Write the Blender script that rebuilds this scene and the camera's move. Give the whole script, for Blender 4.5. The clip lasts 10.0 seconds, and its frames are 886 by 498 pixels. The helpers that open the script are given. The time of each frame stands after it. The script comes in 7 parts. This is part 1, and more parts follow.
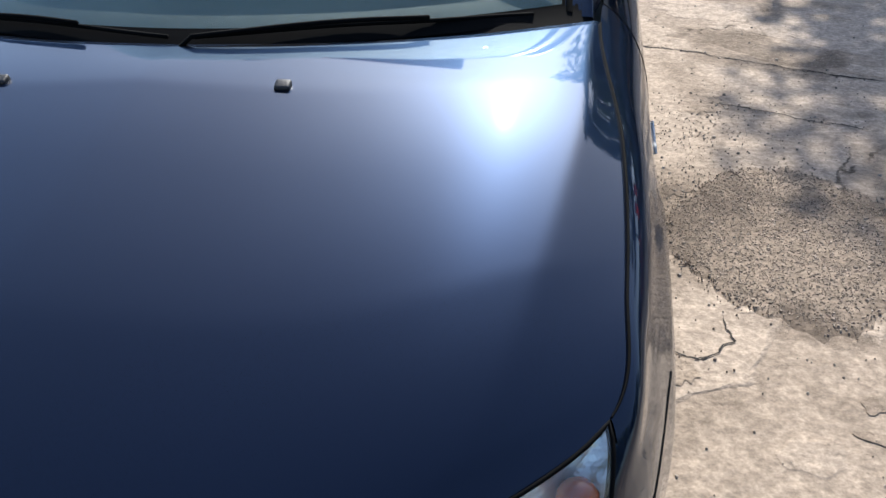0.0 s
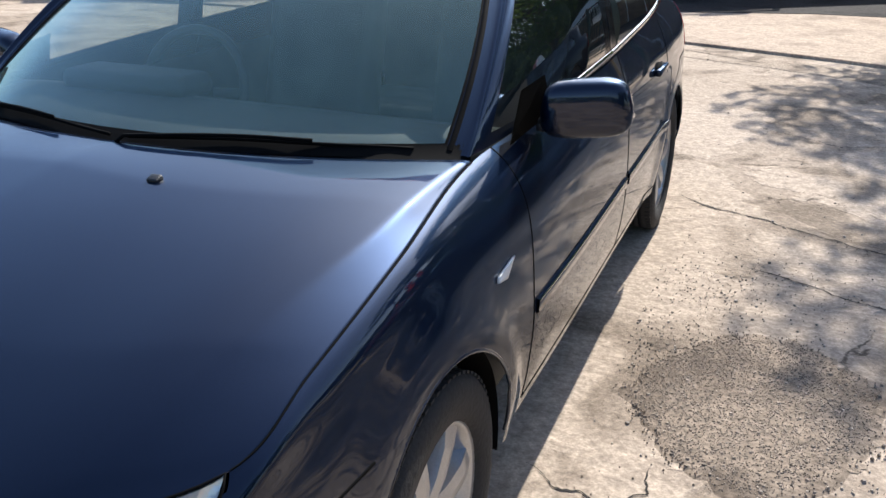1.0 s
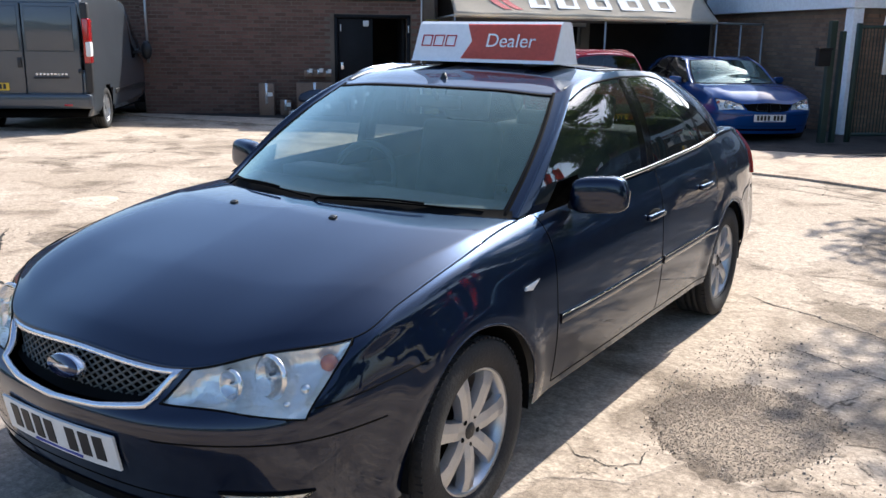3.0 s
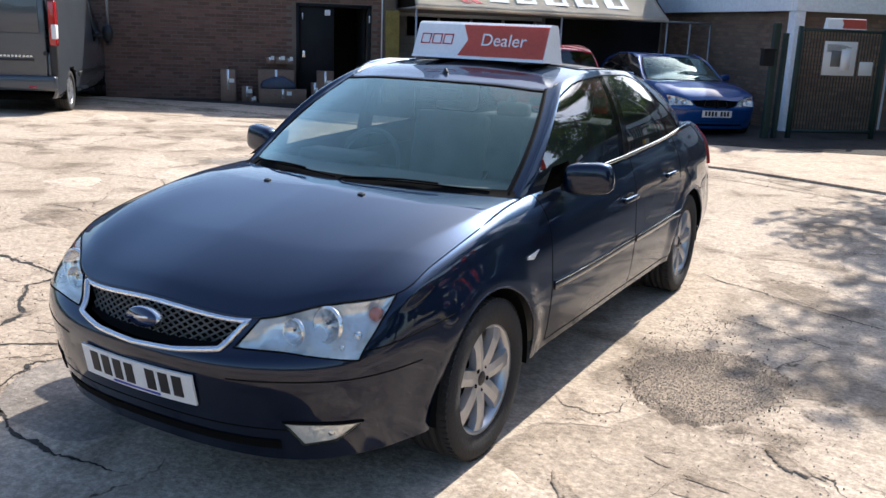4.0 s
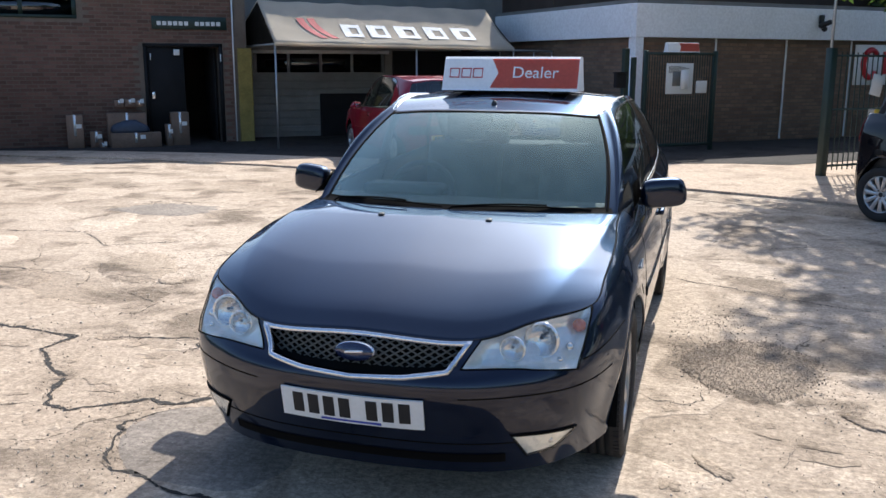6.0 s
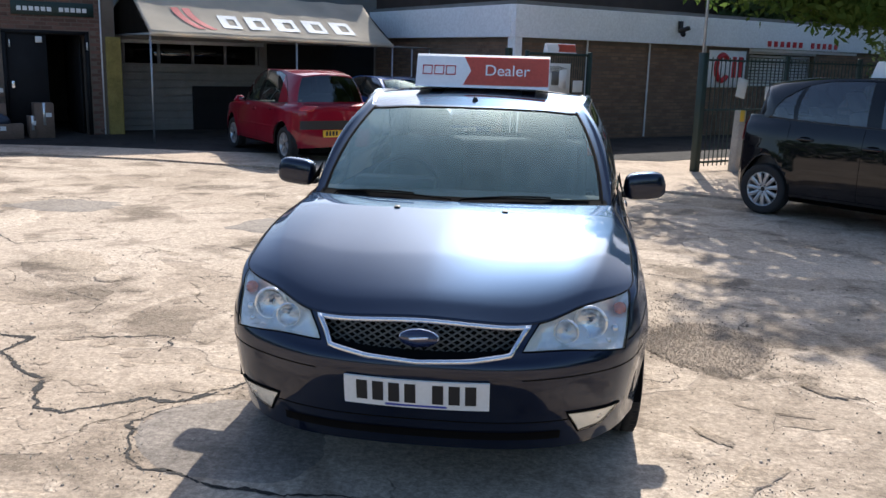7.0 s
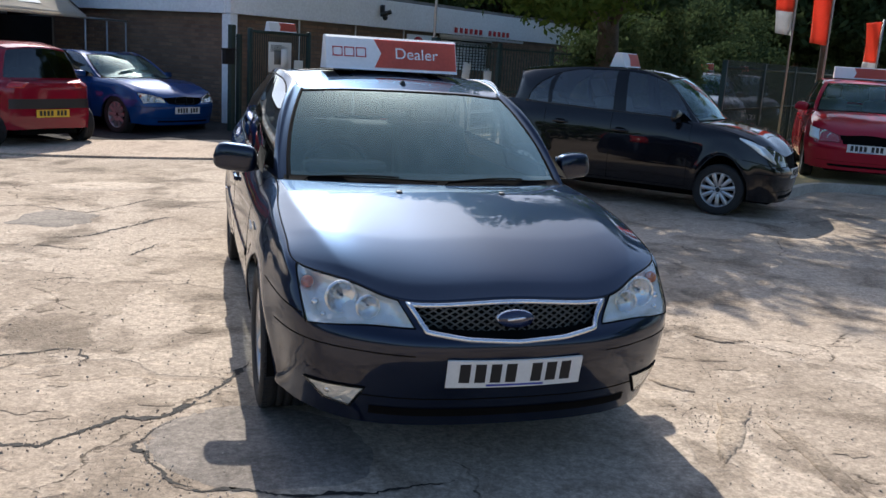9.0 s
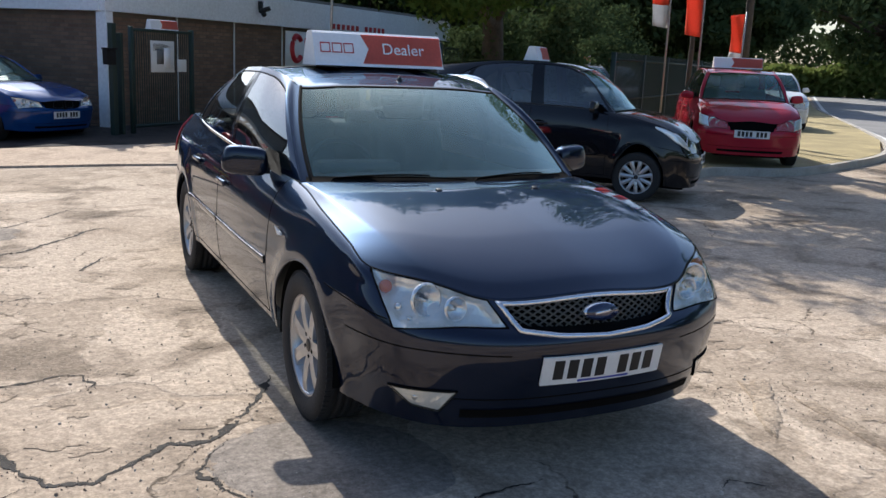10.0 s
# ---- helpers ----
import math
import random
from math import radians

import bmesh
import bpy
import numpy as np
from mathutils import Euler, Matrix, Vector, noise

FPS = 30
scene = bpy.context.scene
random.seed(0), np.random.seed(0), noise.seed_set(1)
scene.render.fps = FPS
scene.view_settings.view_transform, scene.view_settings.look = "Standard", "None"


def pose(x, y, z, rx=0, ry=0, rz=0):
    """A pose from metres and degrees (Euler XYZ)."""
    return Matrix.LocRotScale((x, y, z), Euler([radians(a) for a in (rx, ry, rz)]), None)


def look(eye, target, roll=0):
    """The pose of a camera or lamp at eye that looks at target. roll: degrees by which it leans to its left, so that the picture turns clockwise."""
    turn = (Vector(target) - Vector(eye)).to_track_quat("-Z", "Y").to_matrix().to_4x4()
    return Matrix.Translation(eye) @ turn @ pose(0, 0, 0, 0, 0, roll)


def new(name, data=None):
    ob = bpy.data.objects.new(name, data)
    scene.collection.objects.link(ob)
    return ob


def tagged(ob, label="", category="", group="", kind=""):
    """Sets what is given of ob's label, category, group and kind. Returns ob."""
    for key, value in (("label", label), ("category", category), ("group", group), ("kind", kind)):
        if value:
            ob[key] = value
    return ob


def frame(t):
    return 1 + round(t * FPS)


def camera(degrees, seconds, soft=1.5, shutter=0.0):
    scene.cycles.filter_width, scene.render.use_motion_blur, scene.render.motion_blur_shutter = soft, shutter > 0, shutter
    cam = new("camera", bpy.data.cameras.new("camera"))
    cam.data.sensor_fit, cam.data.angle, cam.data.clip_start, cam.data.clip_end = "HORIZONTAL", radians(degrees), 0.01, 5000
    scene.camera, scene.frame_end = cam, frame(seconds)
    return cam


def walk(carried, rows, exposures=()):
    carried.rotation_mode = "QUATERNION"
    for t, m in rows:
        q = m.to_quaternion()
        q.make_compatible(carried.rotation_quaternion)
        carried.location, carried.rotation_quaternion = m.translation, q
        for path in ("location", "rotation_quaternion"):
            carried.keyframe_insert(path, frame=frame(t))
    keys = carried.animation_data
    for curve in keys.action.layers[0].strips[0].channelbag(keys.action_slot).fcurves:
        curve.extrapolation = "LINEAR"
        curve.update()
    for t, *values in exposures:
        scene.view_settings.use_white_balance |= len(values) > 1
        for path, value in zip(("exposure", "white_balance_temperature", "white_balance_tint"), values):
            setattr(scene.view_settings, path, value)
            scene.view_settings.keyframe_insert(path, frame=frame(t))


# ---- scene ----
cam = camera(53.3, 10.0)
PATH = [
    (0, (0.683, -0.294, 1.453), (0.428, 1.398, 0.416), -2.0),
    (0.5, (1.051, -0.335, 1.478), (0.566, 1.377, 0.564), -0.9),
    (1, (1.371, -0.321, 1.482), (0.683, 1.399, 0.727), 0.5),
    (1.5, (1.737, -0.457, 1.527), (0.759, 1.173, 0.905), 0.4),
    (2, (1.945, -0.742, 1.55), (0.884, 0.873, 1.037), 0.5),
    (2.5, (2.144, -1.037, 1.556), (1.065, 0.58, 1.086), 0.3),
    (4, (2.234, -1.855, 1.622), (1.28, -0.167, 1.13), 2.2),
    (4.5, (2.038, -2.087, 1.616), (1.172, -0.35, 1.135), 2.1),
    (5, (1.749, -2.192, 1.596), (0.965, -0.414, 1.124), 1.3),
    (5.5, (1.446, -2.38, 1.611), (0.752, -0.555, 1.176), 0.3),
    (7, (0.427, -2.87, 1.607), (0.197, -0.928, 1.188), 1.6),
    (7.5, (0.048, -2.943, 1.586), (0.001, -0.988, 1.163), 2.0),
    (8, (-0.375, -2.985, 1.567), (-0.249, -1.038, 1.127), 2.4),
    (8.5, (-0.769, -2.927, 1.563), (-0.418, -1.009, 1.116), 3.2),
    (9, (-1.146, -2.798, 1.566), (-0.591, -0.925, 1.136), 3.5),
    (9.5, (-1.54, -2.645, 1.544), (-0.783, -0.843, 1.119), 3.2),
    (10, (-1.882, -2.442, 1.515), (-1.026, -0.684, 1.094), 2.6),
]
walk(cam, [(t, look(eye, target, roll)) for t, eye, target, roll in PATH], [(0, 0.52, 5950, 9), (2.5, 0.89, 5990, 9), (4.5, 0.77, 6040, 9), (7, 0.60, 6050, 9), (10, 0.33, 6050, 9)])

# ---- light ----
SUN_DIR = Vector((0.055, 1.0, 0.80)).normalized()
sun_lamp = new("sun", bpy.data.lights.new("sun", "SUN"))
sun_lamp.data.energy, sun_lamp.data.angle, sun_lamp.data.color = 5.0, radians(0.53), (1.0, 0.92, 0.81)
sun_lamp.matrix_world = look(SUN_DIR * 50, (0, 0, 0))
sky_world = bpy.data.worlds.new("sky")
scene.world = sky_world
sky_world.use_nodes = True
sky_nodes = sky_world.node_tree
sky_tex = sky_nodes.nodes.new("ShaderNodeTexSky")
sky_tex.sky_type, sky_tex.sun_disc = "NISHITA", False
sky_tex.sun_elevation, sky_tex.sun_rotation = math.asin(SUN_DIR.z), math.atan2(SUN_DIR.x, SUN_DIR.y)
sky_tex.air_density, sky_tex.dust_density, sky_tex.ozone_density = 1.0, 2.1, 2.6
sky_bg = sky_nodes.nodes["Background"]
sky_bg.inputs["Strength"].default_value = 0.138
sky_nodes.links.new(sky_tex.outputs[0], sky_bg.inputs[0])


# ---- materials ----
def material(name, base, rough=0.6, metal=0.0, vary=0.25, scale=3.0, fine=60.0, bump=0.2, second=None, coat=0.0, tint=None, coat_ior=1.5, coat_rough=0.03, per_object=0.0, per_island=0.0, spec=0.5, emit=0.0):
    """A surface with colour variation at two scales and fine relief, in object space metres."""
    m = bpy.data.materials.new(name)
    m.use_nodes = True
    nt = m.node_tree
    n, link = nt.nodes, nt.links
    b = n["Principled BSDF"]
    geo = n.new("ShaderNodeTexCoord")
    big, small = n.new("ShaderNodeTexNoise"), n.new("ShaderNodeTexNoise")
    for tex, sc, det in ((big, scale, 5), (small, fine, 4)):
        tex.inputs["Scale"].default_value, tex.inputs["Detail"].default_value = sc, det
        link.new(geo.outputs["Object"], tex.inputs["Vector"])
    other = second or tuple(c * 0.6 for c in base)
    ramp = n.new("ShaderNodeMapRange")
    ramp.inputs["From Min"].default_value, ramp.inputs["From Max"].default_value = 0.35, 0.68
    ramp.inputs["To Max"].default_value = min(1.0, vary * 2)
    link.new(big.outputs["Fac"], ramp.inputs["Value"])
    mix = n.new("ShaderNodeMix")
    mix.data_type = "RGBA"
    mix.inputs["A"].default_value, mix.inputs["B"].default_value = (*base, 1), (*other, 1)
    link.new(ramp.outputs["Result"], mix.inputs["Factor"])
    hsv = n.new("ShaderNodeHueSaturation")
    link.new(mix.outputs["Result"], hsv.inputs["Color"])
    val = n.new("ShaderNodeMapRange")
    val.inputs["From Min"].default_value, val.inputs["From Max"].default_value = 0.3, 0.7
    val.inputs["To Min"].default_value, val.inputs["To Max"].default_value = 1 - vary * 0.6, 1 + vary * 0.6
    link.new(small.outputs["Fac"], val.inputs["Value"])
    last = val.outputs["Result"]
    for amount, node, socket in ((per_object, "ShaderNodeObjectInfo", "Random"), (per_island, "ShaderNodeNewGeometry", "Random Per Island")):
        if amount:
            info, rng, mul = n.new(node), n.new("ShaderNodeMapRange"), n.new("ShaderNodeMath")
            mul.operation = "MULTIPLY"
            rng.inputs["To Min"].default_value, rng.inputs["To Max"].default_value = 1 - amount, 1 + amount
            link.new(info.outputs[socket], rng.inputs["Value"])
            link.new(rng.outputs["Result"], mul.inputs[0])
            link.new(last, mul.inputs[1])
            last = mul.outputs[0]
    link.new(last, hsv.inputs["Value"])
    link.new(hsv.outputs["Color"], b.inputs["Base Color"])
    b.inputs["Metallic"].default_value, b.inputs["Specular IOR Level"].default_value = metal, spec
    b.inputs["Coat Weight"].default_value, b.inputs["Coat Roughness"].default_value, b.inputs["Coat IOR"].default_value = coat, coat_rough, coat_ior
    if tint:
        b.inputs["Specular Tint"].default_value = (*tint, 1)
    rr = n.new("ShaderNodeMapRange")
    rr.inputs["To Min"].default_value, rr.inputs["To Max"].default_value = max(0.0, rough * 0.85), min(1.0, rough * 1.15)
    link.new(big.outputs["Fac"], rr.inputs["Value"])
    link.new(rr.outputs["Result"], b.inputs["Roughness"])
    if bump:
        bp = n.new("ShaderNodeBump")
        bp.inputs["Strength"].default_value, bp.inputs["Distance"].default_value = bump, 0.01
        link.new(small.outputs["Fac"], bp.inputs["Height"])
        link.new(bp.outputs["Normal"], b.inputs["Normal"])
    if emit:
        b.inputs["Emission Strength"].default_value = emit
        link.new(hsv.outputs["Color"], b.inputs["Emission Color"])
    return m


def glass(name, tint, ior=1.5, rough=0.0, sheen=(1.0, 1.0, 1.0), gain=2.0, haze=0.0, haze_colour=(0.6, 0.62, 0.62), falloff=4.0):
    """Clear or tinted pane: see-through, with reflection by Fresnel and a thin diffuse veil."""
    m = bpy.data.materials.new(name)
    m.use_nodes = True
    nt = m.node_tree
    n, link = nt.nodes, nt.links
    n.remove(n["Principled BSDF"])
    clear, gloss, fres, power, scale_up, mix = (n.new(k) for k in ("ShaderNodeBsdfTransparent", "ShaderNodeBsdfGlossy", "ShaderNodeLayerWeight", "ShaderNodeMath", "ShaderNodeMath", "ShaderNodeMixShader"))
    clear.inputs["Color"].default_value = (*tint, 1)
    gloss.inputs["Roughness"].default_value, gloss.inputs["Color"].default_value = rough, (*sheen, 1)
    fres.inputs["Blend"].default_value = 0.5
    power.operation, scale_up.operation = "POWER", "MULTIPLY_ADD"
    power.inputs[1].default_value = falloff
    r0 = gain * ((ior - 1) / (ior + 1)) ** 2
    scale_up.inputs[1].default_value, scale_up.inputs[2].default_value = 1 - r0, r0
    link.new(fres.outputs["Facing"], power.inputs[0])
    link.new(power.outputs[0], scale_up.inputs[0])
    link.new(scale_up.outputs[0], mix.inputs[0])
    link.new(clear.outputs[0], mix.inputs[1])
    link.new(gloss.outputs[0], mix.inputs[2])
    last = mix.outputs[0]
    if haze:
        veil, noise_tex, rng, co, mix2 = (n.new(k) for k in ("ShaderNodeBsdfDiffuse", "ShaderNodeTexNoise", "ShaderNodeMapRange", "ShaderNodeTexCoord", "ShaderNodeMixShader"))
        veil.inputs["Color"].default_value = (*haze_colour, 1)
        noise_tex.inputs["Scale"].default_value, noise_tex.inputs["Detail"].default_value = 6, 6
        rng.inputs["To Min"].default_value, rng.inputs["To Max"].default_value = haze * 0.5, haze * 1.5
        link.new(co.outputs["Object"], noise_tex.inputs["Vector"])
        link.new(noise_tex.outputs["Fac"], rng.inputs["Value"])
        link.new(rng.outputs["Result"], mix2.inputs[0])
        link.new(last, mix2.inputs[1])
        link.new(veil.outputs[0], mix2.inputs[2])
        last = mix2.outputs[0]
    link.new(last, n["Material Output"].inputs["Surface"])
    return m


def cloth(name, base, through_light=0.4):
    """Thin woven cloth that lets some light through."""
    m = material(name, base, rough=0.9, vary=0.2, scale=1.6, fine=140, bump=0.2)
    n, link = m.node_tree.nodes, m.node_tree.links
    b, out = n["Principled BSDF"], n["Material Output"]
    tra, mix = n.new("ShaderNodeBsdfTranslucent"), n.new("ShaderNodeMixShader")
    link.new(b.inputs["Base Color"].links[0].from_socket, tra.inputs["Color"])
    mix.inputs[0].default_value = through_light
    link.new(b.outputs[0], mix.inputs[1])
    link.new(tra.outputs[0], mix.inputs[2])
    link.new(mix.outputs[0], out.inputs["Surface"])
    return m


def paint(name, base, second=None, metal=0.2, rough=0.36, tint=None):
    return material(name, base, rough=rough, metal=metal, vary=0.05, scale=1.5, fine=900, bump=0.012, second=second, coat=1.0, spec=0.02, tint=tint, coat_ior=1.5, coat_rough=0.03)


NAVY = paint("navy_paint", (0.0048, 0.0098, 0.0285), (0.0043, 0.0087, 0.025), metal=0.75, rough=0.40, tint=(0.66, 0.80, 1.0))
BLACK_PAINT = paint("black_paint", (0.006, 0.006, 0.008), metal=0.2)
RED_PAINT = paint("red_paint", (0.22, 0.008, 0.022), metal=0.1)
CRIMSON_PAINT = paint("crimson_paint", (0.40, 0.012, 0.03), metal=0.1)
BLUE_PAINT = paint("blue_paint", (0.007, 0.050, 0.19), metal=0.15)
GREY_PAINT = paint("grey_paint", (0.075, 0.086, 0.100), metal=0.4)
WHITE_PAINT = paint("white_paint", (0.7, 0.7, 0.7), metal=0.0)
TRIM = material("black_plastic", (0.014, 0.014, 0.015), rough=0.5, vary=0.2, fine=300, bump=0.15)
PILLAR = material("pillar_black", (0.005, 0.005, 0.006), rough=0.12, vary=0.1, bump=0.0, spec=0.4)
GAP = material("shadow_gap_rubber", (0.004, 0.004, 0.004), rough=0.9, vary=0.1, bump=0.0, spec=0.08)
RUBBER = material("tyre_rubber", (0.014, 0.014, 0.015), rough=0.82, vary=0.3, scale=8, fine=90, bump=0.3, second=(0.030, 0.027, 0.024))
ALLOY = material("alloy_silver", (0.46, 0.47, 0.49), rough=0.30, metal=0.75, vary=0.12, scale=9, fine=200, bump=0.04, second=(0.36, 0.345, 0.32))
CHROME = material("chrome", (0.82, 0.83, 0.85), rough=0.08, metal=1.0, vary=0.05, bump=0.0)
SATIN = material("satin_chrome", (0.72, 0.74, 0.78), rough=0.25, metal=0.9, vary=0.08, bump=0.02)
REFLECTOR = material("lamp_reflector", (0.80, 0.81, 0.82), rough=0.10, metal=0.97, vary=0.1, scale=30, fine=60, bump=0.45)
LAMP_BODY = material("lamp_housing_silver", (0.90, 0.90, 0.87), rough=0.15, metal=0.6, vary=0.08, scale=18, fine=30, bump=0.8)
AMBER = material("amber_lens", (0.45, 0.10, 0.04), rough=0.2, vary=0.15, bump=0.05, coat=1)
TAIL = material("red_lens", (0.42, 0.012, 0.015), rough=0.12, vary=0.15, scale=20, bump=0.02, coat=1)
CABIN = material("cabin_fabric", (0.10, 0.105, 0.11), rough=0.9, vary=0.3, scale=8, fine=250, bump=0.3)
DASH = material("dashboard_grain", (0.055, 0.057, 0.058), rough=0.65, vary=0.2, scale=6, fine=350, bump=0.3)
PLATE_WHITE = material("plate_white", (0.74, 0.74, 0.72), rough=0.35, vary=0.06, bump=0.0)
PLATE_YELLOW = material("plate_yellow", (0.75, 0.47, 0.03), rough=0.35, vary=0.06, bump=0.0)
INK = material("black_ink", (0.012, 0.012, 0.013), rough=0.5, vary=0.05, bump=0.0)
INK_BLUE = material("blue_ink", (0.04, 0.06, 0.35), rough=0.5, vary=0.05, bump=0.0)
BADGE_BLUE = material("badge_blue", (0.010, 0.016, 0.055), rough=0.15, vary=0.05, bump=0.0, coat=1)
# teal haze puts sky reflection and light through the cabin into the windscreen's colour
SCREEN_GLASS = glass("windscreen_glass", (0.84, 0.92, 0.90), ior=1.55, sheen=(0.80, 0.97, 0.95), gain=1.25, haze=0.075, haze_colour=(0.36, 0.62, 0.57), falloff=3.5)
SIDE_GLASS = glass("side_glass", (0.52, 0.57, 0.56), ior=1.55, gain=2.4, haze=0.004, falloff=3.2)
SMOKED_GLASS = glass("smoked_glass", (0.30, 0.33, 0.33), ior=1.55, haze=0.006)
TRIM_TAN = material("tan_trim_strip", (0.17, 0.135, 0.10), rough=0.45, vary=0.2, scale=10, bump=0.05)
DARK_GLASS = glass("privacy_glass", (0.10, 0.11, 0.12), ior=1.55)
LENS = glass("clear_lens", (0.97, 0.97, 0.95), ior=1.45, haze=0.05, haze_colour=(0.78, 0.76, 0.66))
SIGN_WHITE = material("sign_white", (0.86, 0.86, 0.86), rough=0.4, vary=0.06, scale=5, bump=0.02)
SIGN_RED = material("sign_red", (0.86, 0.20, 0.14), rough=0.4, vary=0.08, scale=5, bump=0.02)
SIGN_INK_RED = material("sign_ink_red", (0.55, 0.02, 0.03), rough=0.4, vary=0.05, bump=0.0)


# ---- building helpers ----
def part(name, bm, mat, parent=None, label="", smooth=True, kind=""):
    """Links a bmesh as one mesh object under a thing or a part."""
    me = bpy.data.meshes.new(name)
    bm.normal_update()
    bm.to_mesh(me)
    bm.free()
    me.materials.append(mat)
    if smooth:
        me.polygons.foreach_set("use_smooth", [True] * len(me.polygons))
    ob = new(name, me)
    ob.parent = parent
    return tagged(ob, label, kind=kind)


def thing(name, m, label, category, group="", kind=""):
    ob = new(name)
    ob.empty_display_size = 0.2
    ob.matrix_world = m
    return tagged(ob, label, category, group, kind)


def raw(verts, faces):
    bm = bmesh.new()
    vs = [bm.verts.new(v) for v in verts]
    for f in faces:
        try:
            bm.faces.new([vs[i] for i in f])
        except ValueError:
            pass
    return bm


def grid_bm(pts, keep=None, mirror=False, thick=0.0, close=False):
    """A bmesh from an array of points (rows, columns, 3); keep: a mask of its cells; mirror: also at -x; thick: metres behind the normal."""
    pts = np.asarray(pts, float)
    bm = bmesh.new()
    for side in ((1, -1) if mirror else (1,)):
        p = pts * [side, 1, 1]
        rows, cols = p.shape[:2]
        cells = np.ones((rows - 1, cols if close else cols - 1), bool) if keep is None else keep
        used = {}

        def at(i, j):
            j %= cols
            if (i, j) not in used:
                used[i, j] = bm.verts.new(p[i, j])
            return used[i, j]

        for i, j in zip(*np.nonzero(cells)):
            quad = [at(i, j), at(i, j + 1), at(i + 1, j + 1), at(i + 1, j)]
            if side < 0:
                quad.reverse()
            if len(set(quad)) == 4:
                bm.faces.new(quad)
    bmesh.ops.remove_doubles(bm, verts=bm.verts, dist=1e-5)
    if thick:
        bm.normal_update()
        bmesh.ops.solidify(bm, geom=list(bm.faces), thickness=thick)
    return bm


def box_bm(x0, y0, z0, x1, y1, z1, bevel=0.0, segments=2):
    bm = bmesh.new()
    bmesh.ops.create_cube(bm, size=1.0, matrix=Matrix.Translation(((x0 + x1) / 2, (y0 + y1) / 2, (z0 + z1) / 2)) @ Matrix.Diagonal((abs(x1 - x0), abs(y1 - y0), abs(z1 - z0), 1)))
    if bevel:
        bmesh.ops.bevel(bm, geom=list(bm.edges), offset=bevel, segments=segments, affect="EDGES", profile=0.6)
    return bm


def tube_bm(path, radius, sides=8, close=False):
    """A round tube along a path; radius: one number or one for each point."""
    path = [Vector(p) for p in path]
    radii = [radius] * len(path) if isinstance(radius, (int, float)) else radius
    rings = []
    for i, p in enumerate(path):
        a = path[i - 1] if i or close else p
        b = path[(i + 1) % len(path)] if i + 1 < len(path) or close else p
        d = (b - a).normalized()
        ref = Vector((0, 0, 1)) if abs(d.z) < 0.9 else Vector((1, 0, 0))
        u = d.cross(ref).normalized()
        w = u.cross(d)
        rings.append([p + float(radii[i]) * (math.cos(k) * u + math.sin(k) * w) for k in np.linspace(0, 2 * math.pi, sides, endpoint=False)])
    if close:
        rings.append(rings[0])
    bm = grid_bm(rings, close=True)
    if not close:
        for f in (0, 1):
            loose = [e for e in bm.edges if e.is_boundary]
        bmesh.ops.holes_fill(bm, edges=loose, sides=0)
    bmesh.ops.recalc_face_normals(bm, faces=bm.faces)
    return bm


def ribbon_bm(path, normals, width, height, close=False, mirror=False):
    """A strip of rectangular section along a path that lies on a surface with these normals."""
    p, nrm = np.asarray(path, float), np.asarray(normals, float)
    tan = np.roll(p, -1, 0) - np.roll(p, 1, 0)
    if not close:
        tan[0], tan[-1] = p[1] - p[0], p[-1] - p[-2]
    tan /= np.linalg.norm(tan, axis=1)[:, None] + 1e-12
    side = np.cross(tan, nrm)
    side /= np.linalg.norm(side, axis=1)[:, None] + 1e-12
    w = side * width / 2
    low, high = p - nrm * 0.004, p + nrm * height
    rings = np.stack([low - w, high - w * 0.75, high + w * 0.75, low + w], 1)
    if close:
        rings = np.concatenate([rings, rings[:1]])
    bm = grid_bm(rings, mirror=mirror)
    bmesh.ops.recalc_face_normals(bm, faces=bm.faces)
    return bm


def lathe_bm(profile, steps=32, axis="x"):
    """Turns (radius, along) pairs round an axis."""
    rings = []
    for r, a in profile:
        t = np.linspace(0, 2 * math.pi, steps, endpoint=False)
        c, s, k = r * np.cos(t), r * np.sin(t), np.full(steps, a)
        rings.append(np.stack({"x": (k, c, s), "y": (c, k, s), "z": (c, s, k)}[axis], 1))
    bm = grid_bm(rings, close=True)
    bmesh.ops.recalc_face_normals(bm, faces=bm.faces)
    return bm


def ball_bm(radius, at=(0, 0, 0), squash=(1, 1, 1), detail=2):
    bm = bmesh.new()
    bmesh.ops.create_icosphere(bm, subdivisions=detail, radius=radius, matrix=Matrix.Translation(at) @ Matrix.Diagonal((*squash, 1)))
    return bm


def join_bm(*bms):
    out = bmesh.new()
    for b in bms:
        me = bpy.data.meshes.new("tmp")
        b.to_mesh(me)
        b.free()
        out.from_mesh(me)
        bpy.data.meshes.remove(me)
    return out


def moved(bm, m):
    bmesh.ops.transform(bm, matrix=m, verts=bm.verts)
    return bm


def text_bm(words, size, m, depth=0.002):
    """Words in the built-in font, as a mesh in the plane of m."""
    cu = bpy.data.curves.new("words", "FONT")
    cu.body, cu.size, cu.extrude, cu.align_x, cu.align_y = words, size, depth, "CENTER", "CENTER"
    ob = new("words", cu)
    bpy.context.view_layer.update()
    me = ob.evaluated_get(bpy.context.evaluated_depsgraph_get()).to_mesh()
    bm = bmesh.new()
    bm.from_mesh(me)
    ob.evaluated_get(bpy.context.evaluated_depsgraph_get()).to_mesh_clear()
    bpy.data.objects.remove(ob)
    bpy.data.curves.remove(cu)
    return moved(bm, m)


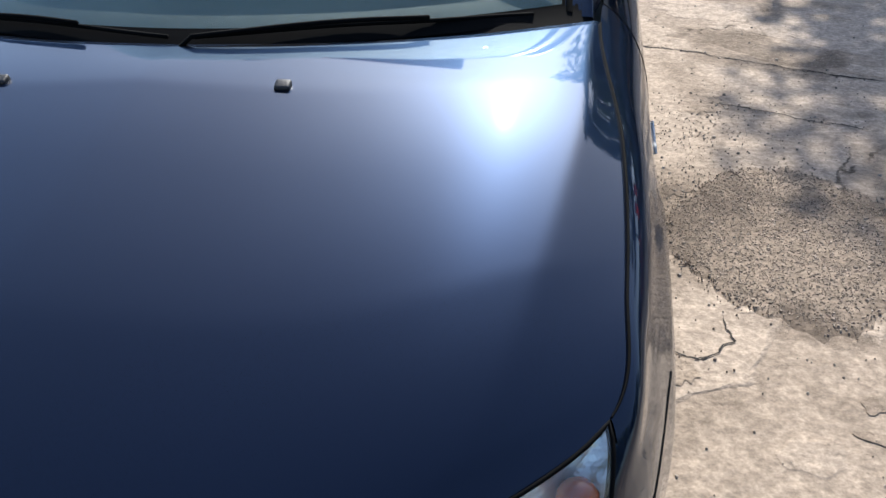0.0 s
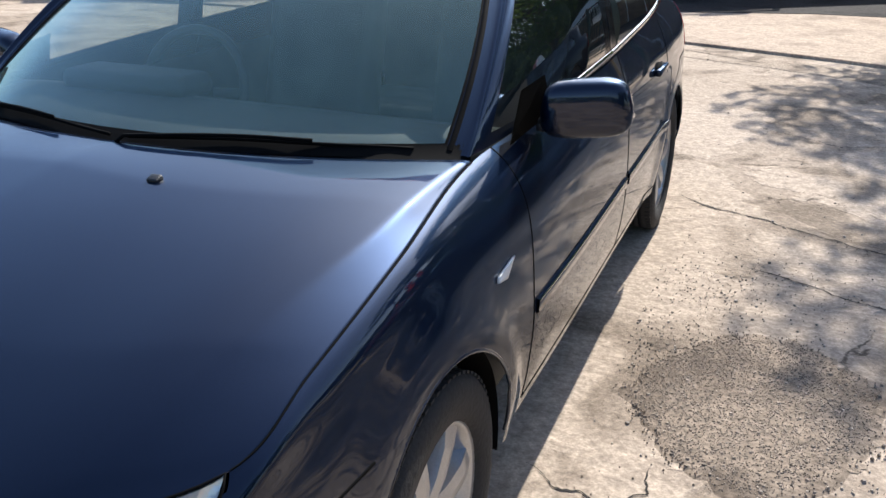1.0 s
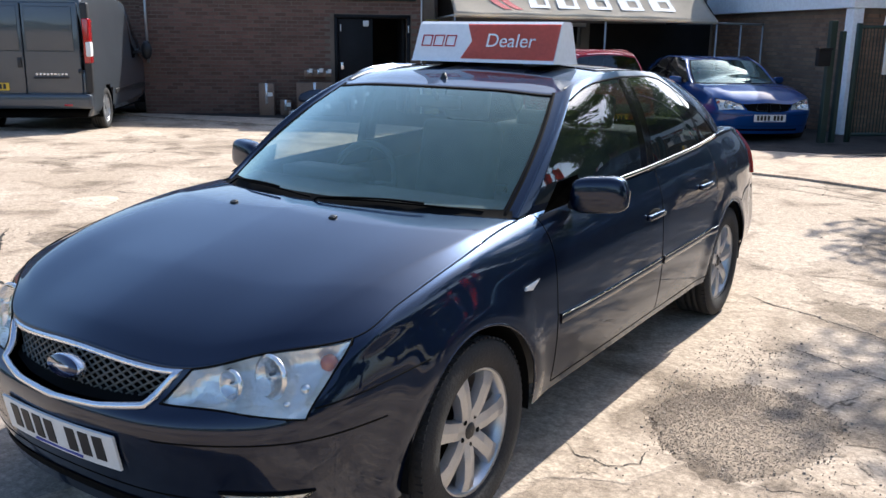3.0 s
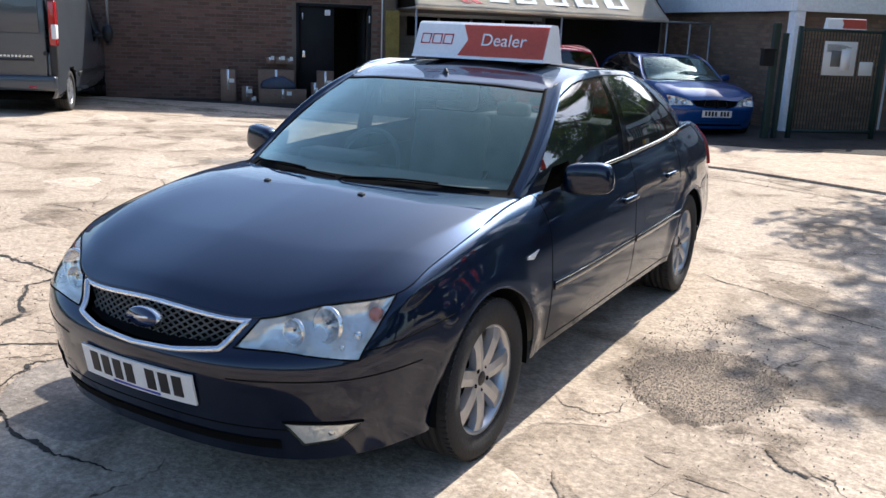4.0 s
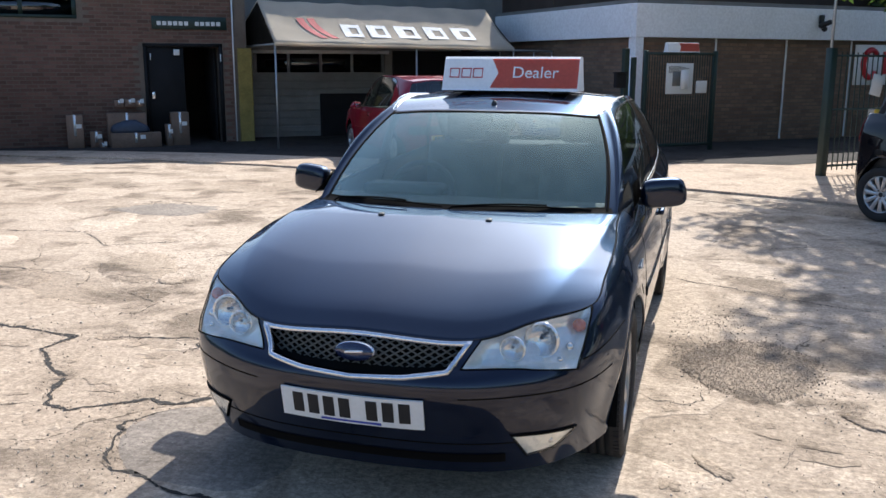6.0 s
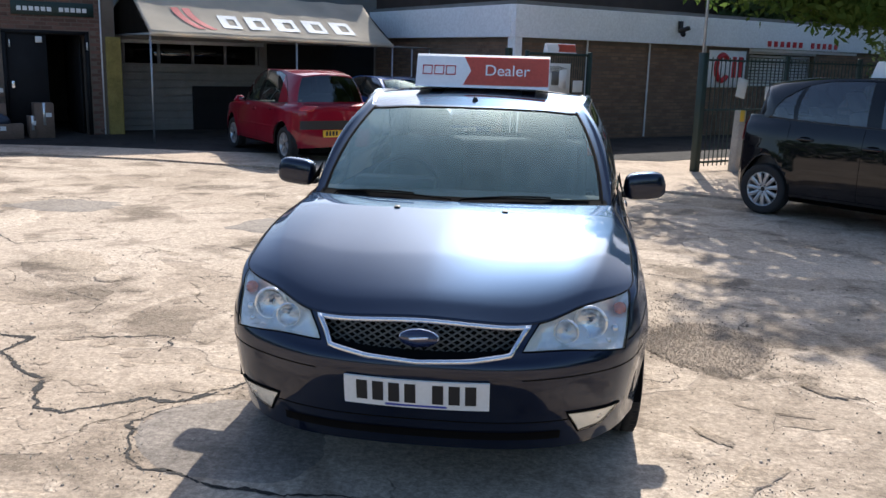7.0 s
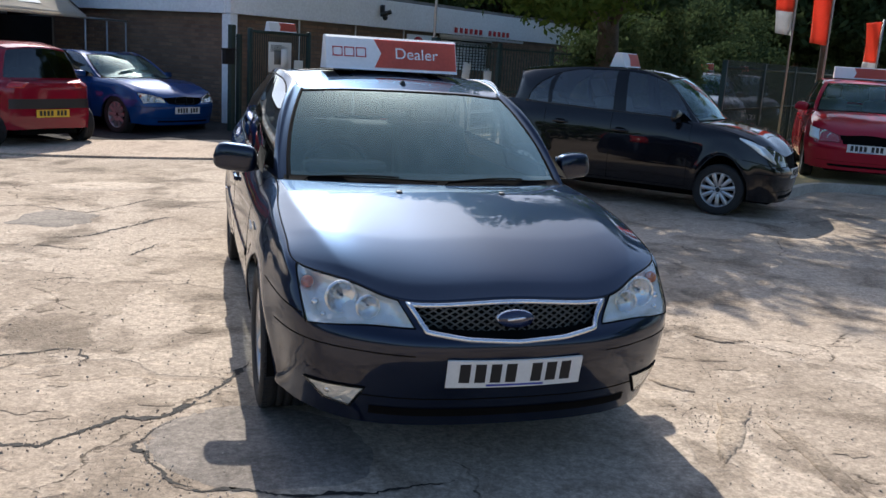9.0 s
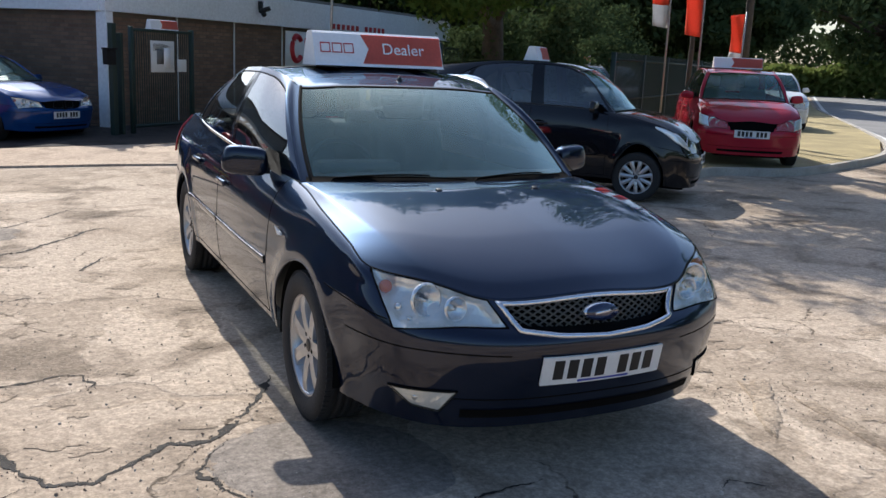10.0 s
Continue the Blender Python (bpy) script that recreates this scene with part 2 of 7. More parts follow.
def smooth_step(x, a, b):
    t = np.clip((np.asarray(x, float) - a) / (b - a), 0, 1)
    return t * t * (3 - 2 * t)


def spline(knots, t):
    """Catmull-Rom through knots (first axis), at t from 0 to their count less one."""
    k = np.asarray(knots, float)
    ext = np.concatenate([2 * k[:1] - k[1:2], k, 2 * k[-1:] - k[-2:-1]])
    t = np.clip(np.asarray(t, float), 0, len(k) - 1 - 1e-9)
    i = t.astype(int)
    f = (t - i).reshape(t.shape + (1,) * (k.ndim - 1))
    a, b, c, d = ext[i], ext[i + 1], ext[i + 2], ext[i + 3]
    return b + 0.5 * f * (c - a + f * (2 * a - 5 * b + 4 * c - d + f * (3 * (b - c) + d - a)))


def ring_spline(knots, t):
    """The same for half a ring of points that is mirrored at x = 0 at both ends."""
    k = np.asarray(knots, float)
    flip = np.array([-1, 1, 1])
    ext = np.concatenate([k[1:2] * flip, k, k[-2:-1] * flip])
    return spline(ext, np.asarray(t, float) + 1)


def ground_z(x, y):
    """The yard falls a little towards the brick garage."""
    return -0.12 * smooth_step(-np.asarray(x, float), -0.5, 3.5) * smooth_step(y, 5.0, 11.5)


# ---- cars ----
# Feature lines of half a saloon body, from the middle of the nose round to the middle of the tail: sill edge, lower bulge, widest line, shoulder, top edge.
LIP = [(0, .118, .222), (.33, .142, .222), (.56, .222, .224), (.715, .378, .232), (.795, .58, .245), (.83, .975, .26), (.845, 1.4, .285), (.852, 1.9, .29), (.852, 2.5, .29), (.85, 3.2, .285), (.83, 3.73, .28), (.80, 4.3, .27), (.66, 4.62, .27), (0, 4.68, .28)]
LOW = [(0, .064, .39), (.33, .088, .39), (.57, .176, .395), (.735, .32, .40), (.818, .575, .41), (.856, .975, .42), (.866, 1.4, .42), (.872, 1.9, .42), (.874, 2.5, .42), (.872, 3.2, .42), (.862, 3.73, .42), (.83, 4.3, .42), (.69, 4.66, .42), (0, 4.73, .42)]
MID = [(0, .032, .548), (.33, .066, .550), (.57, .158, .562), (.745, .30, .575), (.833, .56, .585), (.860, .975, .59), (.872, 1.4, .585), (.879, 1.9, .58), (.881, 2.5, .585), (.879, 3.2, .59), (.866, 3.73, .60), (.825, 4.3, .61), (.68, 4.64, .62), (0, 4.70, .62)]
SHO = [(0, .088, .625), (.345, .13, .618), (.585, .25, .660), (.757, .39, .690), (.813, .62, .735), (.832, .975, .79), (.842, 1.4, .82), (.858, 1.9, .82), (.864, 2.5, .83), (.858, 3.2, .85), (.845, 3.73, .87), (.795, 4.3, .88), (.64, 4.60, .86), (0, 4.67, .86)]
TOP = [(0, .125, .706), (.375, .172, .688), (.580, .308, .735), (.752, .474, .768), (.774, .66, .826), (.776, .975, .888), (.748, 1.40, .938), (.800, 1.9, .965), (.815, 2.5, .985), (.80, 3.2, 1.01), (.765, 3.73, 1.035), (.70, 4.3, 1.03), (.52, 4.58, .99), (0, 4.64, .98)]
# The glasshouse, from the middle of the windscreen round to the middle of the rear window: foot and top.
FOOT = [(0, 1.16, .962), (.40, 1.235, .958), (.69, 1.41, .944), (.742, 1.465, .945), (.795, 1.9, .966), (.810, 2.46, .985), (.810, 2.56, .988), (.797, 3.2, 1.011), (.765, 3.66, 1.035), (.70, 3.95, 1.045), (.60, 4.03, 1.045), (0, 4.13, 1.045)]
HEAD = [(0, 1.955, 1.366), (.33, 1.985, 1.362), (.555, 2.045, 1.348), (.588, 2.135, 1.380), (.620, 2.30, 1.412), (.634, 2.47, 1.426), (.634, 2.57, 1.426), (.627, 2.95, 1.410), (.600, 3.32, 1.358), (.555, 3.50, 1.335), (.50, 3.54, 1.345), (0, 3.60, 1.372)]
WHEEL_Z, ARCH = 0.306, 0.372


def skin(s, k):
    """A point of the body side: s along it (0 nose to 13 tail), k up it (0 sill to 4 top edge)."""
    s, k = np.broadcast_arrays(np.asarray(s, float), np.asarray(k, float))
    lines = np.stack([ring_spline(t, s) for t in (LIP, LOW, MID, SHO, TOP)])
    over = 2 * lines[-1:] - lines[-2:-1]
    # the wings roll over towards the bonnet
    roll = (smooth_step(s, 2.7, 3.3) * (1 - smooth_step(s, 6.1, 6.8)))[None, ..., None]
    over = over * (1 - roll) + (lines[-1:] + [-0.16, 0.0, 0.015]) * roll
    ext = np.concatenate([2 * lines[:1] - lines[1:2], lines, over])
    k = np.clip(k, 0, 4 - 1e-9)
    i = k.astype(int)
    f = (k - i)[..., None]
    pick = lambda n: np.take_along_axis(ext, (i + n)[None, ..., None].repeat(3, -1), 0)[0]  # noqa: E731
    a, b, c, d = pick(0), pick(1), pick(2), pick(3)
    p = b + 0.5 * f * (c - a + f * (2 * a - 5 * b + 4 * c - d + f * (3 * (b - c) + d - a)))
    for yc in (0.975, 3.73):
        off = np.hypot(p[..., 1] - yc, p[..., 2] - WHEEL_Z)
        p[..., 0] += 0.014 * np.exp(-(((off - ARCH - 0.015) / 0.07) ** 2)) * (p[..., 0] > 0.5)
    return p


def skin_normal(s, k):
    s, k = np.broadcast_arrays(np.asarray(s, float), np.asarray(k, float))
    n = np.cross(skin(s + 0.01, k) - skin(s - 0.01, k), skin(s, np.minimum(k + 0.02, 4)) - skin(s, np.maximum(k - 0.02, 0)))
    return n / (np.linalg.norm(n, axis=-1)[..., None] + 1e-12)


_S, _K = np.meshgrid(np.linspace(0, 13, 1301), np.linspace(0, 4, 161), indexing="ij")
_P = skin(_S, _K)


def find_front(x, z):
    """s and k of the front skin at x and z."""
    d = (_P[..., 0] - x) ** 2 + (_P[..., 2] - z) ** 2 + (_S > 5) * 9
    i = np.unravel_index(np.argmin(d), d.shape)
    return float(_S[i]), float(_K[i])


def find_side(y, z):
    d = (_P[..., 1] - y) ** 2 + (_P[..., 2] - z) ** 2 + ((_S < 3.2) | (_S > 12)) * 9
    i = np.unravel_index(np.argmin(d), d.shape)
    return float(_S[i]), float(_K[i])


def inside(poly, x, y):
    """Which points lie in a polygon."""
    x, y = np.asarray(x), np.asarray(y)
    hit = np.zeros(x.shape, bool)
    for (x0, y0), (x1, y1) in zip(poly, poly[1:] + poly[:1]):
        cross = (y0 > y) != (y1 > y)
        hit ^= cross & (x < (x1 - x0) * (y - y0) / ((y1 - y0) if y1 != y0 else 1e-9) + x0)
    return hit


def coons(front, rear, left, right):
    """A patch between four edges: front and rear run along columns, left and right along rows."""
    n, m = len(left), len(front)
    u, v = np.linspace(0, 1, m)[None, :, None], np.linspace(0, 1, n)[:, None, None]
    return (1 - v) * front[None] + v * rear[None] + (1 - u) * left[:, None] + u * right[:, None] - (
        (1 - u) * (1 - v) * front[0] + u * (1 - v) * front[-1] + (1 - u) * v * rear[0] + u * v * rear[-1])


def house(r, h):
    """A point of the glasshouse: r round it (0 windscreen to 11 rear window), h up it."""
    r, h = np.broadcast_arrays(np.asarray(r, float), np.asarray(h, float))
    a, b = ring_spline(FOOT, r), ring_spline(HEAD, r)
    mid = np.array([0.0, 2.6, 0.9])
    p = a + (b - a) * h[..., None]
    out = p - mid
    out[..., 2] = np.maximum(out[..., 2], 0.1) * 0.6
    out[..., 1] *= 0.35
    out /= np.linalg.norm(out, axis=-1)[..., None]
    arch = np.sin(np.pi * h) * np.clip(1 - np.abs(r - 3.1) / 0.9, 0, 1) ** 1.5
    p[..., 2] += 0.030 * arch
    p[..., 1] -= 0.012 * arch
    return p + out * (0.035 * np.sin(np.pi * h) ** 0.9)[..., None]


def house_normal(r, h):
    r, h = np.broadcast_arrays(np.asarray(r, float), np.asarray(h, float))
    n = np.cross(house(r + 0.02, h) - house(r - 0.02, h), house(r, np.minimum(h + 0.02, 1)) - house(r, np.maximum(h - 0.02, 0)))
    return n / (np.linalg.norm(n, axis=-1)[..., None] + 1e-12)


def hood_points(n=60, m=48):
    a, b = np.linspace(0, 1, m), np.linspace(0, 1, n)
    front = ring_spline(TOP, a * 3)
    right = ring_spline(TOP, 3 + b * 3)
    left = spline([(0, .125, .706), (0, .26, .765), (0, .50, .838), (0, .78, .900), (0, 1.0, .941), (0, 1.15, .962)], b * 5)
    rear = spline([(0, 1.15, .962), (.25, 1.17, .961), (.5, 1.245, .954), (.66, 1.335, .946), (.748, 1.40, .938)], a * 4)
    p = coons(front, rear, left, right)
    # a raised middle with a soft crease along its edge
    aa, bb = np.meshgrid(a, b)
    crest = np.interp(bb, [0, .1, .27, .55, .84, 1], [.60, .65, .72, .80, .905, .97])
    rise = np.interp(bb, [0, .12, .4, .8, 1], [.15, .6, 1, .85, .25])
    past, soft_w = aa - crest, 0.018
    ramp = np.where(past < -soft_w, 0.0, np.where(past > soft_w, past, (past + soft_w) ** 2 / (4 * soft_w)))
    p[..., 2] += 0.022 * (1 - ramp / (1 - crest)) * rise
    p[..., 2] += 0.012 * np.sin(np.pi * aa) ** 2 * np.sin(np.pi * bb)
    return p


def roof_points(n=40, m=30):
    a, b = np.linspace(0, 1, m), np.linspace(0, 1, n)
    front, rear = ring_spline(HEAD, a * 3), ring_spline(HEAD, 11 - a * 2)
    right = ring_spline(HEAD, 3 + b * 6)
    left = spline([(0, 1.955, 1.366), (0, 2.2, 1.418), (0, 2.6, 1.448), (0, 3.0, 1.442), (0, 3.3, 1.416), (0, 3.60, 1.372)], b * 5)
    return coons(front, rear, left, right)


def wheel(parent, x, y, r, width, spokes, cover=False, tread=False):
    """A wheel with its tyre, rim and hub, facing away from the middle of the car."""
    rim = r * 0.675
    w = width / 2
    steps = 48
    barrel = lathe_bm([(rim * 0.86, -w * 0.8), (rim * 0.90, w * 0.55), (rim * 0.97, w * 0.80), (rim * 1.01, w * 0.86), (rim * 1.0, w * 0.7)], steps)
    pieces = [barrel]
    half1 = math.pi / spokes * (0.52 if not cover else 0.66)
    ring = []
    for f, rad in ((0.0, 0.16), (0.35, 0.45), (0.7, 0.75), (1.0, 0.99)):
        hw = max(0.022 if cover else 0.034, rad * half1 * rim * 0.92)
        face_x = w * (0.62 + 0.16 * math.sin(f * 2.4))
        ring.append([(face_x + dx, hw * q, rim * rad) for q, dx in ((-1.0, -0.030), (-0.86, 0.0), (0.0, 0.005), (0.86, 0.0), (1.0, -0.030))])
    spoke_bm = grid_bm(ring)
    hub = lathe_bm([(0.001, w * 0.66), (rim * 0.20, w * 0.66), (rim * 0.30, w * 0.60), (rim * 0.31, w * 0.3)], 28)
    pieces.append(hub)
    wh = part("wheel", join_bm(*pieces), ALLOY, parent, "silver wheel cover" if cover else "silver seven-spoke alloy wheel")
    first = part("spoke", spoke_bm, ALLOY, wh, smooth=False)
    for i in range(1, spokes):
        sp = new("spoke", first.data)
        sp.parent, sp.rotation_euler = wh, (2 * math.pi * i / spokes, 0, 0)
    bm = lathe_bm([(rim * 0.99, -w * 0.85), (r * 0.93, -w), (r * 0.985, -w * 0.85), (r, -w * 0.62), (r, -w * 0.40), (r - 0.009, -w * 0.38), (r - 0.009, -w * 0.31), (r, -w * 0.29), (r, -w * 0.05), (r - 0.009, -w * 0.03), (r - 0.009, w * 0.05), (r, w * 0.07),
                   (r, w * 0.29), (r - 0.009, w * 0.31), (r - 0.009, w * 0.38), (r, w * 0.40), (r, w * 0.62), (r * 0.985, w * 0.85), (r * 0.95, w * 0.97), (r * 0.86, w * 1.02), (rim * 1.06, w * 0.97), (rim * 1.0, w * 0.84)], 64)
    part("tyre", bm, RUBBER, wh, "black rubber tyre")
    if tread:
        lugs = []
        for i in range(72):
            for sgn in (-1, 1):
                b = box_bm(-0.012, -0.008, -0.003, 0.012, 0.008, 0.003)
                lugs.append(moved(b, Matrix.Rotation(2 * math.pi * (i + 0.25 * sgn) / 72, 4, "X") @ Matrix.Translation((sgn * w * 0.78, 0, r * 0.994))))
        part("tread", join_bm(*lugs), RUBBER, wh, smooth=False, kind="stuff")
    part("brake_disc", lathe_bm([(0.02, w * 0.1), (rim * 0.66, w * 0.1), (rim * 0.66, w * 0.0), (rim * 0.72, -w * 0.5), (rim * 0.88, -w * 0.6)], 32), GAP, wh)
    cap = lathe_bm([(0.001, w * 0.70), (rim * 0.12, w * 0.695), (rim * 0.135, w * 0.67)], 20)
    part("centre_cap", cap, TRIM, wh, "dark centre cap")
    for i in range(5):
        t = 2 * math.pi * (i + 0.5) / 5
        part("wheel_bolt", moved(lathe_bm([(0.001, 0.004), (0.009, 0.004), (0.010, -0.006)], 8), Matrix.Translation((w * 0.655, rim * 0.235 * math.cos(t), rim * 0.235 * math.sin(t)))), GAP, wh)
    wh.matrix_basis = pose(x, y, r, 0, 0, 0 if x > 0 else 180) @ Matrix.Rotation(0.35, 4, "X")
    return wh


def bars_on(parent, count_a, count_b, width, height, m, ink, name="character_bar", bow=0.0):
    """Plain bars in the place of a registration."""
    step = width * 0.86 / (count_a + count_b + 0.7)
    x = -width * 0.43
    for i in range(count_a + count_b):
        if i == count_a:
            x += step * 0.7
        mid = (x + step * 0.5) * 2 / width
        turn = pose(x + step * 0.5, bow * mid * mid, 0, 0, 0, math.degrees(math.atan(4 * bow * mid / width)))
        part(name, moved(box_bm(-step * 0.34, -0.0012, -height * 0.34, step * 0.34, 0.0025, height * 0.34), m @ turn), ink, parent, smooth=False)
        x += step


def number_plate(parent, m, mat, width=0.52, height=0.111, stripe=True, bow=0.0):
    """A plate, its ends bent back by bow to follow the bumper."""
    across = np.linspace(-width / 2, width / 2, 15)
    face = np.array([[(x, -0.003 + bow * (2 * x / width) ** 2, z) for x in across] for z in (-height / 2, height / 2)])
    plate = part("number_plate", moved(grid_bm(face, thick=0.008), m), mat, parent, "pressed plastic number plate with dark bars", smooth=False)
    bars_on(plate, 4, 3, width, height, m @ pose(0, -0.004, 0.004), INK, bow=bow)
    if stripe:
        part("maker_bar", moved(box_bm(-0.11, -0.0045, -height * 0.44, 0.11, 0.0, -height * 0.38), m), INK_BLUE, plate, smooth=False)


def build_car(name, m, label, body, spec=None, full=False, group="parked cars"):
    """A car built on the feature lines above, stretched to the sizes in spec."""
    spec = spec or {}
    car = thing(name, m, label, "car", group)
    sx = spec.get("sx", 1.0)

    def warp(v):
        if not spec:
            return v
        b = float(np.clip((v[2] - 0.97) / 0.38, 0, 1))
        ya = np.interp(v[1], spec["low"][0], spec["low"][1])
        yb = np.interp(v[1], spec["high"][0], spec["high"][1])
        y = ya * (1 - b) + yb * b
        rear = max(0.0, y - (spec["low"][1][-1] - 0.55)) / 0.55
        x = v[0] * sx * (1 - spec.get("taper", 0.0) * b) * (1 - spec.get("tail_round", 0.0) * rear * rear)
        return (x, y, float(np.interp(v[2], spec["z"][0], spec["z"][1])))

    def put(pname, bm, mat, parent=car, plabel="", smooth=True):
        if spec:
            for v in bm.verts:
                v.co = warp(v.co)
        return part(pname, bm, mat, parent, plabel, smooth)

    axles = spec.get("axles", (0.975, 3.73))
    tyre = spec.get("tyre", 0.316)

    # lamp and grille openings, in s and k
    hl = [find_front(.366, .603), find_front(.600, .603), find_front(.735, .588), (2.97, 4.0), (1.17, 4.0)]
    hl_poly = [hl[0], hl[1], hl[2], (3.0, 4.05), (1.17, 4.05)]
    g_top, g_bot = 1.09, find_front(.333, .592)
    gr_poly = [(-0.5, find_front(0, .566)[1]), (0.0, find_front(0, .566)[1]), (0.55, find_front(.18, .573)[1]), g_bot, (g_top, 4.05), (-0.5, 4.05)]
    fog = [find_front(.577, .290), find_front(.660, .305), find_front(.728, .368), find_front(.533, .374)]

    cols = np.unique(np.concatenate([np.linspace(0, 4, 161 if full else 61), np.linspace(4, 7.4, 120 if full else 60), np.linspace(7.4, 9.6, 40 if full else 20), np.linspace(9.6, 11.2, 60 if full else 36), np.linspace(11.2, 13, 40 if full else 24)]))
    rows = np.linspace(0, 4, 61 if full else 33)
    S, K = np.meshgrid(cols, rows)
    pts = skin(S, K)
    sc, kc = (S[:-1, :-1] + S[1:, 1:]) / 2, (K[:-1, :-1] + K[1:, 1:]) / 2
    cen = skin(sc, kc)
    keep = np.ones(sc.shape, bool)
    for yc in (0.975, 3.73):
        keep &= np.hypot(cen[..., 1] - yc, cen[..., 2] - WHEEL_Z) > ARCH
        d = np.hypot(pts[..., 1] - yc, pts[..., 2] - WHEEL_Z)
        near = (d < ARCH) & (d > ARCH - 0.05) & (S > 3.5)
        f = np.where(near, ARCH / np.maximum(d, 1e-6), 1.0)
        pts[..., 1] = yc + (pts[..., 1] - yc) * f
        pts[..., 2] = WHEEL_Z + (pts[..., 2] - WHEEL_Z) * f
    keep &= ~inside(gr_poly, sc, kc)
    if "swept_lamp" not in spec:
        keep &= ~inside(hl_poly, sc, kc)
    bumper = (sc < 4.6) & (kc < 2.32) | (sc < 2.9) & (kc < 3.4)
    wing = ~bumper & (sc < 6.22)
    fd, rd = (sc >= 6.22) & (sc < 8.13), (sc >= 8.13) & (sc < 9.45)
    rb = (sc > 11.0) & (kc < 2.2)
    rq = (sc >= 9.45) & ~rb
    # sides are meshes of their own; bumpers run round both sides
    lip = bumper & (kc < 0.66)
    put("front_bumper", grid_bm(pts, keep & bumper & ~lip, mirror=True), body)
    put("bumper_lip", grid_bm(pts, keep & lip, mirror=True), body)
    put("rear_bumper", grid_bm(pts, keep & rb, mirror=True), body)
    for side in (1, -1):
        q = pts * [side, 1, 1]
        rev = (lambda b: b) if side > 0 else (lambda b: (bmesh.ops.reverse_faces(b, faces=b.faces), b)[1])
        put("front_wing", rev(grid_bm(q, keep & wing)), body)
        front_door = put("door", rev(grid_bm(q, keep & fd)), body)
        rear_door = put("door", rev(grid_bm(q, keep & rd)), body)
        put("rear_quarter", rev(grid_bm(q, keep & rq)), body)
        # handles: a cup and a grip
        for dr, y, z in ((front_door, 2.47, .80), (rear_door, 3.22, .835)):
            s, k = find_side(y, z)
            p, nn = skin(s, k), skin_normal(s, k)
            x0 = p[0]
            put("handle", moved(box_bm(-0.012, -0.10, -0.013, 0.014, 0.10, 0.013, 0.009), Matrix.Translation((side * (x0 + 0.012), y, z))), body, dr, "body-coloured door handle")
            put("handle_cup", moved(ball_bm(1, squash=(0.006, 0.085, 0.030)), Matrix.Translation((side * (x0 + 0.002), y, z))), GAP, dr)
        # side rubbing strips with a bright line on top
        for dr, s0, s1 in ((front_door, 6.27, 8.10), (rear_door, 8.16, 9.40)) if "swept_lamp" not in spec else ():
            ss = np.linspace(s0, s1, 30)
            kk = np.full(30, 1.90)
            pp, nn = skin(ss, kk), skin_normal(ss, kk)
            strip = put("rubbing_strip", ribbon_bm(pp * [side, 1, 1], nn * [side, 1, 1], 0.045, 0.006), body, dr)
            if full:
                put("bright_line", ribbon_bm((pp + nn * 0.006 + [0, 0, 0.014]) * [side, 1, 1], nn * [side, 1, 1], 0.005, 0.002), CHROME, strip)
        # wheel arch liners
        for yc in (0.975, 3.73):
            t = np.linspace(-0.12, math.pi + 0.12, 26)
            ring = [np.stack([np.full(26, xx), yc + (ARCH + 0.004) * np.cos(t), WHEEL_Z + (ARCH + 0.004) * np.sin(t)], 1) for xx in (0.50, 0.845)]
            bm = grid_bm(np.array(ring) * [side, 1, 1])
            disc = [np.stack([np.full(26, 0.50), yc + q2 * np.cos(t), WHEEL_Z + q2 * np.sin(t)], 1) for q2 in (0.01, ARCH)]
            put("wheel_arch_liner", join_bm(bm, grid_bm(np.array(disc) * [side, 1, 1])), GAP)
        # shut lines
        seams = [(np.full(24, 6.22), np.linspace(0.25, 4, 24)), (np.full(24, 8.13), np.linspace(0.25, 4, 24)),
                 (np.full(14, 9.45), np.linspace(2.7, 4, 14)), (np.linspace(6.22, 9.3, 40), np.full(40, 0.25)), (np.linspace(2.98, 4.35, 20), np.linspace(2.30, 2.38, 20))]
        for ss, kk in seams:
            off = np.hypot(skin(ss, kk)[:, 1] - 0.975, skin(ss, kk)[:, 2] - WHEEL_Z) > ARCH + 0.004
            ss, kk = ss[off], kk[off]
            put("shut_line", ribbon_bm(skin(ss, kk) * [side, 1, 1], skin_normal(ss, kk) * [side, 1, 1], 0.006, 0.0012), GAP)
        for yc in (0.975, 3.73):
            t = np.linspace(0.05, math.pi - 0.05, 30)
            rim = []
            for tt in t:
                s, k = find_side(yc + (ARCH + 0.004) * math.cos(tt), WHEEL_Z + (ARCH + 0.004) * math.sin(tt))
                p = skin(s, k)
                rim.append((side * (p[0] - 0.003), yc + ARCH * math.cos(tt), WHEEL_Z + ARCH * math.sin(tt)))
            put("arch_lip", tube_bm(rim, 0.005, 6), body)
        # side repeater
        if full:
            s, k = find_side(1.315, .737)
            pp = np.array([[skin(s + ds, k + dk * (0.25 + 0.75 * (ds + 0.13) / 0.26)) + skin_normal(s, k) * 0.007 for ds in np.linspace(-0.11, 0.06, 7)] for dk in np.linspace(-0.075, 0.075, 5)])
            pp[..., 1] += 0.030 * np.linspace(-1, 1, 5)[:, None] * np.linspace(0.1, 1, 7)[None]
            put("side_repeater", grid_bm(pp * [side, 1, 1], thick=0.006), PLATE_WHITE, car, "white side indicator lens")

        # headlamp: bowl, two dishes, lens
        n1, n2 = 22, 12
        u, v = np.meshgrid(np.linspace(0, 1, n1), np.linspace(0, 1, n2))
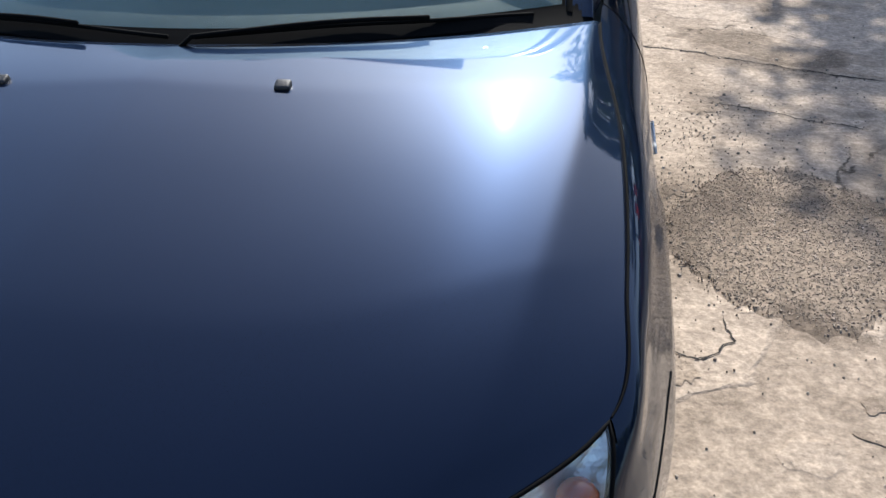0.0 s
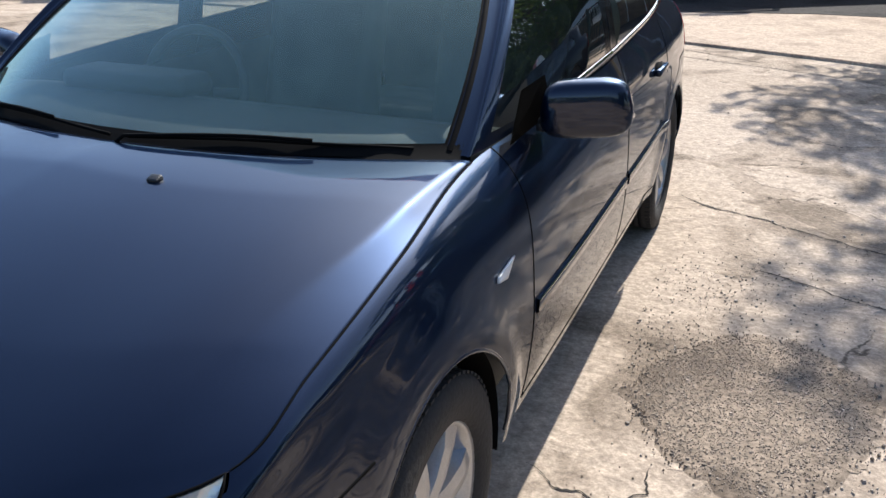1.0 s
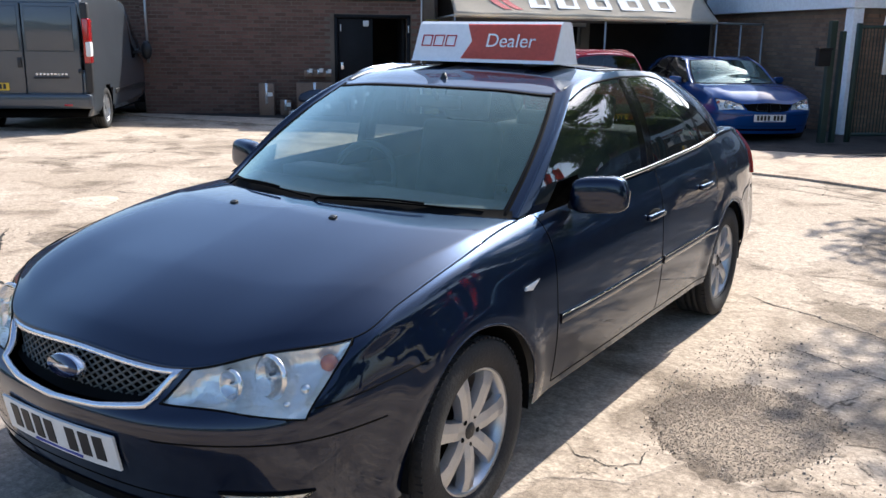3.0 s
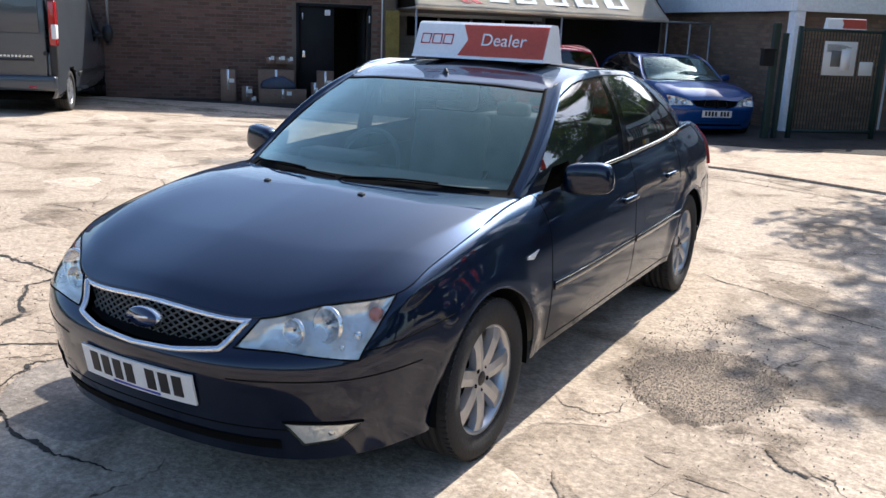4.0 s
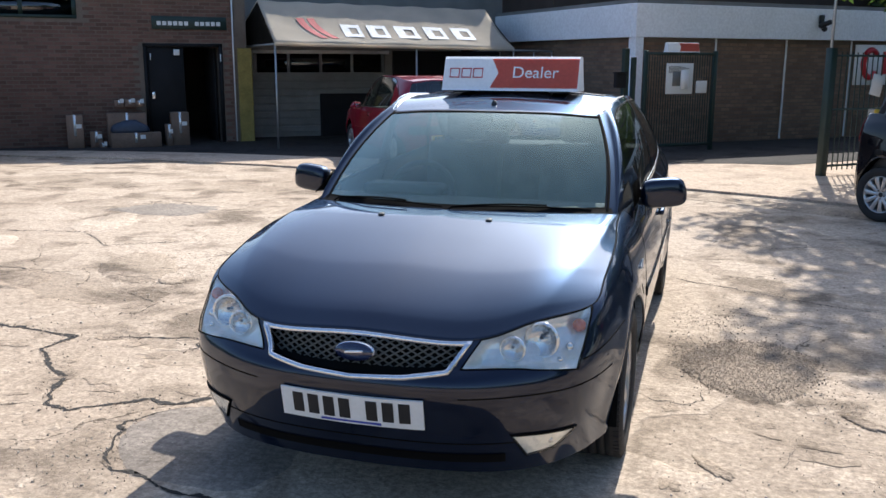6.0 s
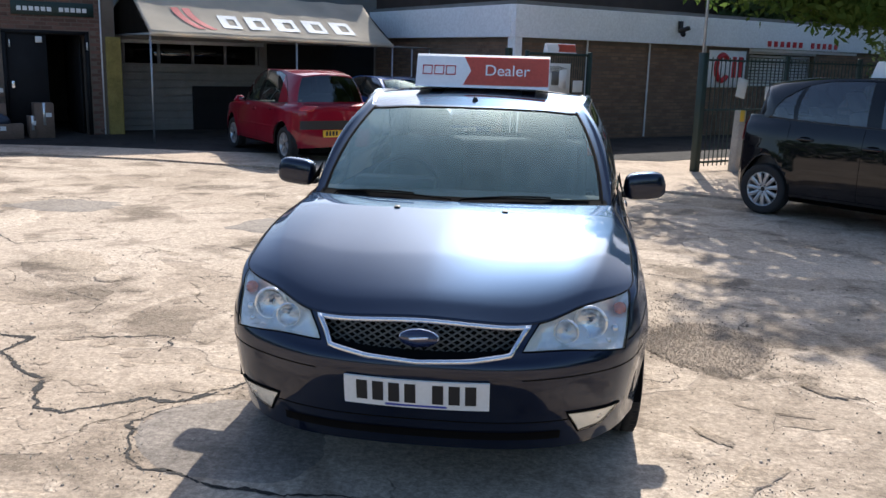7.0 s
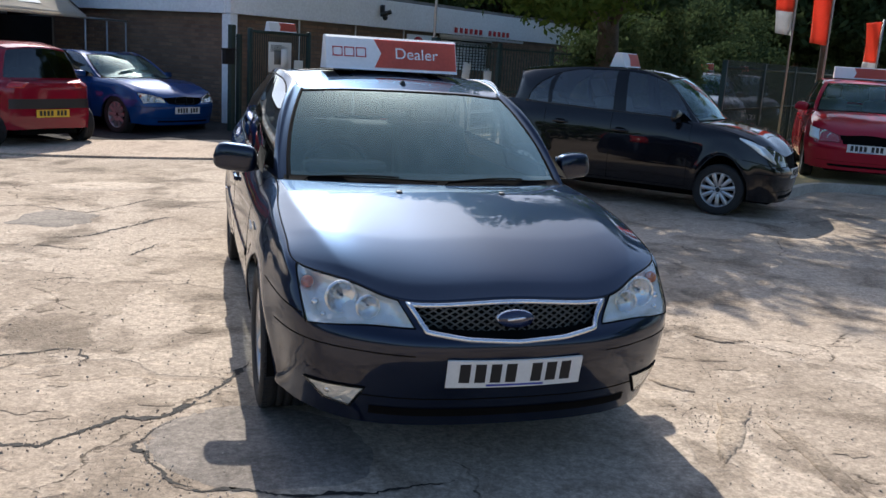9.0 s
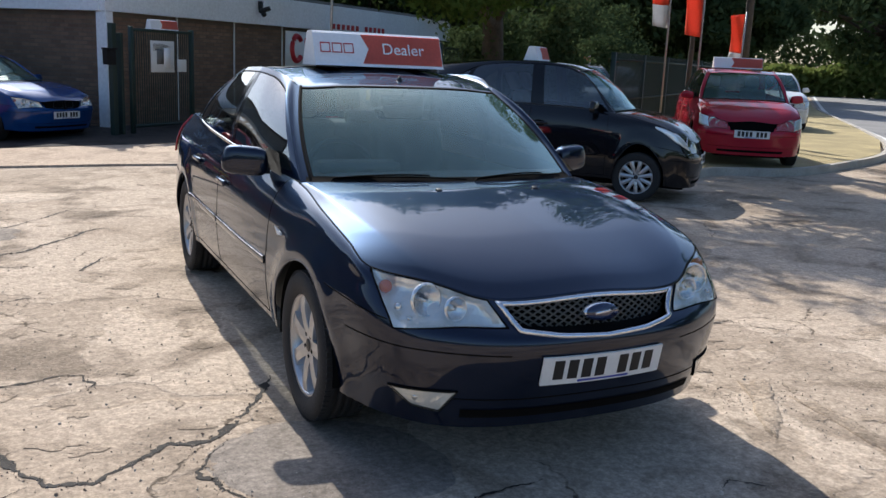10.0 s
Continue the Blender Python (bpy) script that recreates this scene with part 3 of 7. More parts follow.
        low_s = np.interp(np.linspace(0, 1, n1), [0, 0.62, 1], [hl[0][0], hl[1][0], hl[2][0]])
        low_k = np.interp(np.linspace(0, 1, n1), [0, 0.62, 1], [hl[0][1], hl[1][1], hl[2][1]])
        up_s, up_k = np.linspace(hl[4][0], hl[3][0], n1), np.full(n1, 4.0)
        ls, lk = low_s * (1 - v) + up_s * v, low_k * (1 - v) + up_k * v
        outer, norm = skin(ls, lk), skin_normal(ls, np.minimum(lk, 3.97))
        edge = np.minimum(np.minimum(u, 1 - u) * n1 / 2.2, np.minimum(v, 1 - v) * n2 / 2.2).clip(0, 1)
        flip = [side, 1, 1]
        bowl = outer - norm * (0.010 + 0.035 * edge)[..., None]
        lamp = put("headlamp", grid_bm(bowl * flip), LAMP_BODY, car, "clear headlamp with round reflectors")
        put("lens", grid_bm((outer + norm * (0.001 + 0.006 * edge)[..., None]) * flip), LENS, lamp, "clear plastic lens")
        rim_s = np.concatenate([ls[0], ls[1:, -1], ls[-1, -2::-1], ls[-2:0:-1, 0]])
        rim_k = np.concatenate([lk[0], lk[1:, -1], lk[-1, -2::-1], lk[-2:0:-1, 0]])
        put("gasket", ribbon_bm(skin(rim_s, rim_k) * flip, skin_normal(rim_s, np.minimum(rim_k, 3.97)) * flip, 0.006, 0.003, close=True), GAP, lamp)
        for pu, pv, rad in ((0.32, 0.45, 0.044), (0.58, 0.50, 0.060)):
            i, j = round(pv * (n2 - 1)), round(pu * (n1 - 1))
            c = outer[i, j] - norm[i, j] * 0.013
            face = Vector((-0.10 * 1, -1, 0.10)).normalized()
            bm = lathe_bm([(rad, 0.0), (rad * 0.94, 0.006), (rad * 0.9, 0.0), (rad * 0.72, -0.010), (rad * 0.4, -0.018), (0.004, -0.021)], 24, "z")
            mm = Matrix.Translation(c) @ face.to_track_quat("Z", "Y").to_matrix().to_4x4()
            moved(bm, mm)
            if side < 0:
                moved(bm, Matrix.Diagonal((-1, 1, 1, 1)))
            put("reflector", bm, REFLECTOR, lamp, "round chromed reflector")
            rim_bm = moved(lathe_bm([(rad * 1.0, 0.0), (rad * 1.02, 0.001), (rad * 1.05, 0.0), (rad * 1.06, -0.006), (rad * 1.0, -0.010)], 28, "z"), mm)
            put("reflector_rim", rim_bm if side > 0 else moved(rim_bm, Matrix.Diagonal((-1, 1, 1, 1))), CHROME, lamp, "bright ring round the reflector")
            hood_bm = moved(box_bm(-rad * 0.12, rad * 0.04, -0.016, rad * 0.12, rad * 0.22, 0.0, 0.003, 1), mm)
            put("bulb_shield", hood_bm if side > 0 else moved(hood_bm, Matrix.Diagonal((-1, 1, 1, 1))), TRIM, lamp, "dark shield over the bulb")
            bulb = moved(lathe_bm([(0.001, -0.002), (0.008, -0.004), (0.010, -0.019)], 12, "z"), mm)
            put("bulb_cover", bulb if side > 0 else moved(bulb, Matrix.Diagonal((-1, 1, 1, 1))), REFLECTOR, lamp)
        for pu, pv, rad, mat in ((0.90, 0.74, 0.026, AMBER), (0.88, 0.40, 0.016, REFLECTOR), (0.80, 0.16, 0.011, REFLECTOR)):
            i, j = round(pv * (n2 - 1)), round(pu * (n1 - 1))
            c = (outer[i, j] - norm[i, j] * 0.022) * flip
            put("indicator_bulb", ball_bm(rad, tuple(c)), mat, lamp, "amber indicator bulb" if mat is AMBER else "")

        if "swept_lamp" in spec:
            sa, ka, kb = spec["swept_lamp"]
            q = np.linspace(0, 1, 16)
            rows = np.array([skin(sa[0] + (sa[1] - sa[0]) * q, ka[0] + (ka[1] - ka[0]) * q + (np.interp(q, [0, .25, 1], kb) - (ka[0] + (ka[1] - ka[0]) * q)) * t) for t in np.linspace(0, 1, 7)])
            nrm = np.array([skin_normal(sa[0] + (sa[1] - sa[0]) * q, np.full(16, 3.5)) for _ in range(7)])
            swept = put("headlamp", grid_bm((rows + nrm * 0.010) * flip, thick=0.008), LAMP_BODY, car, "long swept headlamp")
            put("lens", grid_bm((rows + nrm * 0.016) * flip), LENS, swept)

        # fog lamp
        if full:
            u4, v4 = np.linspace(0, 1, 10), np.linspace(0, 1, 5)
            q = np.array([[(1 - b) * ((1 - a) * np.array(fog[0]) + a * np.array(fog[1])) + b * ((1 - a) * np.array(fog[3]) + a * np.array(fog[2])) for a in u4] for b in v4])
            pp, nn = skin(q[..., 0], q[..., 1]), skin_normal(q[..., 0], q[..., 1])
            lampf = put("fog_lamp", grid_bm((pp + nn * 0.003) * flip), LAMP_BODY, car, "clear fog lamp in the bumper")
            put("lens", grid_bm((pp + nn * 0.008) * flip), LENS, lampf)
            rim = np.concatenate([q[0], q[1:, -1], q[-1, -2::-1], q[-2:0:-1, 0]])
            put("gasket", ribbon_bm(skin(rim[:, 0], rim[:, 1]) * flip, skin_normal(rim[:, 0], rim[:, 1]) * flip, 0.012, 0.006, close=True), GAP, lampf)
            put("bulb", ball_bm(0.016, tuple((pp[2, 6] - nn[2, 6] * 0.008) * flip)), REFLECTOR, lampf)

        # tail lamp
        s2, k2 = np.meshgrid(np.linspace(11.35, 12.25, 12), np.linspace(*spec.get("tail_k", (2.5, 3.9)), 8))
        pp, nn = skin(s2, k2), skin_normal(s2, k2)
        put("tail_lamp", grid_bm((pp + nn * 0.012) * flip, thick=0.014), TAIL, car, "red tail lamp")

        # mirror: housing on a foot, glass facing the rear
        mir = ball_bm(1, detail=3)
        for vert in mir.verts:
            c = vert.co
            p4 = [math.copysign(abs(t) ** 0.52, t) for t in c]
            vert.co = (p4[0] * 0.110 * (1.0 if p4[2] < 0.4 else 0.94), p4[1] * (0.055 if p4[1] < 0 else 0.035) + 0.012 * p4[0], p4[2] * 0.070)
        mir_at = Matrix.Translation((side * 0.915, 1.735, 1.003)) @ Matrix.Diagonal((side, 1, 1, 1)) @ pose(0, 0, 0, 0, -4, 10)
        moved(mir, mir_at)
        if side < 0:
            bmesh.ops.reverse_faces(mir, faces=mir.faces)
        mirror_part = put("door_mirror", mir, body, car, "body-coloured door mirror")
        put("foot", moved(box_bm(0.80, 1.69, .940, 0.93, 1.765, .975, 0.014), Matrix.Diagonal((side, 1, 1, 1))), TRIM, mirror_part)
        put("mirror_glass", moved(box_bm(-.085, .030, -.046, .090, .037, .046, 0.002, 1), mir_at), CHROME, mirror_part)
        tri = [(side * .800, 1.50, .955), (side * .812, 1.80, .968), (side * .790, 1.80, 1.060), (side * .772, 1.66, 1.045)]
        bm = raw(tri, [(0, 1, 2, 3)])
        bmesh.ops.solidify(bm, geom=list(bm.faces), thickness=0.012)
        put("mirror_sail", bm, GAP, mirror_part)

    # bonnet, roof
    hp = hood_points(70, 56) if full else hood_points(30, 24)
    put("bonnet", grid_bm(hp, mirror=True, thick=0.012 if full else 0.0), body)
    side_line = ring_spline(TOP, np.linspace(3.0, 6.0, 60))
    for side in (1, -1):
        put("shut_line", ribbon_bm((side_line + [0.001, 0, 0.0015]) * [side, 1, 1], np.tile([side * 0.45, 0, 0.9], (60, 1)), 0.003, 0.0006), GAP)
    rp = roof_points()
    put("roof", grid_bm(rp, mirror=True), body)

    # glasshouse: panes and pillars
    rr = np.unique(np.concatenate([np.linspace(0, 11, 133), np.linspace(6.8, 8.1, 50), [1.95, 3.12, 4.93, 6.07, 7.25, 7.36, 8.02, 9.75, 0.0]]))
    hh = np.unique(np.concatenate([np.linspace(0, 1, 41 if full else 25), [0.03, 0.05, 0.92, 0.965, 0.97]]))
    R, Hh = np.meshgrid(rr, hh)
    gp = house(R, Hh)
    rc, hc = (R[:-1, :-1] + R[1:, 1:]) / 2, (Hh[:-1, :-1] + Hh[1:, 1:]) / 2
    arch_r, arch_h = [3.1, 3.3, 3.55, 3.9, 6.75, 7.05, 7.3, 7.7, 8.06], [0.78, 0.85, 0.90, 0.92, 0.92, 0.89, 0.81, 0.50, 0.05]
    side_h = (hc > 0.05) & (hc < np.interp(rc, arch_r, arch_h))
    panes = {"windscreen": ((rc < 1.95) & (hc < 0.97), SCREEN_GLASS), "rear_window": ((rc > spec.get("rear_r", 9.75)) & (hc > 0.05) & (hc < 0.92), DARK_GLASS)}
    used = panes["windscreen"][0] | panes["rear_window"][0]
    ranges = ((3.12, 4.93, "door_window"), (6.07, 7.25, "door_window"), (7.36, 8.02, "quarter_window"))[:spec.get("windows", 3)]
    for lo, hi, _n in ranges:
        used |= (rc > lo) & (rc < hi) & side_h
    black = (rc > 4.93) & (rc < 6.07) & side_h
    if len(ranges) > 2:
        black |= (rc > 7.25) & (rc < 7.36) & side_h
    put("pillars_and_frames", grid_bm(gp, ~used & ~black, mirror=True), body)
    for side in (1, -1):
        put("centre_pillar", grid_bm(gp * [side, 1, 1], black & (rc < 6.5)), PILLAR)
        if len(ranges) > 2:
            put("window_divider", grid_bm(gp * [side, 1, 1], black & (rc > 6.5)), PILLAR)
        for lo, hi, nm in ranges:
            bm = grid_bm(gp * [side, 1, 1], (rc > lo) & (rc < hi) & side_h)
            put(nm, bm, spec.get("side_glass", SIDE_GLASS))
        # bright strip under the side windows and round their top
        r1 = np.linspace(3.7, 8.05, 60)
        put("waist_strip", ribbon_bm(house(r1, 0.035) * [side, 1, 1], house_normal(r1, 0.05) * [side, 1, 1], 0.018, 0.006), CHROME if full else TRIM)
        r2 = np.linspace(3.12, 8.05, 70)
        put("window_trim", ribbon_bm(house(r2, np.interp(r2, arch_r, arch_h) + 0.012) * [side, 1, 1], house_normal(r2, 0.9) * [side, 1, 1], 0.010, 0.002), GAP)
        hs = np.linspace(0.02, 1.0, 24)
        put("screen_trim", ribbon_bm(house(np.full(24, 1.99), hs) * [side, 1, 1], house_normal(np.full(24, 1.99), hs) * [side, 1, 1], 0.016, 0.002), GAP)
    rim_cells = panes["windscreen"][0] & ((rc > 1.91) | (hc > 0.945) | (hc < 0.055))
    put("windscreen", grid_bm(gp, panes["windscreen"][0] & ~rim_cells, mirror=True), SCREEN_GLASS, car, "tinted windscreen glass")
    put("screen_border", grid_bm(gp, rim_cells, mirror=True), GAP, car, "black printed border of the windscreen")
    put("rear_window", grid_bm(gp, panes["rear_window"][0], mirror=True), DARK_GLASS if not full else SIDE_GLASS)
    # dark borders and scuttle
    r1 = np.linspace(0, 1.95, 40)
    put("screen_edge", ribbon_bm(house(r1, 0.97), house_normal(r1, 0.95), 0.022, 0.002, mirror=True), GAP)
    a = np.linspace(0, 1, 40)
    rear_edge = spline([(0, 1.15, .962), (.25, 1.17, .961), (.5, 1.245, .954), (.66, 1.335, .946), (.748, 1.40, .938)], a * 4)
    foot = house(a * 2.35, 0.045)
    put("scuttle", grid_bm(np.stack([rear_edge + [0, -.01, -.012], (rear_edge + foot) / 2 + [0, 0.0, -.016], foot]), mirror=True), GAP, car, "black plastic scuttle below the windscreen")
    # boot deck
    af = np.linspace(0, 1, 30)
    put("boot_lid", grid_bm(np.stack([ring_spline(FOOT, 11 - af * 3) * (1 - t) + ring_spline(TOP, 13 - af * 3) * t + [0, 0, 0.02 * math.sin(math.pi * t)] for t in np.linspace(0, 1, 10)]), mirror=True), body)
    # grille
    low_s = np.linspace(0, g_bot[0], 20)
    low_k = np.interp(low_s, [0.0, 0.55, g_bot[0]], [gr_poly[1][1], gr_poly[2][1], g_bot[1]])
    up_s = np.linspace(0, g_top, 20)
    fill = np.stack([skin(low_s * (1 - t) + up_s * t, low_k * (1 - t) + 4 * t) for t in np.linspace(0, 1, 8)])
    grille = put("grille", grid_bm(fill + [0, 0.045, 0.0], mirror=True), GAP, car, "dark mesh grille in a bright surround")
    loop_s = np.concatenate([low_s, np.linspace(g_bot[0], g_top, 8)[1:], up_s[-2::-1]])
    loop_k = np.concatenate([low_k, np.linspace(g_bot[1], 4.0, 8)[1:], np.full(19, 4.0)])
    lp, ln = skin(loop_s, loop_k), skin_normal(loop_s, np.minimum(loop_k, 3.95))
    if spec.get("bright_grille", True):
        lp = lp * [0.975, 1, 1] + [0, 0, 0]
        lp[:, 2] = np.where(loop_k > 3.9, lp[:, 2] - 0.010, lp[:, 2] + 0.004)
        put("surround", ribbon_bm(lp, ln, 0.019, 0.009, mirror=True), SATIN, grille, "satin chrome grille surround")
    if full:
        bars = []
        for sgn in (1, -1):
            for off in np.arange(-0.60, 0.61, 0.0385):
                run = []
                for t in np.linspace(0, 1, 13):
                    z = 0.560 + 0.150 * t
                    x = off + sgn * (t - 0.5) * 0.250
                    top = 0.706 - 0.10 * x * x - 0.008
                    bot = 0.566 + 0.20 * x * x + 0.006
                    lim = 0.333 + (z - 0.592) * 0.83 - 0.012
                    if abs(x) < lim and bot < z < top:
                        run.append((x, 0.098 + 0.45 * x * x + 0.26 * (z - 0.566), z))
                if len(run) > 1:
                    bars.append(tube_bm([run[0], run[len(run) // 2], run[-1]] if len(run) > 2 else run, 0.0034, 5))
        put("grille_mesh", join_bm(*bars), material("grille_grey", (0.13, 0.13, 0.12), rough=0.4, metal=0.3, vary=0.1), grille, "dark grey diamond mesh")["kind"] = "stuff"
        bm = lathe_bm([(0.001, 0.010), (0.9, 0.009), (1.0, 0.0), (1.0, -0.02)], 40, "z")
        turn = Matrix.Translation((0, 0.086, 0.643)) @ pose(0, 0, 0, 82) 
        badge = put("badge", moved(bm, turn @ Matrix.Diagonal((0.074, 0.034, 1, 1))), SATIN, grille, "oval chrome-rimmed badge")
        put("badge_field", moved(lathe_bm([(0.001, 0.0125), (0.91, 0.0118), (0.93, 0.006)], 40, "z"), turn @ Matrix.Diagonal((0.074, 0.034, 1, 1))), BADGE_BLUE, badge)
        put("badge_mark", moved(box_bm(-0.034, -0.004, 0.012, 0.034, 0.004, 0.0136, 0.002, 1), turn @ pose(0, 0, 0, 0, 0, 6)), SATIN, badge)
    # lower intake
    q_s, q_k = np.meshgrid(np.linspace(0, 1.75, 24), np.linspace(0.26, 0.46, 5))
    put("lower_intake", grid_bm(skin(q_s, q_k) + skin_normal(q_s, q_k) * 0.003, mirror=True), GAP)
    for kk, ww in ((1.72, 0.006), (0.70, 0.006)):
        ss = np.linspace(1.15 if kk > 1 else 0, 3.9 if kk > 1 else 2.6, 50)
        for side in (1, -1) if kk > 1 else ():
            put("bumper_groove", ribbon_bm(skin(ss, np.full(50, kk)) * [side, 1, 1], skin_normal(ss, np.full(50, kk)) * [side, 1, 1], ww, 0.0012), GAP)
        if kk < 1:
            put("bumper_groove", ribbon_bm(skin(ss, np.full(50, kk)), skin_normal(ss, np.full(50, kk)), ww, 0.0012, mirror=True), GAP)
    # underbody and cabin
    put("underbody", box_bm(-0.55, 0.30, 0.19, 0.55, 4.45, 0.34, 0.03), GAP)
    put("engine_bay", box_bm(-0.5, 0.30, 0.30, 0.5, 1.25, 0.66, 0.03), GAP)
    tub = box_bm(-0.76, 1.30, 0.28, 0.76, 4.2, 0.90)
    bmesh.ops.delete(tub, geom=[f for f in tub.faces if f.normal.z > 0.5], context="FACES")
    bmesh.ops.reverse_faces(tub, faces=tub.faces)
    put("cabin_tub", tub, CABIN)
    ring = ((1.20, .90), (1.22, .935), (1.62, .955), (1.74, .93), (1.78, .82), (1.70, .62), (1.4, .5), (1.2, .6))
    across = np.linspace(-.74, .74, 7)
    dash = raw([(x, y + (0.27 * (x / .74) ** 2 if y < 1.5 else 0), z) for x in across for y, z in ring], [])
    dv = list(dash.verts)
    for c in range(6):
        for i in range(8):
            j = (i + 1) % 8
            dash.faces.new((dv[8 * c + i], dv[8 * c + j], dv[8 * c + 8 + j], dv[8 * c + 8 + i]))
    dash.faces.new(dv[:8])
    dash.faces.new(dv[48:])
    bmesh.ops.recalc_face_normals(dash, faces=dash.faces)
    put("dashboard", dash, DASH, car, "dark grey dashboard")
    if full:
        binn = box_bm(-0.58, 1.60, .94, -0.16, 1.76, 1.005, 0.03)
        put("instrument_hood", binn, DASH)
        wheel_path = [(-0.37 + 0.185 * math.cos(t), 1.93 + 0.055 * math.sin(t), 0.90 + 0.175 * math.sin(t)) for t in np.linspace(0, 2 * math.pi, 40, endpoint=False)]
        sw = put("steering_wheel", tube_bm(wheel_path, 0.016, 8, close=True), DASH, car, "dark steering wheel")
        put("wheel_boss", ball_bm(1, (-0.37, 1.92, 0.89), (0.09, 0.05, 0.07)), DASH, sw)
        for dx in (-1, 1):
            put("wheel_spoke", tube_bm([(-0.37, 1.92, 0.89), (-0.37 + dx * 0.18, 1.93, 0.90)], 0.018, 6), DASH, sw)
        put("interior_mirror", moved(box_bm(-0.12, -0.02, -0.03, 0.12, 0.02, 0.03, 0.014), Matrix.Translation((0, 2.02, 1.285))), TRIM)
        put("screen_bracket", tube_bm([(0, 1.96, 1.345), (0, 2.02, 1.29)], 0.012, 6), TRIM)
    for x in (-0.36, 0.36):
        seat = put("seat", moved(box_bm(-0.25, 2.15, 0.42, 0.25, 2.65, 0.58, 0.06, 3), Matrix.Translation((x, 0, 0))), CABIN)
        back = box_bm(-0.235, -0.07, 0.0, 0.235, 0.07, 0.62, 0.06, 3)
        put("backrest", moved(back, pose(x, 2.66, 0.52, -14)), CABIN, seat)
        put("headrest", moved(box_bm(-0.13, -0.05, 0.0, 0.13, 0.05, 0.17, 0.045, 3), pose(x, 2.83, 1.13, -10)), CABIN, seat)
        for dx in (-0.05, 0.05):
            put("headrest_post", tube_bm([(x + dx, 2.79, 1.08), (x + dx, 2.83, 1.16)], 0.007, 6), SATIN, seat)
    bench = put("rear_bench", box_bm(-0.70, 3.15, 0.42, 0.70, 3.6, 0.60, 0.06, 3), CABIN)
    put("backrest", moved(box_bm(-0.70, -0.07, 0.0, 0.70, 0.07, 0.50, 0.06, 3), pose(0, 3.62, 0.55, -18)), CABIN, bench)
    for x in (-0.42, 0.42):
        put("headrest", moved(box_bm(-0.12, -0.05, 0.0, 0.12, 0.05, 0.12, 0.04, 3), pose(x, 3.76, 1.00, -10)), CABIN, bench)
    put("parcel_shelf", box_bm(-0.68, 3.75, 1.00, 0.68, 4.10, 1.03, 0.01), CABIN)
    # wipers
    if full:
        for x0, x1, lift in ((0.62, 0.03, 0.0), (-0.02, -0.60, 0.0)):
            pp = []
            for t in np.linspace(0, 1, 14):
                x = x0 + (x1 - x0) * t
                r = np.interp(abs(x), [0, .40, .69], [0, 1, 2])
                h = 0.030 + 0.022 * math.sin(math.pi * t)
                p = house(r, h)
                pp.append((x, p[1] - 0.012, p[2] + 0.001))
            blade = put("wiper", tube_bm(pp, 0.004, 6), GAP, car, "black wiper blade")
            arm = [(p[0], p[1] - 0.012, p[2] + 0.005 + 0.006 * math.sin(math.pi * i / 13)) for i, p in enumerate(pp)][4:]
            put("wiper_arm", tube_bm(arm + [(pp[-1][0] - 0.03, pp[-1][1] - 0.03, pp[-1][2] - 0.02)], 0.0045, 6), GAP, blade)
        for x in (-0.242, 0.242):
            put("washer_nozzle", moved(box_bm(-0.013, -0.011, -0.004, 0.013, 0.011, 0.009, 0.004), Matrix.Translation((x, 0.992, 0.953)) @ pose(0, 0, 0, 18)), TRIM, car, "small washer nozzle on the bonnet")
        put("aerial", moved(lathe_bm([(0.001, 0.030), (0.008, 0.028), (0.016, 0.010), (0.020, 0.0)], 16, "z"), Matrix.Translation((0, 2.055, 1.383))), TRIM, car, "short roof aerial")
        bp = rp[16:30, :16] + [0, 0, 0.004]
        put("sunroof", grid_bm(bp, mirror=True, thick=0.004), BLACK_PAINT, car, "dark glass sunroof")
        for side in (1, -1):
            edge = rp[2:, 20] + [0, 0, 0.001]
            put("roof_moulding", ribbon_bm(edge * [side, 1, 1], np.tile([side * 0.2, 0, 0.98], (len(edge), 1)), 0.010, 0.002), TRIM_TAN)
    for x in (-1, 1):
        for y in axles:
            wheel(car, x * (0.757 * sx), y, tyre, spec.get("tyre_w", 0.205), spec.get("spokes", 7), spec.get("cover", False), tread=full)
    return car, put


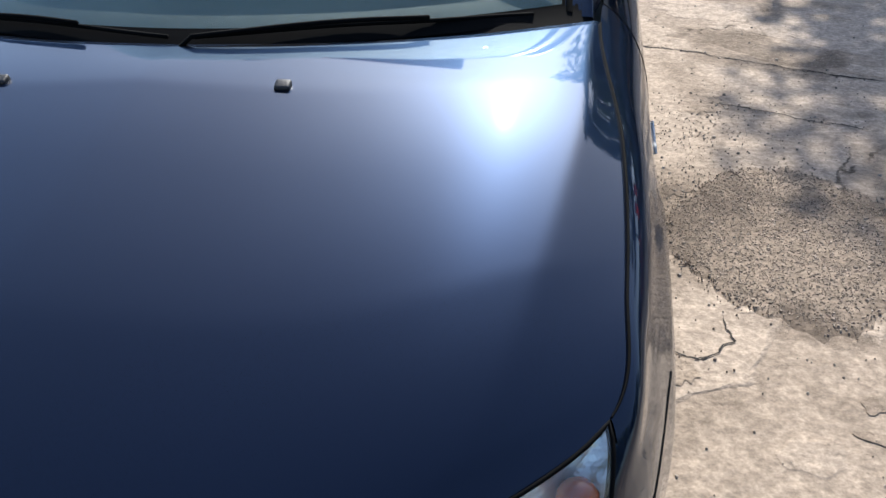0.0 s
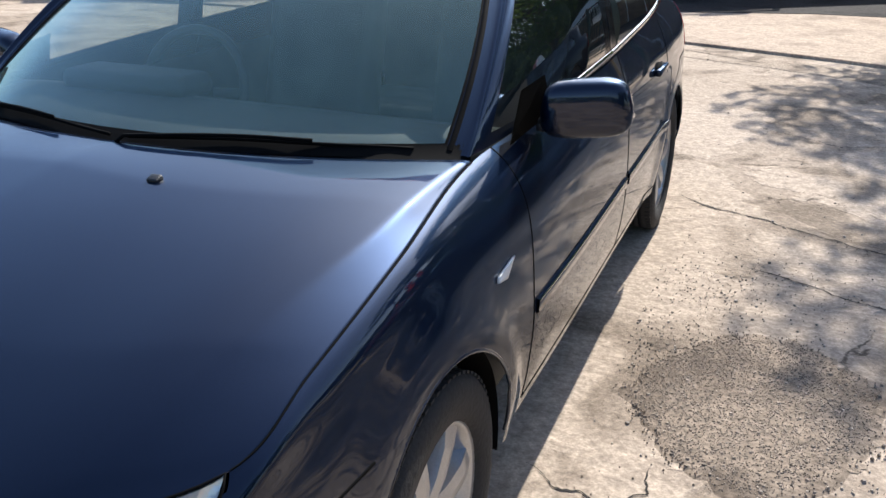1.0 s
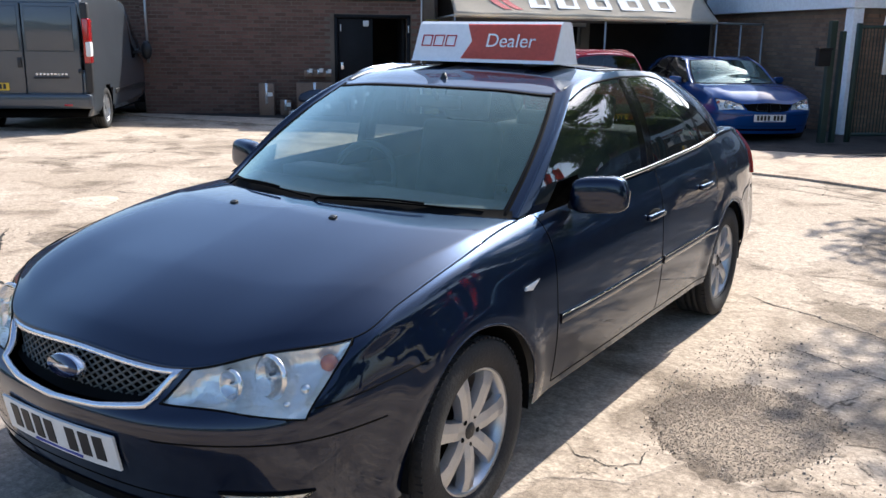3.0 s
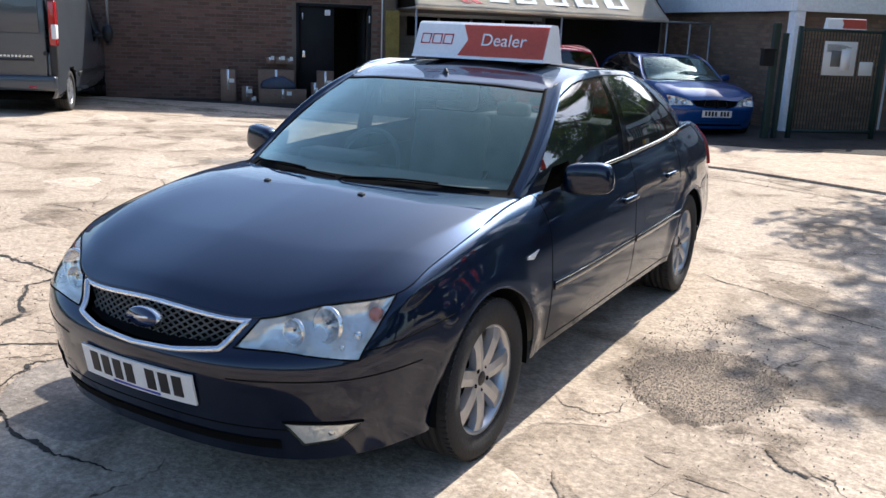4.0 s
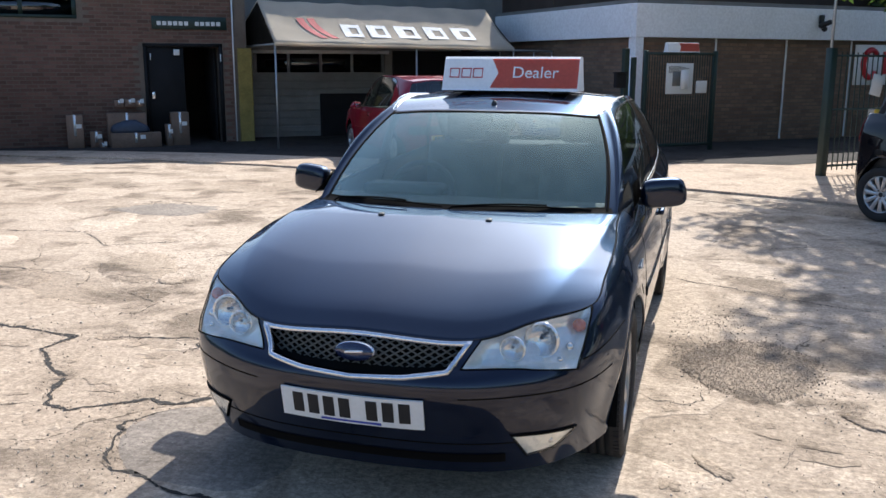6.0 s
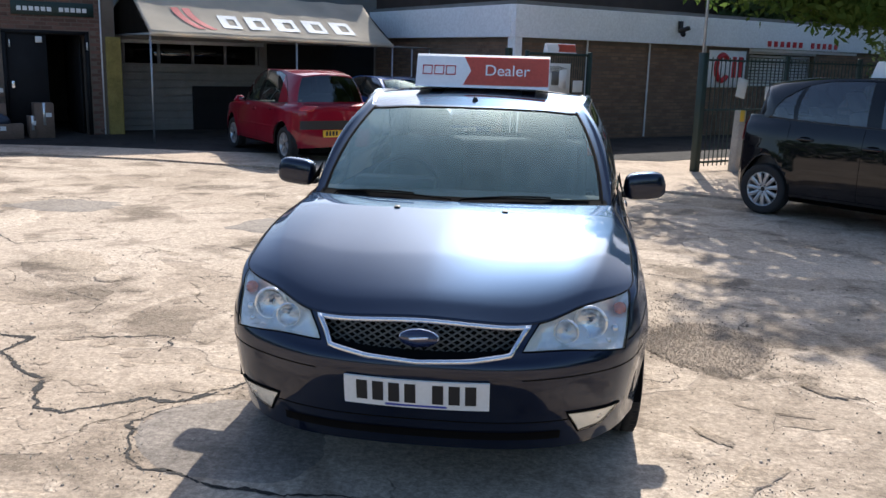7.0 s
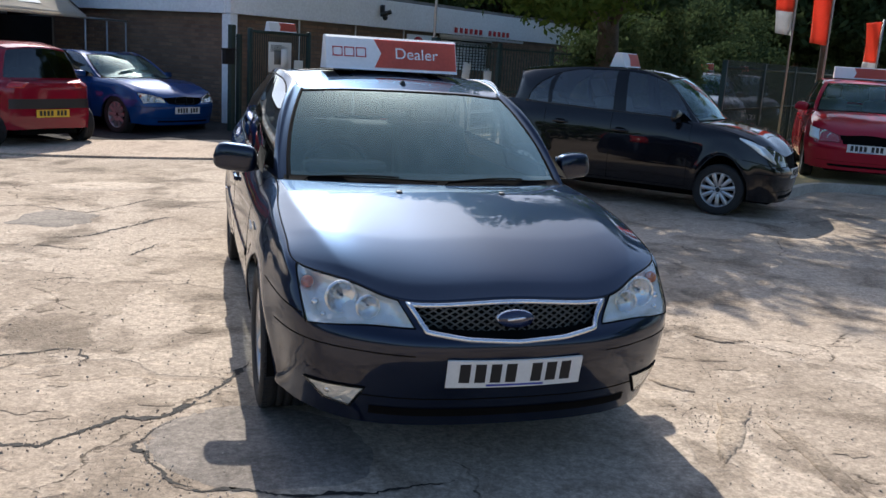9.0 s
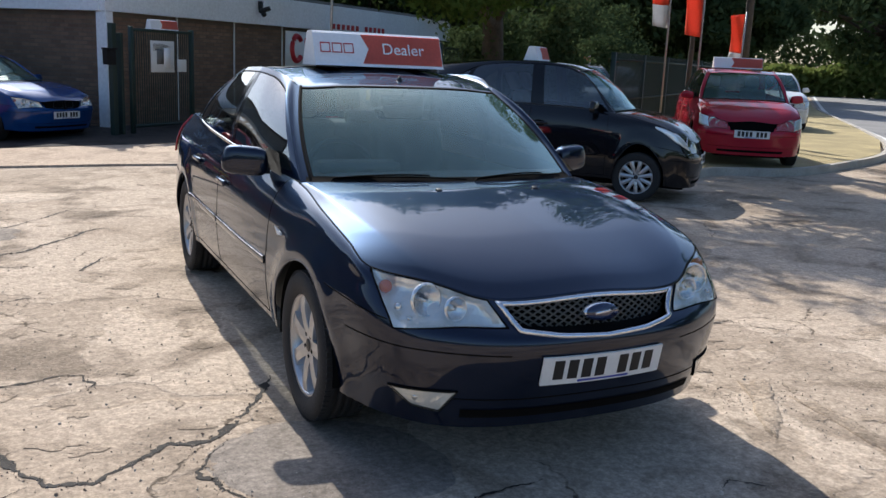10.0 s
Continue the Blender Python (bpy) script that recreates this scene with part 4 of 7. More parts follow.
# ---- yard materials ----
def ground_material(name, pale, dusty, dark, gravel):
    """Worn concrete: pale slab, dusty patches, dark stains, pebbles showing through."""
    m = bpy.data.materials.new(name)
    m.use_nodes = True
    nt = m.node_tree
    n, link = nt.nodes, nt.links
    b = n["Principled BSDF"]
    co = n.new("ShaderNodeTexCoord")

    def tex(kind, scale, detail=6.0, distort=0.0):
        t = n.new(kind)
        t.inputs["Scale"].default_value = scale
        if "Detail" in t.inputs:
            t.inputs["Detail"].default_value = detail
        if "Distortion" in t.inputs:
            t.inputs["Distortion"].default_value = distort
        link.new(co.outputs["Object"], t.inputs["Vector"])
        return t

    def rng(src, a, z, lo=0.0, hi=1.0):
        r = n.new("ShaderNodeMapRange")
        for key, value in (("From Min", a), ("From Max", z), ("To Min", lo), ("To Max", hi)):
            r.inputs[key].default_value = value
        link.new(src, r.inputs["Value"])
        return r.outputs["Result"]

    def blend(fac, a, z):
        k = n.new("ShaderNodeMix")
        k.data_type = "RGBA"
        link.new(fac, k.inputs["Factor"])
        for socket, value in (("A", a), ("B", z)):
            if isinstance(value, tuple):
                k.inputs[socket].default_value = (*value, 1)
            else:
                link.new(value, k.inputs[socket])
        return k.outputs["Result"]

    def times(a, z, op="MULTIPLY"):
        k = n.new("ShaderNodeMath")
        k.operation = op
        for slot, value in enumerate((a, z)):
            if isinstance(value, (int, float)):
                k.inputs[slot].default_value = value
            else:
                link.new(value, k.inputs[slot])
        return k.outputs[0]

    big, mid = tex("ShaderNodeTexNoise", 0.38, 6, 0.5), tex("ShaderNodeTexNoise", 1.7, 8, 0.6)
    fine, finer, coarse = tex("ShaderNodeTexNoise", 16, 8), tex("ShaderNodeTexNoise", 120, 4), tex("ShaderNodeTexNoise", 42, 6)
    grit, grain = tex("ShaderNodeTexVoronoi", 44), tex("ShaderNodeTexVoronoi", 120 if gravel < 1 else 85)
    skin_n, flake, broken = tex("ShaderNodeTexNoise", 0.75, 15, 0.5), tex("ShaderNodeTexNoise", 2.6, 12, 0.35), tex("ShaderNodeTexNoise", 0.9, 4, 0.0)
    for t, z in ((skin_n, 3.1), (flake, 7.7), (broken, 12.4), (mid, 5.2)):
        shift = n.new("ShaderNodeMapping")
        shift.inputs["Location"].default_value = (z, -z, z)
        link.new(co.outputs["Object"], shift.inputs["Vector"])
        link.new(shift.outputs[0], t.inputs["Vector"])
    chosen, tone = n.new("ShaderNodeSeparateColor"), n.new("ShaderNodeSeparateColor")
    link.new(grit.outputs["Color"], chosen.inputs[0])
    link.new(grain.outputs["Color"], tone.inputs[0])
    # hairline cracks: wandering cell borders, broken up
    bend, add = n.new("ShaderNodeVectorMath"), n.new("ShaderNodeVectorMath")
    bend.operation, add.operation = "SCALE", "ADD"
    bend.inputs["Scale"].default_value = 0.55
    jag = n.new("ShaderNodeMix")
    jag.data_type = "RGBA"
    jag.inputs["Factor"].default_value = 0.12
    link.new(mid.outputs["Color"], jag.inputs["A"])
    link.new(fine.outputs["Color"], jag.inputs["B"])
    link.new(jag.outputs["Result"], bend.inputs[0])
    link.new(co.outputs["Object"], add.inputs[0])
    link.new(bend.outputs[0], add.inputs[1])
    cells = n.new("ShaderNodeTexVoronoi")
    cells.feature = "DISTANCE_TO_EDGE"
    cells.inputs["Scale"].default_value = 0.95
    link.new(add.outputs[0], cells.inputs["Vector"])
    hair = times(rng(cells.outputs["Distance"], 0.003, 0.009, 1, 0), rng(broken.outputs["Fac"], 0.54, 0.60))
    hair = times(hair, rng(fine.outputs["Fac"], 0.38, 0.52))

    col = blend(rng(big.outputs["Fac"], 0.38, 0.64), pale, dusty)
    worn_f = rng(skin_n.outputs["Fac"], 0.548, 0.560)
    flake_f = rng(flake.outputs["Fac"], 0.615, 0.635)
    stain_f = rng(mid.outputs["Fac"], 0.50, 0.70)
    col = blend(rng(worn_f, 0, 1, 0, 0.55 * min(gravel, 0.8)), col, tuple(0.55 * a + 0.45 * c for a, c in zip(dusty, dark)))
    col = blend(rng(flake_f, 0, 1, 0, 0.55 * min(gravel, 0.8)), col, tuple(1.08 * c for c in pale))
    col = blend(rng(stain_f, 0, 1, 0, 0.62), col, dark)
    # grit lies thick in the stains and thin elsewhere
    speck = times(rng(tone.outputs[0], 0.62, 0.68), rng(times(stain_f, rng(worn_f, 0, 1, 0.0, 0.35), "ADD"), 0.25, 1.0, 0.0, 0.85))
    col = blend(rng(speck, 0, 1, 0, 0.25 + 0.6 * gravel), col, tuple(c * 0.5 for c in dark))
    spots = times(rng(chosen.outputs[0], 0.87, 0.89), rng(grit.outputs["Distance"], 0.14, 0.30, 1, 0))
    col = blend(rng(spots, 0, 1, 0, 0.15 + 0.6 * gravel), col, tuple(c * 0.42 for c in dark))
    col = blend(rng(hair, 0, 1, 0, 0.8 * min(gravel * 1.3, 1)), col, tuple(c * 0.25 for c in dark))
    shade = n.new("ShaderNodeHueSaturation")
    link.new(col, shade.inputs["Color"])
    grain_tone = rng(tone.outputs[0], 0, 1, 1 - 0.17 * gravel, 1 + 0.14 * gravel) if gravel < 1 else rng(tone.outputs[0], 0, 1, 0.55, 1.4)
    link.new(times(times(grain_tone, times(rng(finer.outputs["Fac"], 0.34, 0.66, 0.86, 1.12), rng(coarse.outputs["Fac"], 0.36, 0.64, 0.80, 1.14))), rng(fine.outputs["Fac"], 0.36, 0.66, 1.09, 0.82)), shade.inputs["Value"])
    link.new(shade.outputs["Color"], b.inputs["Base Color"])
    b.inputs["Roughness"].default_value, b.inputs["Specular IOR Level"].default_value = 0.9, 0.08
    height = times(rng(grain.outputs["Distance"], 0, 0.6, 0.45 if gravel >= 1 else 0.16 * gravel, 0), times(rng(fine.outputs["Fac"], 0, 1, 0, 0.9), rng(coarse.outputs["Fac"], 0, 1, 0, 0.55), "ADD"), "ADD")
    height = times(height, rng(worn_f, 0, 1, 0.9, 0), "ADD")
    height = times(height, rng(flake_f, 0, 1, 0, 0.35), "ADD")
    height = times(height, rng(speck, 0, 1, 0, 0.30), "ADD")
    height = times(height, rng(spots, 0, 1, 0, 0.5), "ADD")
    height = times(height, rng(hair, 0, 1, 0.9 * min(gravel, 1), 0), "ADD")
    bp = n.new("ShaderNodeBump")
    bp.inputs["Strength"].default_value, bp.inputs["Distance"].default_value = 0.35 + 0.3 * gravel, 0.012
    link.new(height, bp.inputs["Height"])
    link.new(bp.outputs["Normal"], b.inputs["Normal"])
    return m


def leaf_material(name, colour, other, thin=0.45):
    m = bpy.data.materials.new(name)
    m.use_nodes = True
    nt = m.node_tree
    n, link = nt.nodes, nt.links
    n.remove(n["Principled BSDF"])
    geo, mix, dif, tra, sh = (n.new(k) for k in ("ShaderNodeNewGeometry", "ShaderNodeMix", "ShaderNodeBsdfDiffuse", "ShaderNodeBsdfTranslucent", "ShaderNodeMixShader"))
    mix.data_type = "RGBA"
    mix.inputs["A"].default_value, mix.inputs["B"].default_value = (*colour, 1), (*other, 1)
    link.new(geo.outputs["Random Per Island"], mix.inputs["Factor"])
    for s in (dif, tra):
        link.new(mix.outputs["Result"], s.inputs["Color"])
    sh.inputs[0].default_value = thin
    link.new(dif.outputs[0], sh.inputs[1])
    link.new(tra.outputs[0], sh.inputs[2])
    link.new(sh.outputs[0], n["Material Output"].inputs["Surface"])
    return m


CONCRETE = ground_material("yard_concrete", (0.485, 0.395, 0.308), (0.375, 0.297, 0.223), (0.26, 0.202, 0.148), 0.8)
SLAB = ground_material("apron_concrete", (0.53, 0.42, 0.32), (0.475, 0.37, 0.282), (0.36, 0.28, 0.212), 0.15)
GRAVEL = ground_material("gravel_patch", (0.25, 0.198, 0.148), (0.22, 0.172, 0.128), (0.15, 0.116, 0.088), 1.0)
GRAVEL_PALE = ground_material("broken_concrete", (0.33, 0.265, 0.20), (0.28, 0.22, 0.165), (0.18, 0.14, 0.105), 1.0)
PALE_SKIN = ground_material("pale_concrete_skin", (0.56, 0.46, 0.36), (0.52, 0.42, 0.325), (0.42, 0.34, 0.26), 0.3)
SMOOTH_PATCH = ground_material("repair_patch", (0.31, 0.265, 0.22), (0.28, 0.238, 0.20), (0.225, 0.19, 0.158), 0.1)
ASPHALT = material("road_asphalt", (0.24, 0.23, 0.22), rough=0.9, vary=0.25, scale=0.6, fine=60, bump=0.3)
DARK_GROUND = ground_material("dark_ground", (0.060, 0.054, 0.050), (0.050, 0.045, 0.042), (0.034, 0.031, 0.030), 0.3)
KERB = material("kerb_stone", (0.46, 0.42, 0.36), rough=0.85, vary=0.3, scale=3, fine=50, bump=0.3)
LINE_PAINT = material("road_line_white", (0.7, 0.69, 0.66), rough=0.8, vary=0.15, bump=0.1)
GRASS = material("dry_grass", (0.27, 0.215, 0.10), rough=0.95, vary=0.5, scale=1.2, fine=40, bump=0.6, second=(0.42, 0.33, 0.16))
CRACK_FILL = material("crack_dirt", (0.022, 0.017, 0.013), rough=0.95, vary=0.4, scale=20, bump=0.3)
STONE = material("pebble", (0.45, 0.38, 0.31), rough=0.9, vary=0.3, fine=80, bump=0.3, per_island=0.55)
BRICK = material("brown_brick", (0.135, 0.072, 0.053), rough=0.9, vary=0.35, scale=1.4, fine=70, bump=0.35, second=(0.090, 0.056, 0.043), per_object=0.28, per_island=0.28)
BRICK_TAN = material("tan_brick", (0.235, 0.150, 0.100), rough=0.9, vary=0.3, scale=1.4, fine=70, bump=0.35, second=(0.18, 0.11, 0.075), per_object=0.2, per_island=0.2)
MORTAR = material("mortar", (0.17, 0.135, 0.105), rough=0.95, vary=0.3, fine=90, bump=0.3)
FASCIA = material("white_fascia_board", (0.84, 0.86, 0.88), rough=0.6, vary=0.14, scale=1.2, fine=20, bump=0.05, second=(0.70, 0.71, 0.71))
DARK_WOOD = material("dark_cladding", (0.055, 0.038, 0.030), rough=0.8, vary=0.3, scale=2, bump=0.2)
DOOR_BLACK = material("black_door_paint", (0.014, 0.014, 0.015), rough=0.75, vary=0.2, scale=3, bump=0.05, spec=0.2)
YELLOW_POST = material("faded_yellow_paint", (0.28, 0.22, 0.06), rough=0.8, vary=0.35, scale=4, bump=0.15)
CLADDING = material("grey_cladding", (0.20, 0.195, 0.185), rough=0.7, vary=0.3, scale=2, bump=0.1)
CANVAS = cloth("grey_canvas", (0.76, 0.68, 0.56), 0.55)
CANVAS_DARK = material("dark_canvas", (0.03, 0.03, 0.032), rough=0.9, vary=0.2, bump=0.1)
CANVAS_WHITE = material("white_print", (0.75, 0.75, 0.74), rough=0.8, vary=0.1, bump=0.05)
CANVAS_RED = material("red_print", (0.50, 0.10, 0.10), rough=0.8, vary=0.15, bump=0.05)
STEEL = material("galvanised_steel", (0.42, 0.43, 0.44), rough=0.45, metal=0.7, vary=0.25, scale=6, bump=0.05)
FENCE_GREEN = material("dark_green_paint", (0.012, 0.030, 0.023), rough=0.55, vary=0.2, scale=4, bump=0.05)
CARDBOARD = material("cardboard", (0.215, 0.145, 0.105), rough=0.9, vary=0.25, scale=3, fine=40, bump=0.1, per_object=0.2)
PAPER = material("white_paper", (0.72, 0.72, 0.70), rough=0.8, vary=0.05, bump=0.0)
BIN_BAG = material("dark_blue_sack", (0.035, 0.05, 0.085), rough=0.4, vary=0.3, scale=9, bump=0.4)
BARK = material("bark", (0.10, 0.075, 0.055), rough=0.95, vary=0.4, scale=6, fine=40, bump=0.8)
LEAF = leaf_material("tree_leaves", (0.06, 0.11, 0.026), (0.11, 0.16, 0.04))
LEAF_DARK = leaf_material("dark_leaves", (0.050, 0.078, 0.034), (0.084, 0.112, 0.050), 0.25)
LEAF_PALE = leaf_material("pale_leaves", (0.12, 0.17, 0.045), (0.20, 0.22, 0.07))
FLAG_RED = cloth("flag_red", (0.84, 0.20, 0.12), 0.6)
FLAG_WHITE = cloth("flag_white", (0.72, 0.72, 0.72), 0.45)
PVC = material("white_pvc", (0.70, 0.71, 0.70), rough=0.4, vary=0.1, bump=0.0)
SITE = pose(0, 0, 0, 0, 0, 40)


def site(u, v, z=0.0):
    return SITE @ Vector((u, v, z))


# ---- ground ----
def spread(dense, far):
    steps = np.geomspace(0.3, far, 26).cumsum()
    steps = steps / steps[-1] * far
    return np.concatenate([dense[0] - steps[::-1], dense, dense[-1] + steps])


gx, gy = spread(np.linspace(-15, 16, 250), 700), spread(np.linspace(-6, 18, 200), 700)
GX, GY = np.meshgrid(gx, gy)
wob = np.array([noise.fractal(Vector((x * 0.8, y * 0.8, 0.3)), 1.0, 2.0, 4) for x, y in zip(GX.ravel(), GY.ravel())]).reshape(GX.shape)
GZ = ground_z(GX, GY) + np.where((np.abs(GX) < 15) & (GY > -6) & (GY < 18), wob * 0.0008, 0) - 0.002
ground = part("ground", grid_bm(np.stack([GX, GY, GZ], -1)), CONCRETE)
tagged(ground, "worn pale concrete yard with patches and cracks", "ground", kind="structure")


def slab(name, outline, top, mat, label, drop=0.06, category="pavement"):
    """A flat piece laid on the ground, its top at a height over it."""
    fine_line = []
    for a, b in zip(outline, outline[1:] + outline[:1]):
        k = max(1, int(math.dist(a, b) / 0.6))
        fine_line += [(a[0] + (b[0] - a[0]) * i / k, a[1] + (b[1] - a[1]) * i / k) for i in range(k)]
    bm = bmesh.new()
    f = bm.faces.new([bm.verts.new((x, y, 0.0)) for x, y in fine_line])
    bmesh.ops.triangulate(bm, faces=[f])
    for _ in range(5):
        long_edges = [e for e in bm.edges if e.calc_length() > 0.9 and (e.verts[0].co.length < 40 or e.verts[1].co.length < 40)]
        if not long_edges:
            break
        bmesh.ops.subdivide_edges(bm, edges=long_edges, cuts=1)
        bmesh.ops.triangulate(bm, faces=[q for q in bm.faces if len(q.verts) > 3])
    for v in bm.verts:
        v.co.z = float(ground_z(v.co.x, v.co.y)) + top
    rim_edges = [e for e in bm.edges if e.is_boundary]
    down = bmesh.ops.extrude_edge_only(bm, edges=rim_edges)["geom"]
    bmesh.ops.translate(bm, vec=(0, 0, -drop - top), verts=[g for g in down if isinstance(g, bmesh.types.BMVert)])
    bmesh.ops.recalc_face_normals(bm, faces=bm.faces)
    if sum(q.normal.z for q in bm.faces) < 0:
        bmesh.ops.reverse_faces(bm, faces=bm.faces)
    ob = part(name, bm, mat, smooth=False)
    return tagged(ob, label, category, kind="structure")


slab("pavement", [(-16, 9.9), (-12.0, 10.45), (-9.0, 10.80), (-6.0, 10.72), (-3.3, 10.2), (-1.5, 9.75), (0.0, 9.42), (1.7, 8.85), (2.9, 8.3), (4.6, 9.4), (7.5, 12.5), (12, 16), (10, 24), (-6, 24), (-18, 12)], 0.028, SLAB, "pale concrete apron with a broken edge along the yard")
# a darker strip of ground at the foot of the buildings
slab("dark_strip", [(-13.6, 10.75), (-12.2, 11.15), (-10.4, 11.75), (-8.0, 12.15), (-6.2, 12.2), (-4.4, 12.25), (-2.6, 12.15), (-1.2, 11.95), (0.1, 11.85), (1.4, 12.3), (2.3, 12.35), (3.4, 13.4), (6.0, 15.6), (10.5, 19.5), (4, 26), (-6, 23.5), (-18, 12)], 0.034, DARK_GROUND, "dark strip of ground along the foot of the buildings")
verge = slab("grass_verge", [(6.2, 6.9), (7.4, 7.66), (8.8, 7.45), (10.8, 8.15), (13.2, 9.35), (16.3, 11.85), (20.5, 16.15), (29.3, 25.5), (59, 54), (40, 60), (12, 22), (5.5, 11.0)], 0.10, GRASS, "dry grass verge behind a low kerb", category="grass")
kerb_line = [(6.2, 6.86), (7.4, 7.62), (8.8, 7.41), (10.8, 8.10), (13.2, 9.29), (16.3, 11.75), (20.5, 16.05), (29.3, 25.38)]
kp = spline([(x, y, 0.0) for x, y in kerb_line], np.linspace(0, 7, 80))
kerb = part("kerb", ribbon_bm(kp, np.tile([0, 0, 1.0], (80, 1)), 0.13, 0.115), KERB, smooth=False)
tagged(kerb, "worn low kerb stone edging the grass", "kerb", kind="structure")
slab("road", [(17.3, 12.5), (21.7, 17.25), (29.6, 25.5), (62, 56), (95, 50), (60, -10), (24, -10)], 0.012, ASPHALT, "grey asphalt road beyond the verge", category="road")
rl = spline([(17.5, 12.5, .02), (21.9, 17.2, .02), (29.8, 25.4, .02), (61, 54.5, .02)], np.linspace(0, 3, 40))
tagged(part("road_line", ribbon_bm(rl, np.tile([0, 0, 1.0], (40, 1)), 0.16, 0.006), LINE_PAINT, smooth=False), "white line along the road edge", "road marking", kind="structure")


def wander(points, step=0.05, jitter=0.018, seed=1):
    rnd = random.Random(seed)
    out = []
    for (x0, y0), (x1, y1) in zip(points, points[1:]):
        k = max(2, int(math.hypot(x1 - x0, y1 - y0) / step))
        for i in range(k):
            t = i / k
            out.append((x0 + (x1 - x0) * t + rnd.gauss(0, jitter), y0 + (y1 - y0) * t + rnd.gauss(0, jitter)))
    return out + [points[-1]]


GRIT = []


def crack(points, width, seed):
    rnd = random.Random(seed)
    coarse = wander(wander(points, 0.16, 0.009, seed), 0.045, 0.006, seed + 50)
    w = wander(coarse, 0.013, 0.0026, seed + 90)
    broad = [0.35 + 0.65 * abs(noise.noise(Vector((x * 7.1, y * 7.1, seed)))) * 2.2 for x, y in w]
    left, right = [], []
    for i, (x, y) in enumerate(w):
        a, b = w[max(0, i - 1)], w[min(len(w) - 1, i + 1)]
        d = Vector((b[0] - a[0], b[1] - a[1], 0)).normalized()
        s = Vector((-d.y, d.x, 0)) * width * 0.40 * broad[i] * rnd.uniform(0.55, 1.4) * min(1.0, 0.1 + min(i, len(w) - 1 - i) / 12)
        z = float(ground_z(x, y)) + 0.0010
        left.append((x + s.x, y + s.y, z))
        right.append((x - s.x, y - s.y, z))
    for _ in range(int(len(w) * width * 45)):
        x, y = rnd.choice(w)
        spread_r = rnd.choice((0.012, 0.03, 0.06))
        GRIT.append((x + rnd.gauss(0, spread_r), y + rnd.gauss(0, spread_r)))
    ob = part("ground_crack", grid_bm(np.array([right, left])), CRACK_FILL, smooth=False)
    tagged(ob, "dark open crack in the concrete", "crack", "cracks in the yard", "structure")


def patch(outline, mat, label, lift, seed, rough=0.02):
    rnd = random.Random(seed)
    cx, cy = sum(p[0] for p in outline) / len(outline), sum(p[1] for p in outline) / len(outline)
    loop = spline([(*p, 0.0) for p in outline + outline[:1]], np.linspace(0, len(outline), len(outline) * 10, endpoint=False))
    ring = []
    for x, y, _ in loop:
        f = 1 + rnd.gauss(0, rough)
        ring.append((cx + (x - cx) * f, cy + (y - cy) * f))
    rows = []
    for t in (1.0, 0.93, 0.6, 0.3, 0.02):
        rows.append([(cx + (x - cx) * t, cy + (y - cy) * t, float(ground_z(x, y)) + (lift if t < 0.99 else -0.002)) for x, y in ring])
    ob = part("ground_patch", grid_bm(rows, close=True), mat)
    tagged(ob, label, "ground patch", "patches in the yard", "structure")


crack([(-4.6, 2.6), (-3.3, 1.7), (-2.43, 1.61), (-2.47, 1.36), (-2.25, 1.17), (-2.04, 1.02), (-1.93, .80), (-1.84, .67), (-1.71, .65), (-1.57, .76), (-1.42, .88), (-1.24, .86), (-1.09, 1.04), (-.98, 1.25), (-.85, 1.5)], 0.046, 1)
crack([(-.2, .12), (-.5, .08), (-.78, .11), (-.99, .18), (-1.19, .25), (-1.25, .36), (-1.30, .51), (-1.35, .62), (-1.2, .84)], 0.026, 2)
crack([(.83, 1.68), (.95, 1.60), (1.08, 1.58), (1.16, 1.68), (1.15, 1.79)], 0.014, 3)
crack([(.87, 4.27), (1.05, 4.10), (1.22, 4.07), (1.7, 3.8), (2.3, 3.6)], 0.018, 4)
crack([(-1.56, 3.84), (-1.54, 3.89), (-1.43, 4.10), (-1.36, 4.25)], 0.035, 5)
crack([(-2.3, 1.66), (-1.91, 1.74), (-1.79, 1.77), (-1.67, 1.78), (-1.63, 1.63), (-1.66, 1.57)], 0.022, 6)
crack([(1.25, 3.38), (1.43, 3.33), (1.62, 3.22), (1.9, 3.1)], 0.018, 7)
crack([(-3.4, 5.6), (-2.6, 5.9), (-2.0, 5.5), (-1.4, 6.4)], 0.022, 8)
crack([(1.2, 5.9), (1.7, 5.6), (2.3, 5.9)], 0.014, 9)
crack([(-2.6, .3), (-2.2, .5), (-1.9, .7)], 0.016, 11)
crack([(-5.5, 4.2), (-4.6, 4.4), (-4.0, 3.9), (-3.4, 4.3)], 0.02, 12)
crack([(-2.15, 3.15), (-2.01, 3.19), (-1.89, 3.21), (-1.70, 3.16)], 0.016, 14)
crack([(-2.93, 2.48), (-2.76, 2.57), (-2.43, 2.42), (-2.38, 2.16), (-2.59, 2.01)], 0.014, 15)
crack([(1.54, 1.33), (1.67, 1.30), (1.78, 1.30), (1.95, 1.22)], 0.006, 16)
crack([(1.76, 1.68), (1.88, 1.60), (2.03, 1.56), (2.10, 1.45), (2.14, 1.35), (2.21, 1.30), (2.4, 1.25)], 0.010, 17)
crack([(1.55, 1.24), (1.52, 1.1), (1.5, .95)], 0.007, 18)
crack([(-2.2, 4.45), (-1.87, 4.51), (-1.76, 4.73), (-1.50, 5.06), (-1.42, 5.22), (-1.24, 5.35)], 0.045, 19)
crack([(-2.3, 4.2), (-2.08, 4.18), (-1.93, 4.09), (-1.81, 4.02)], 0.040, 20)
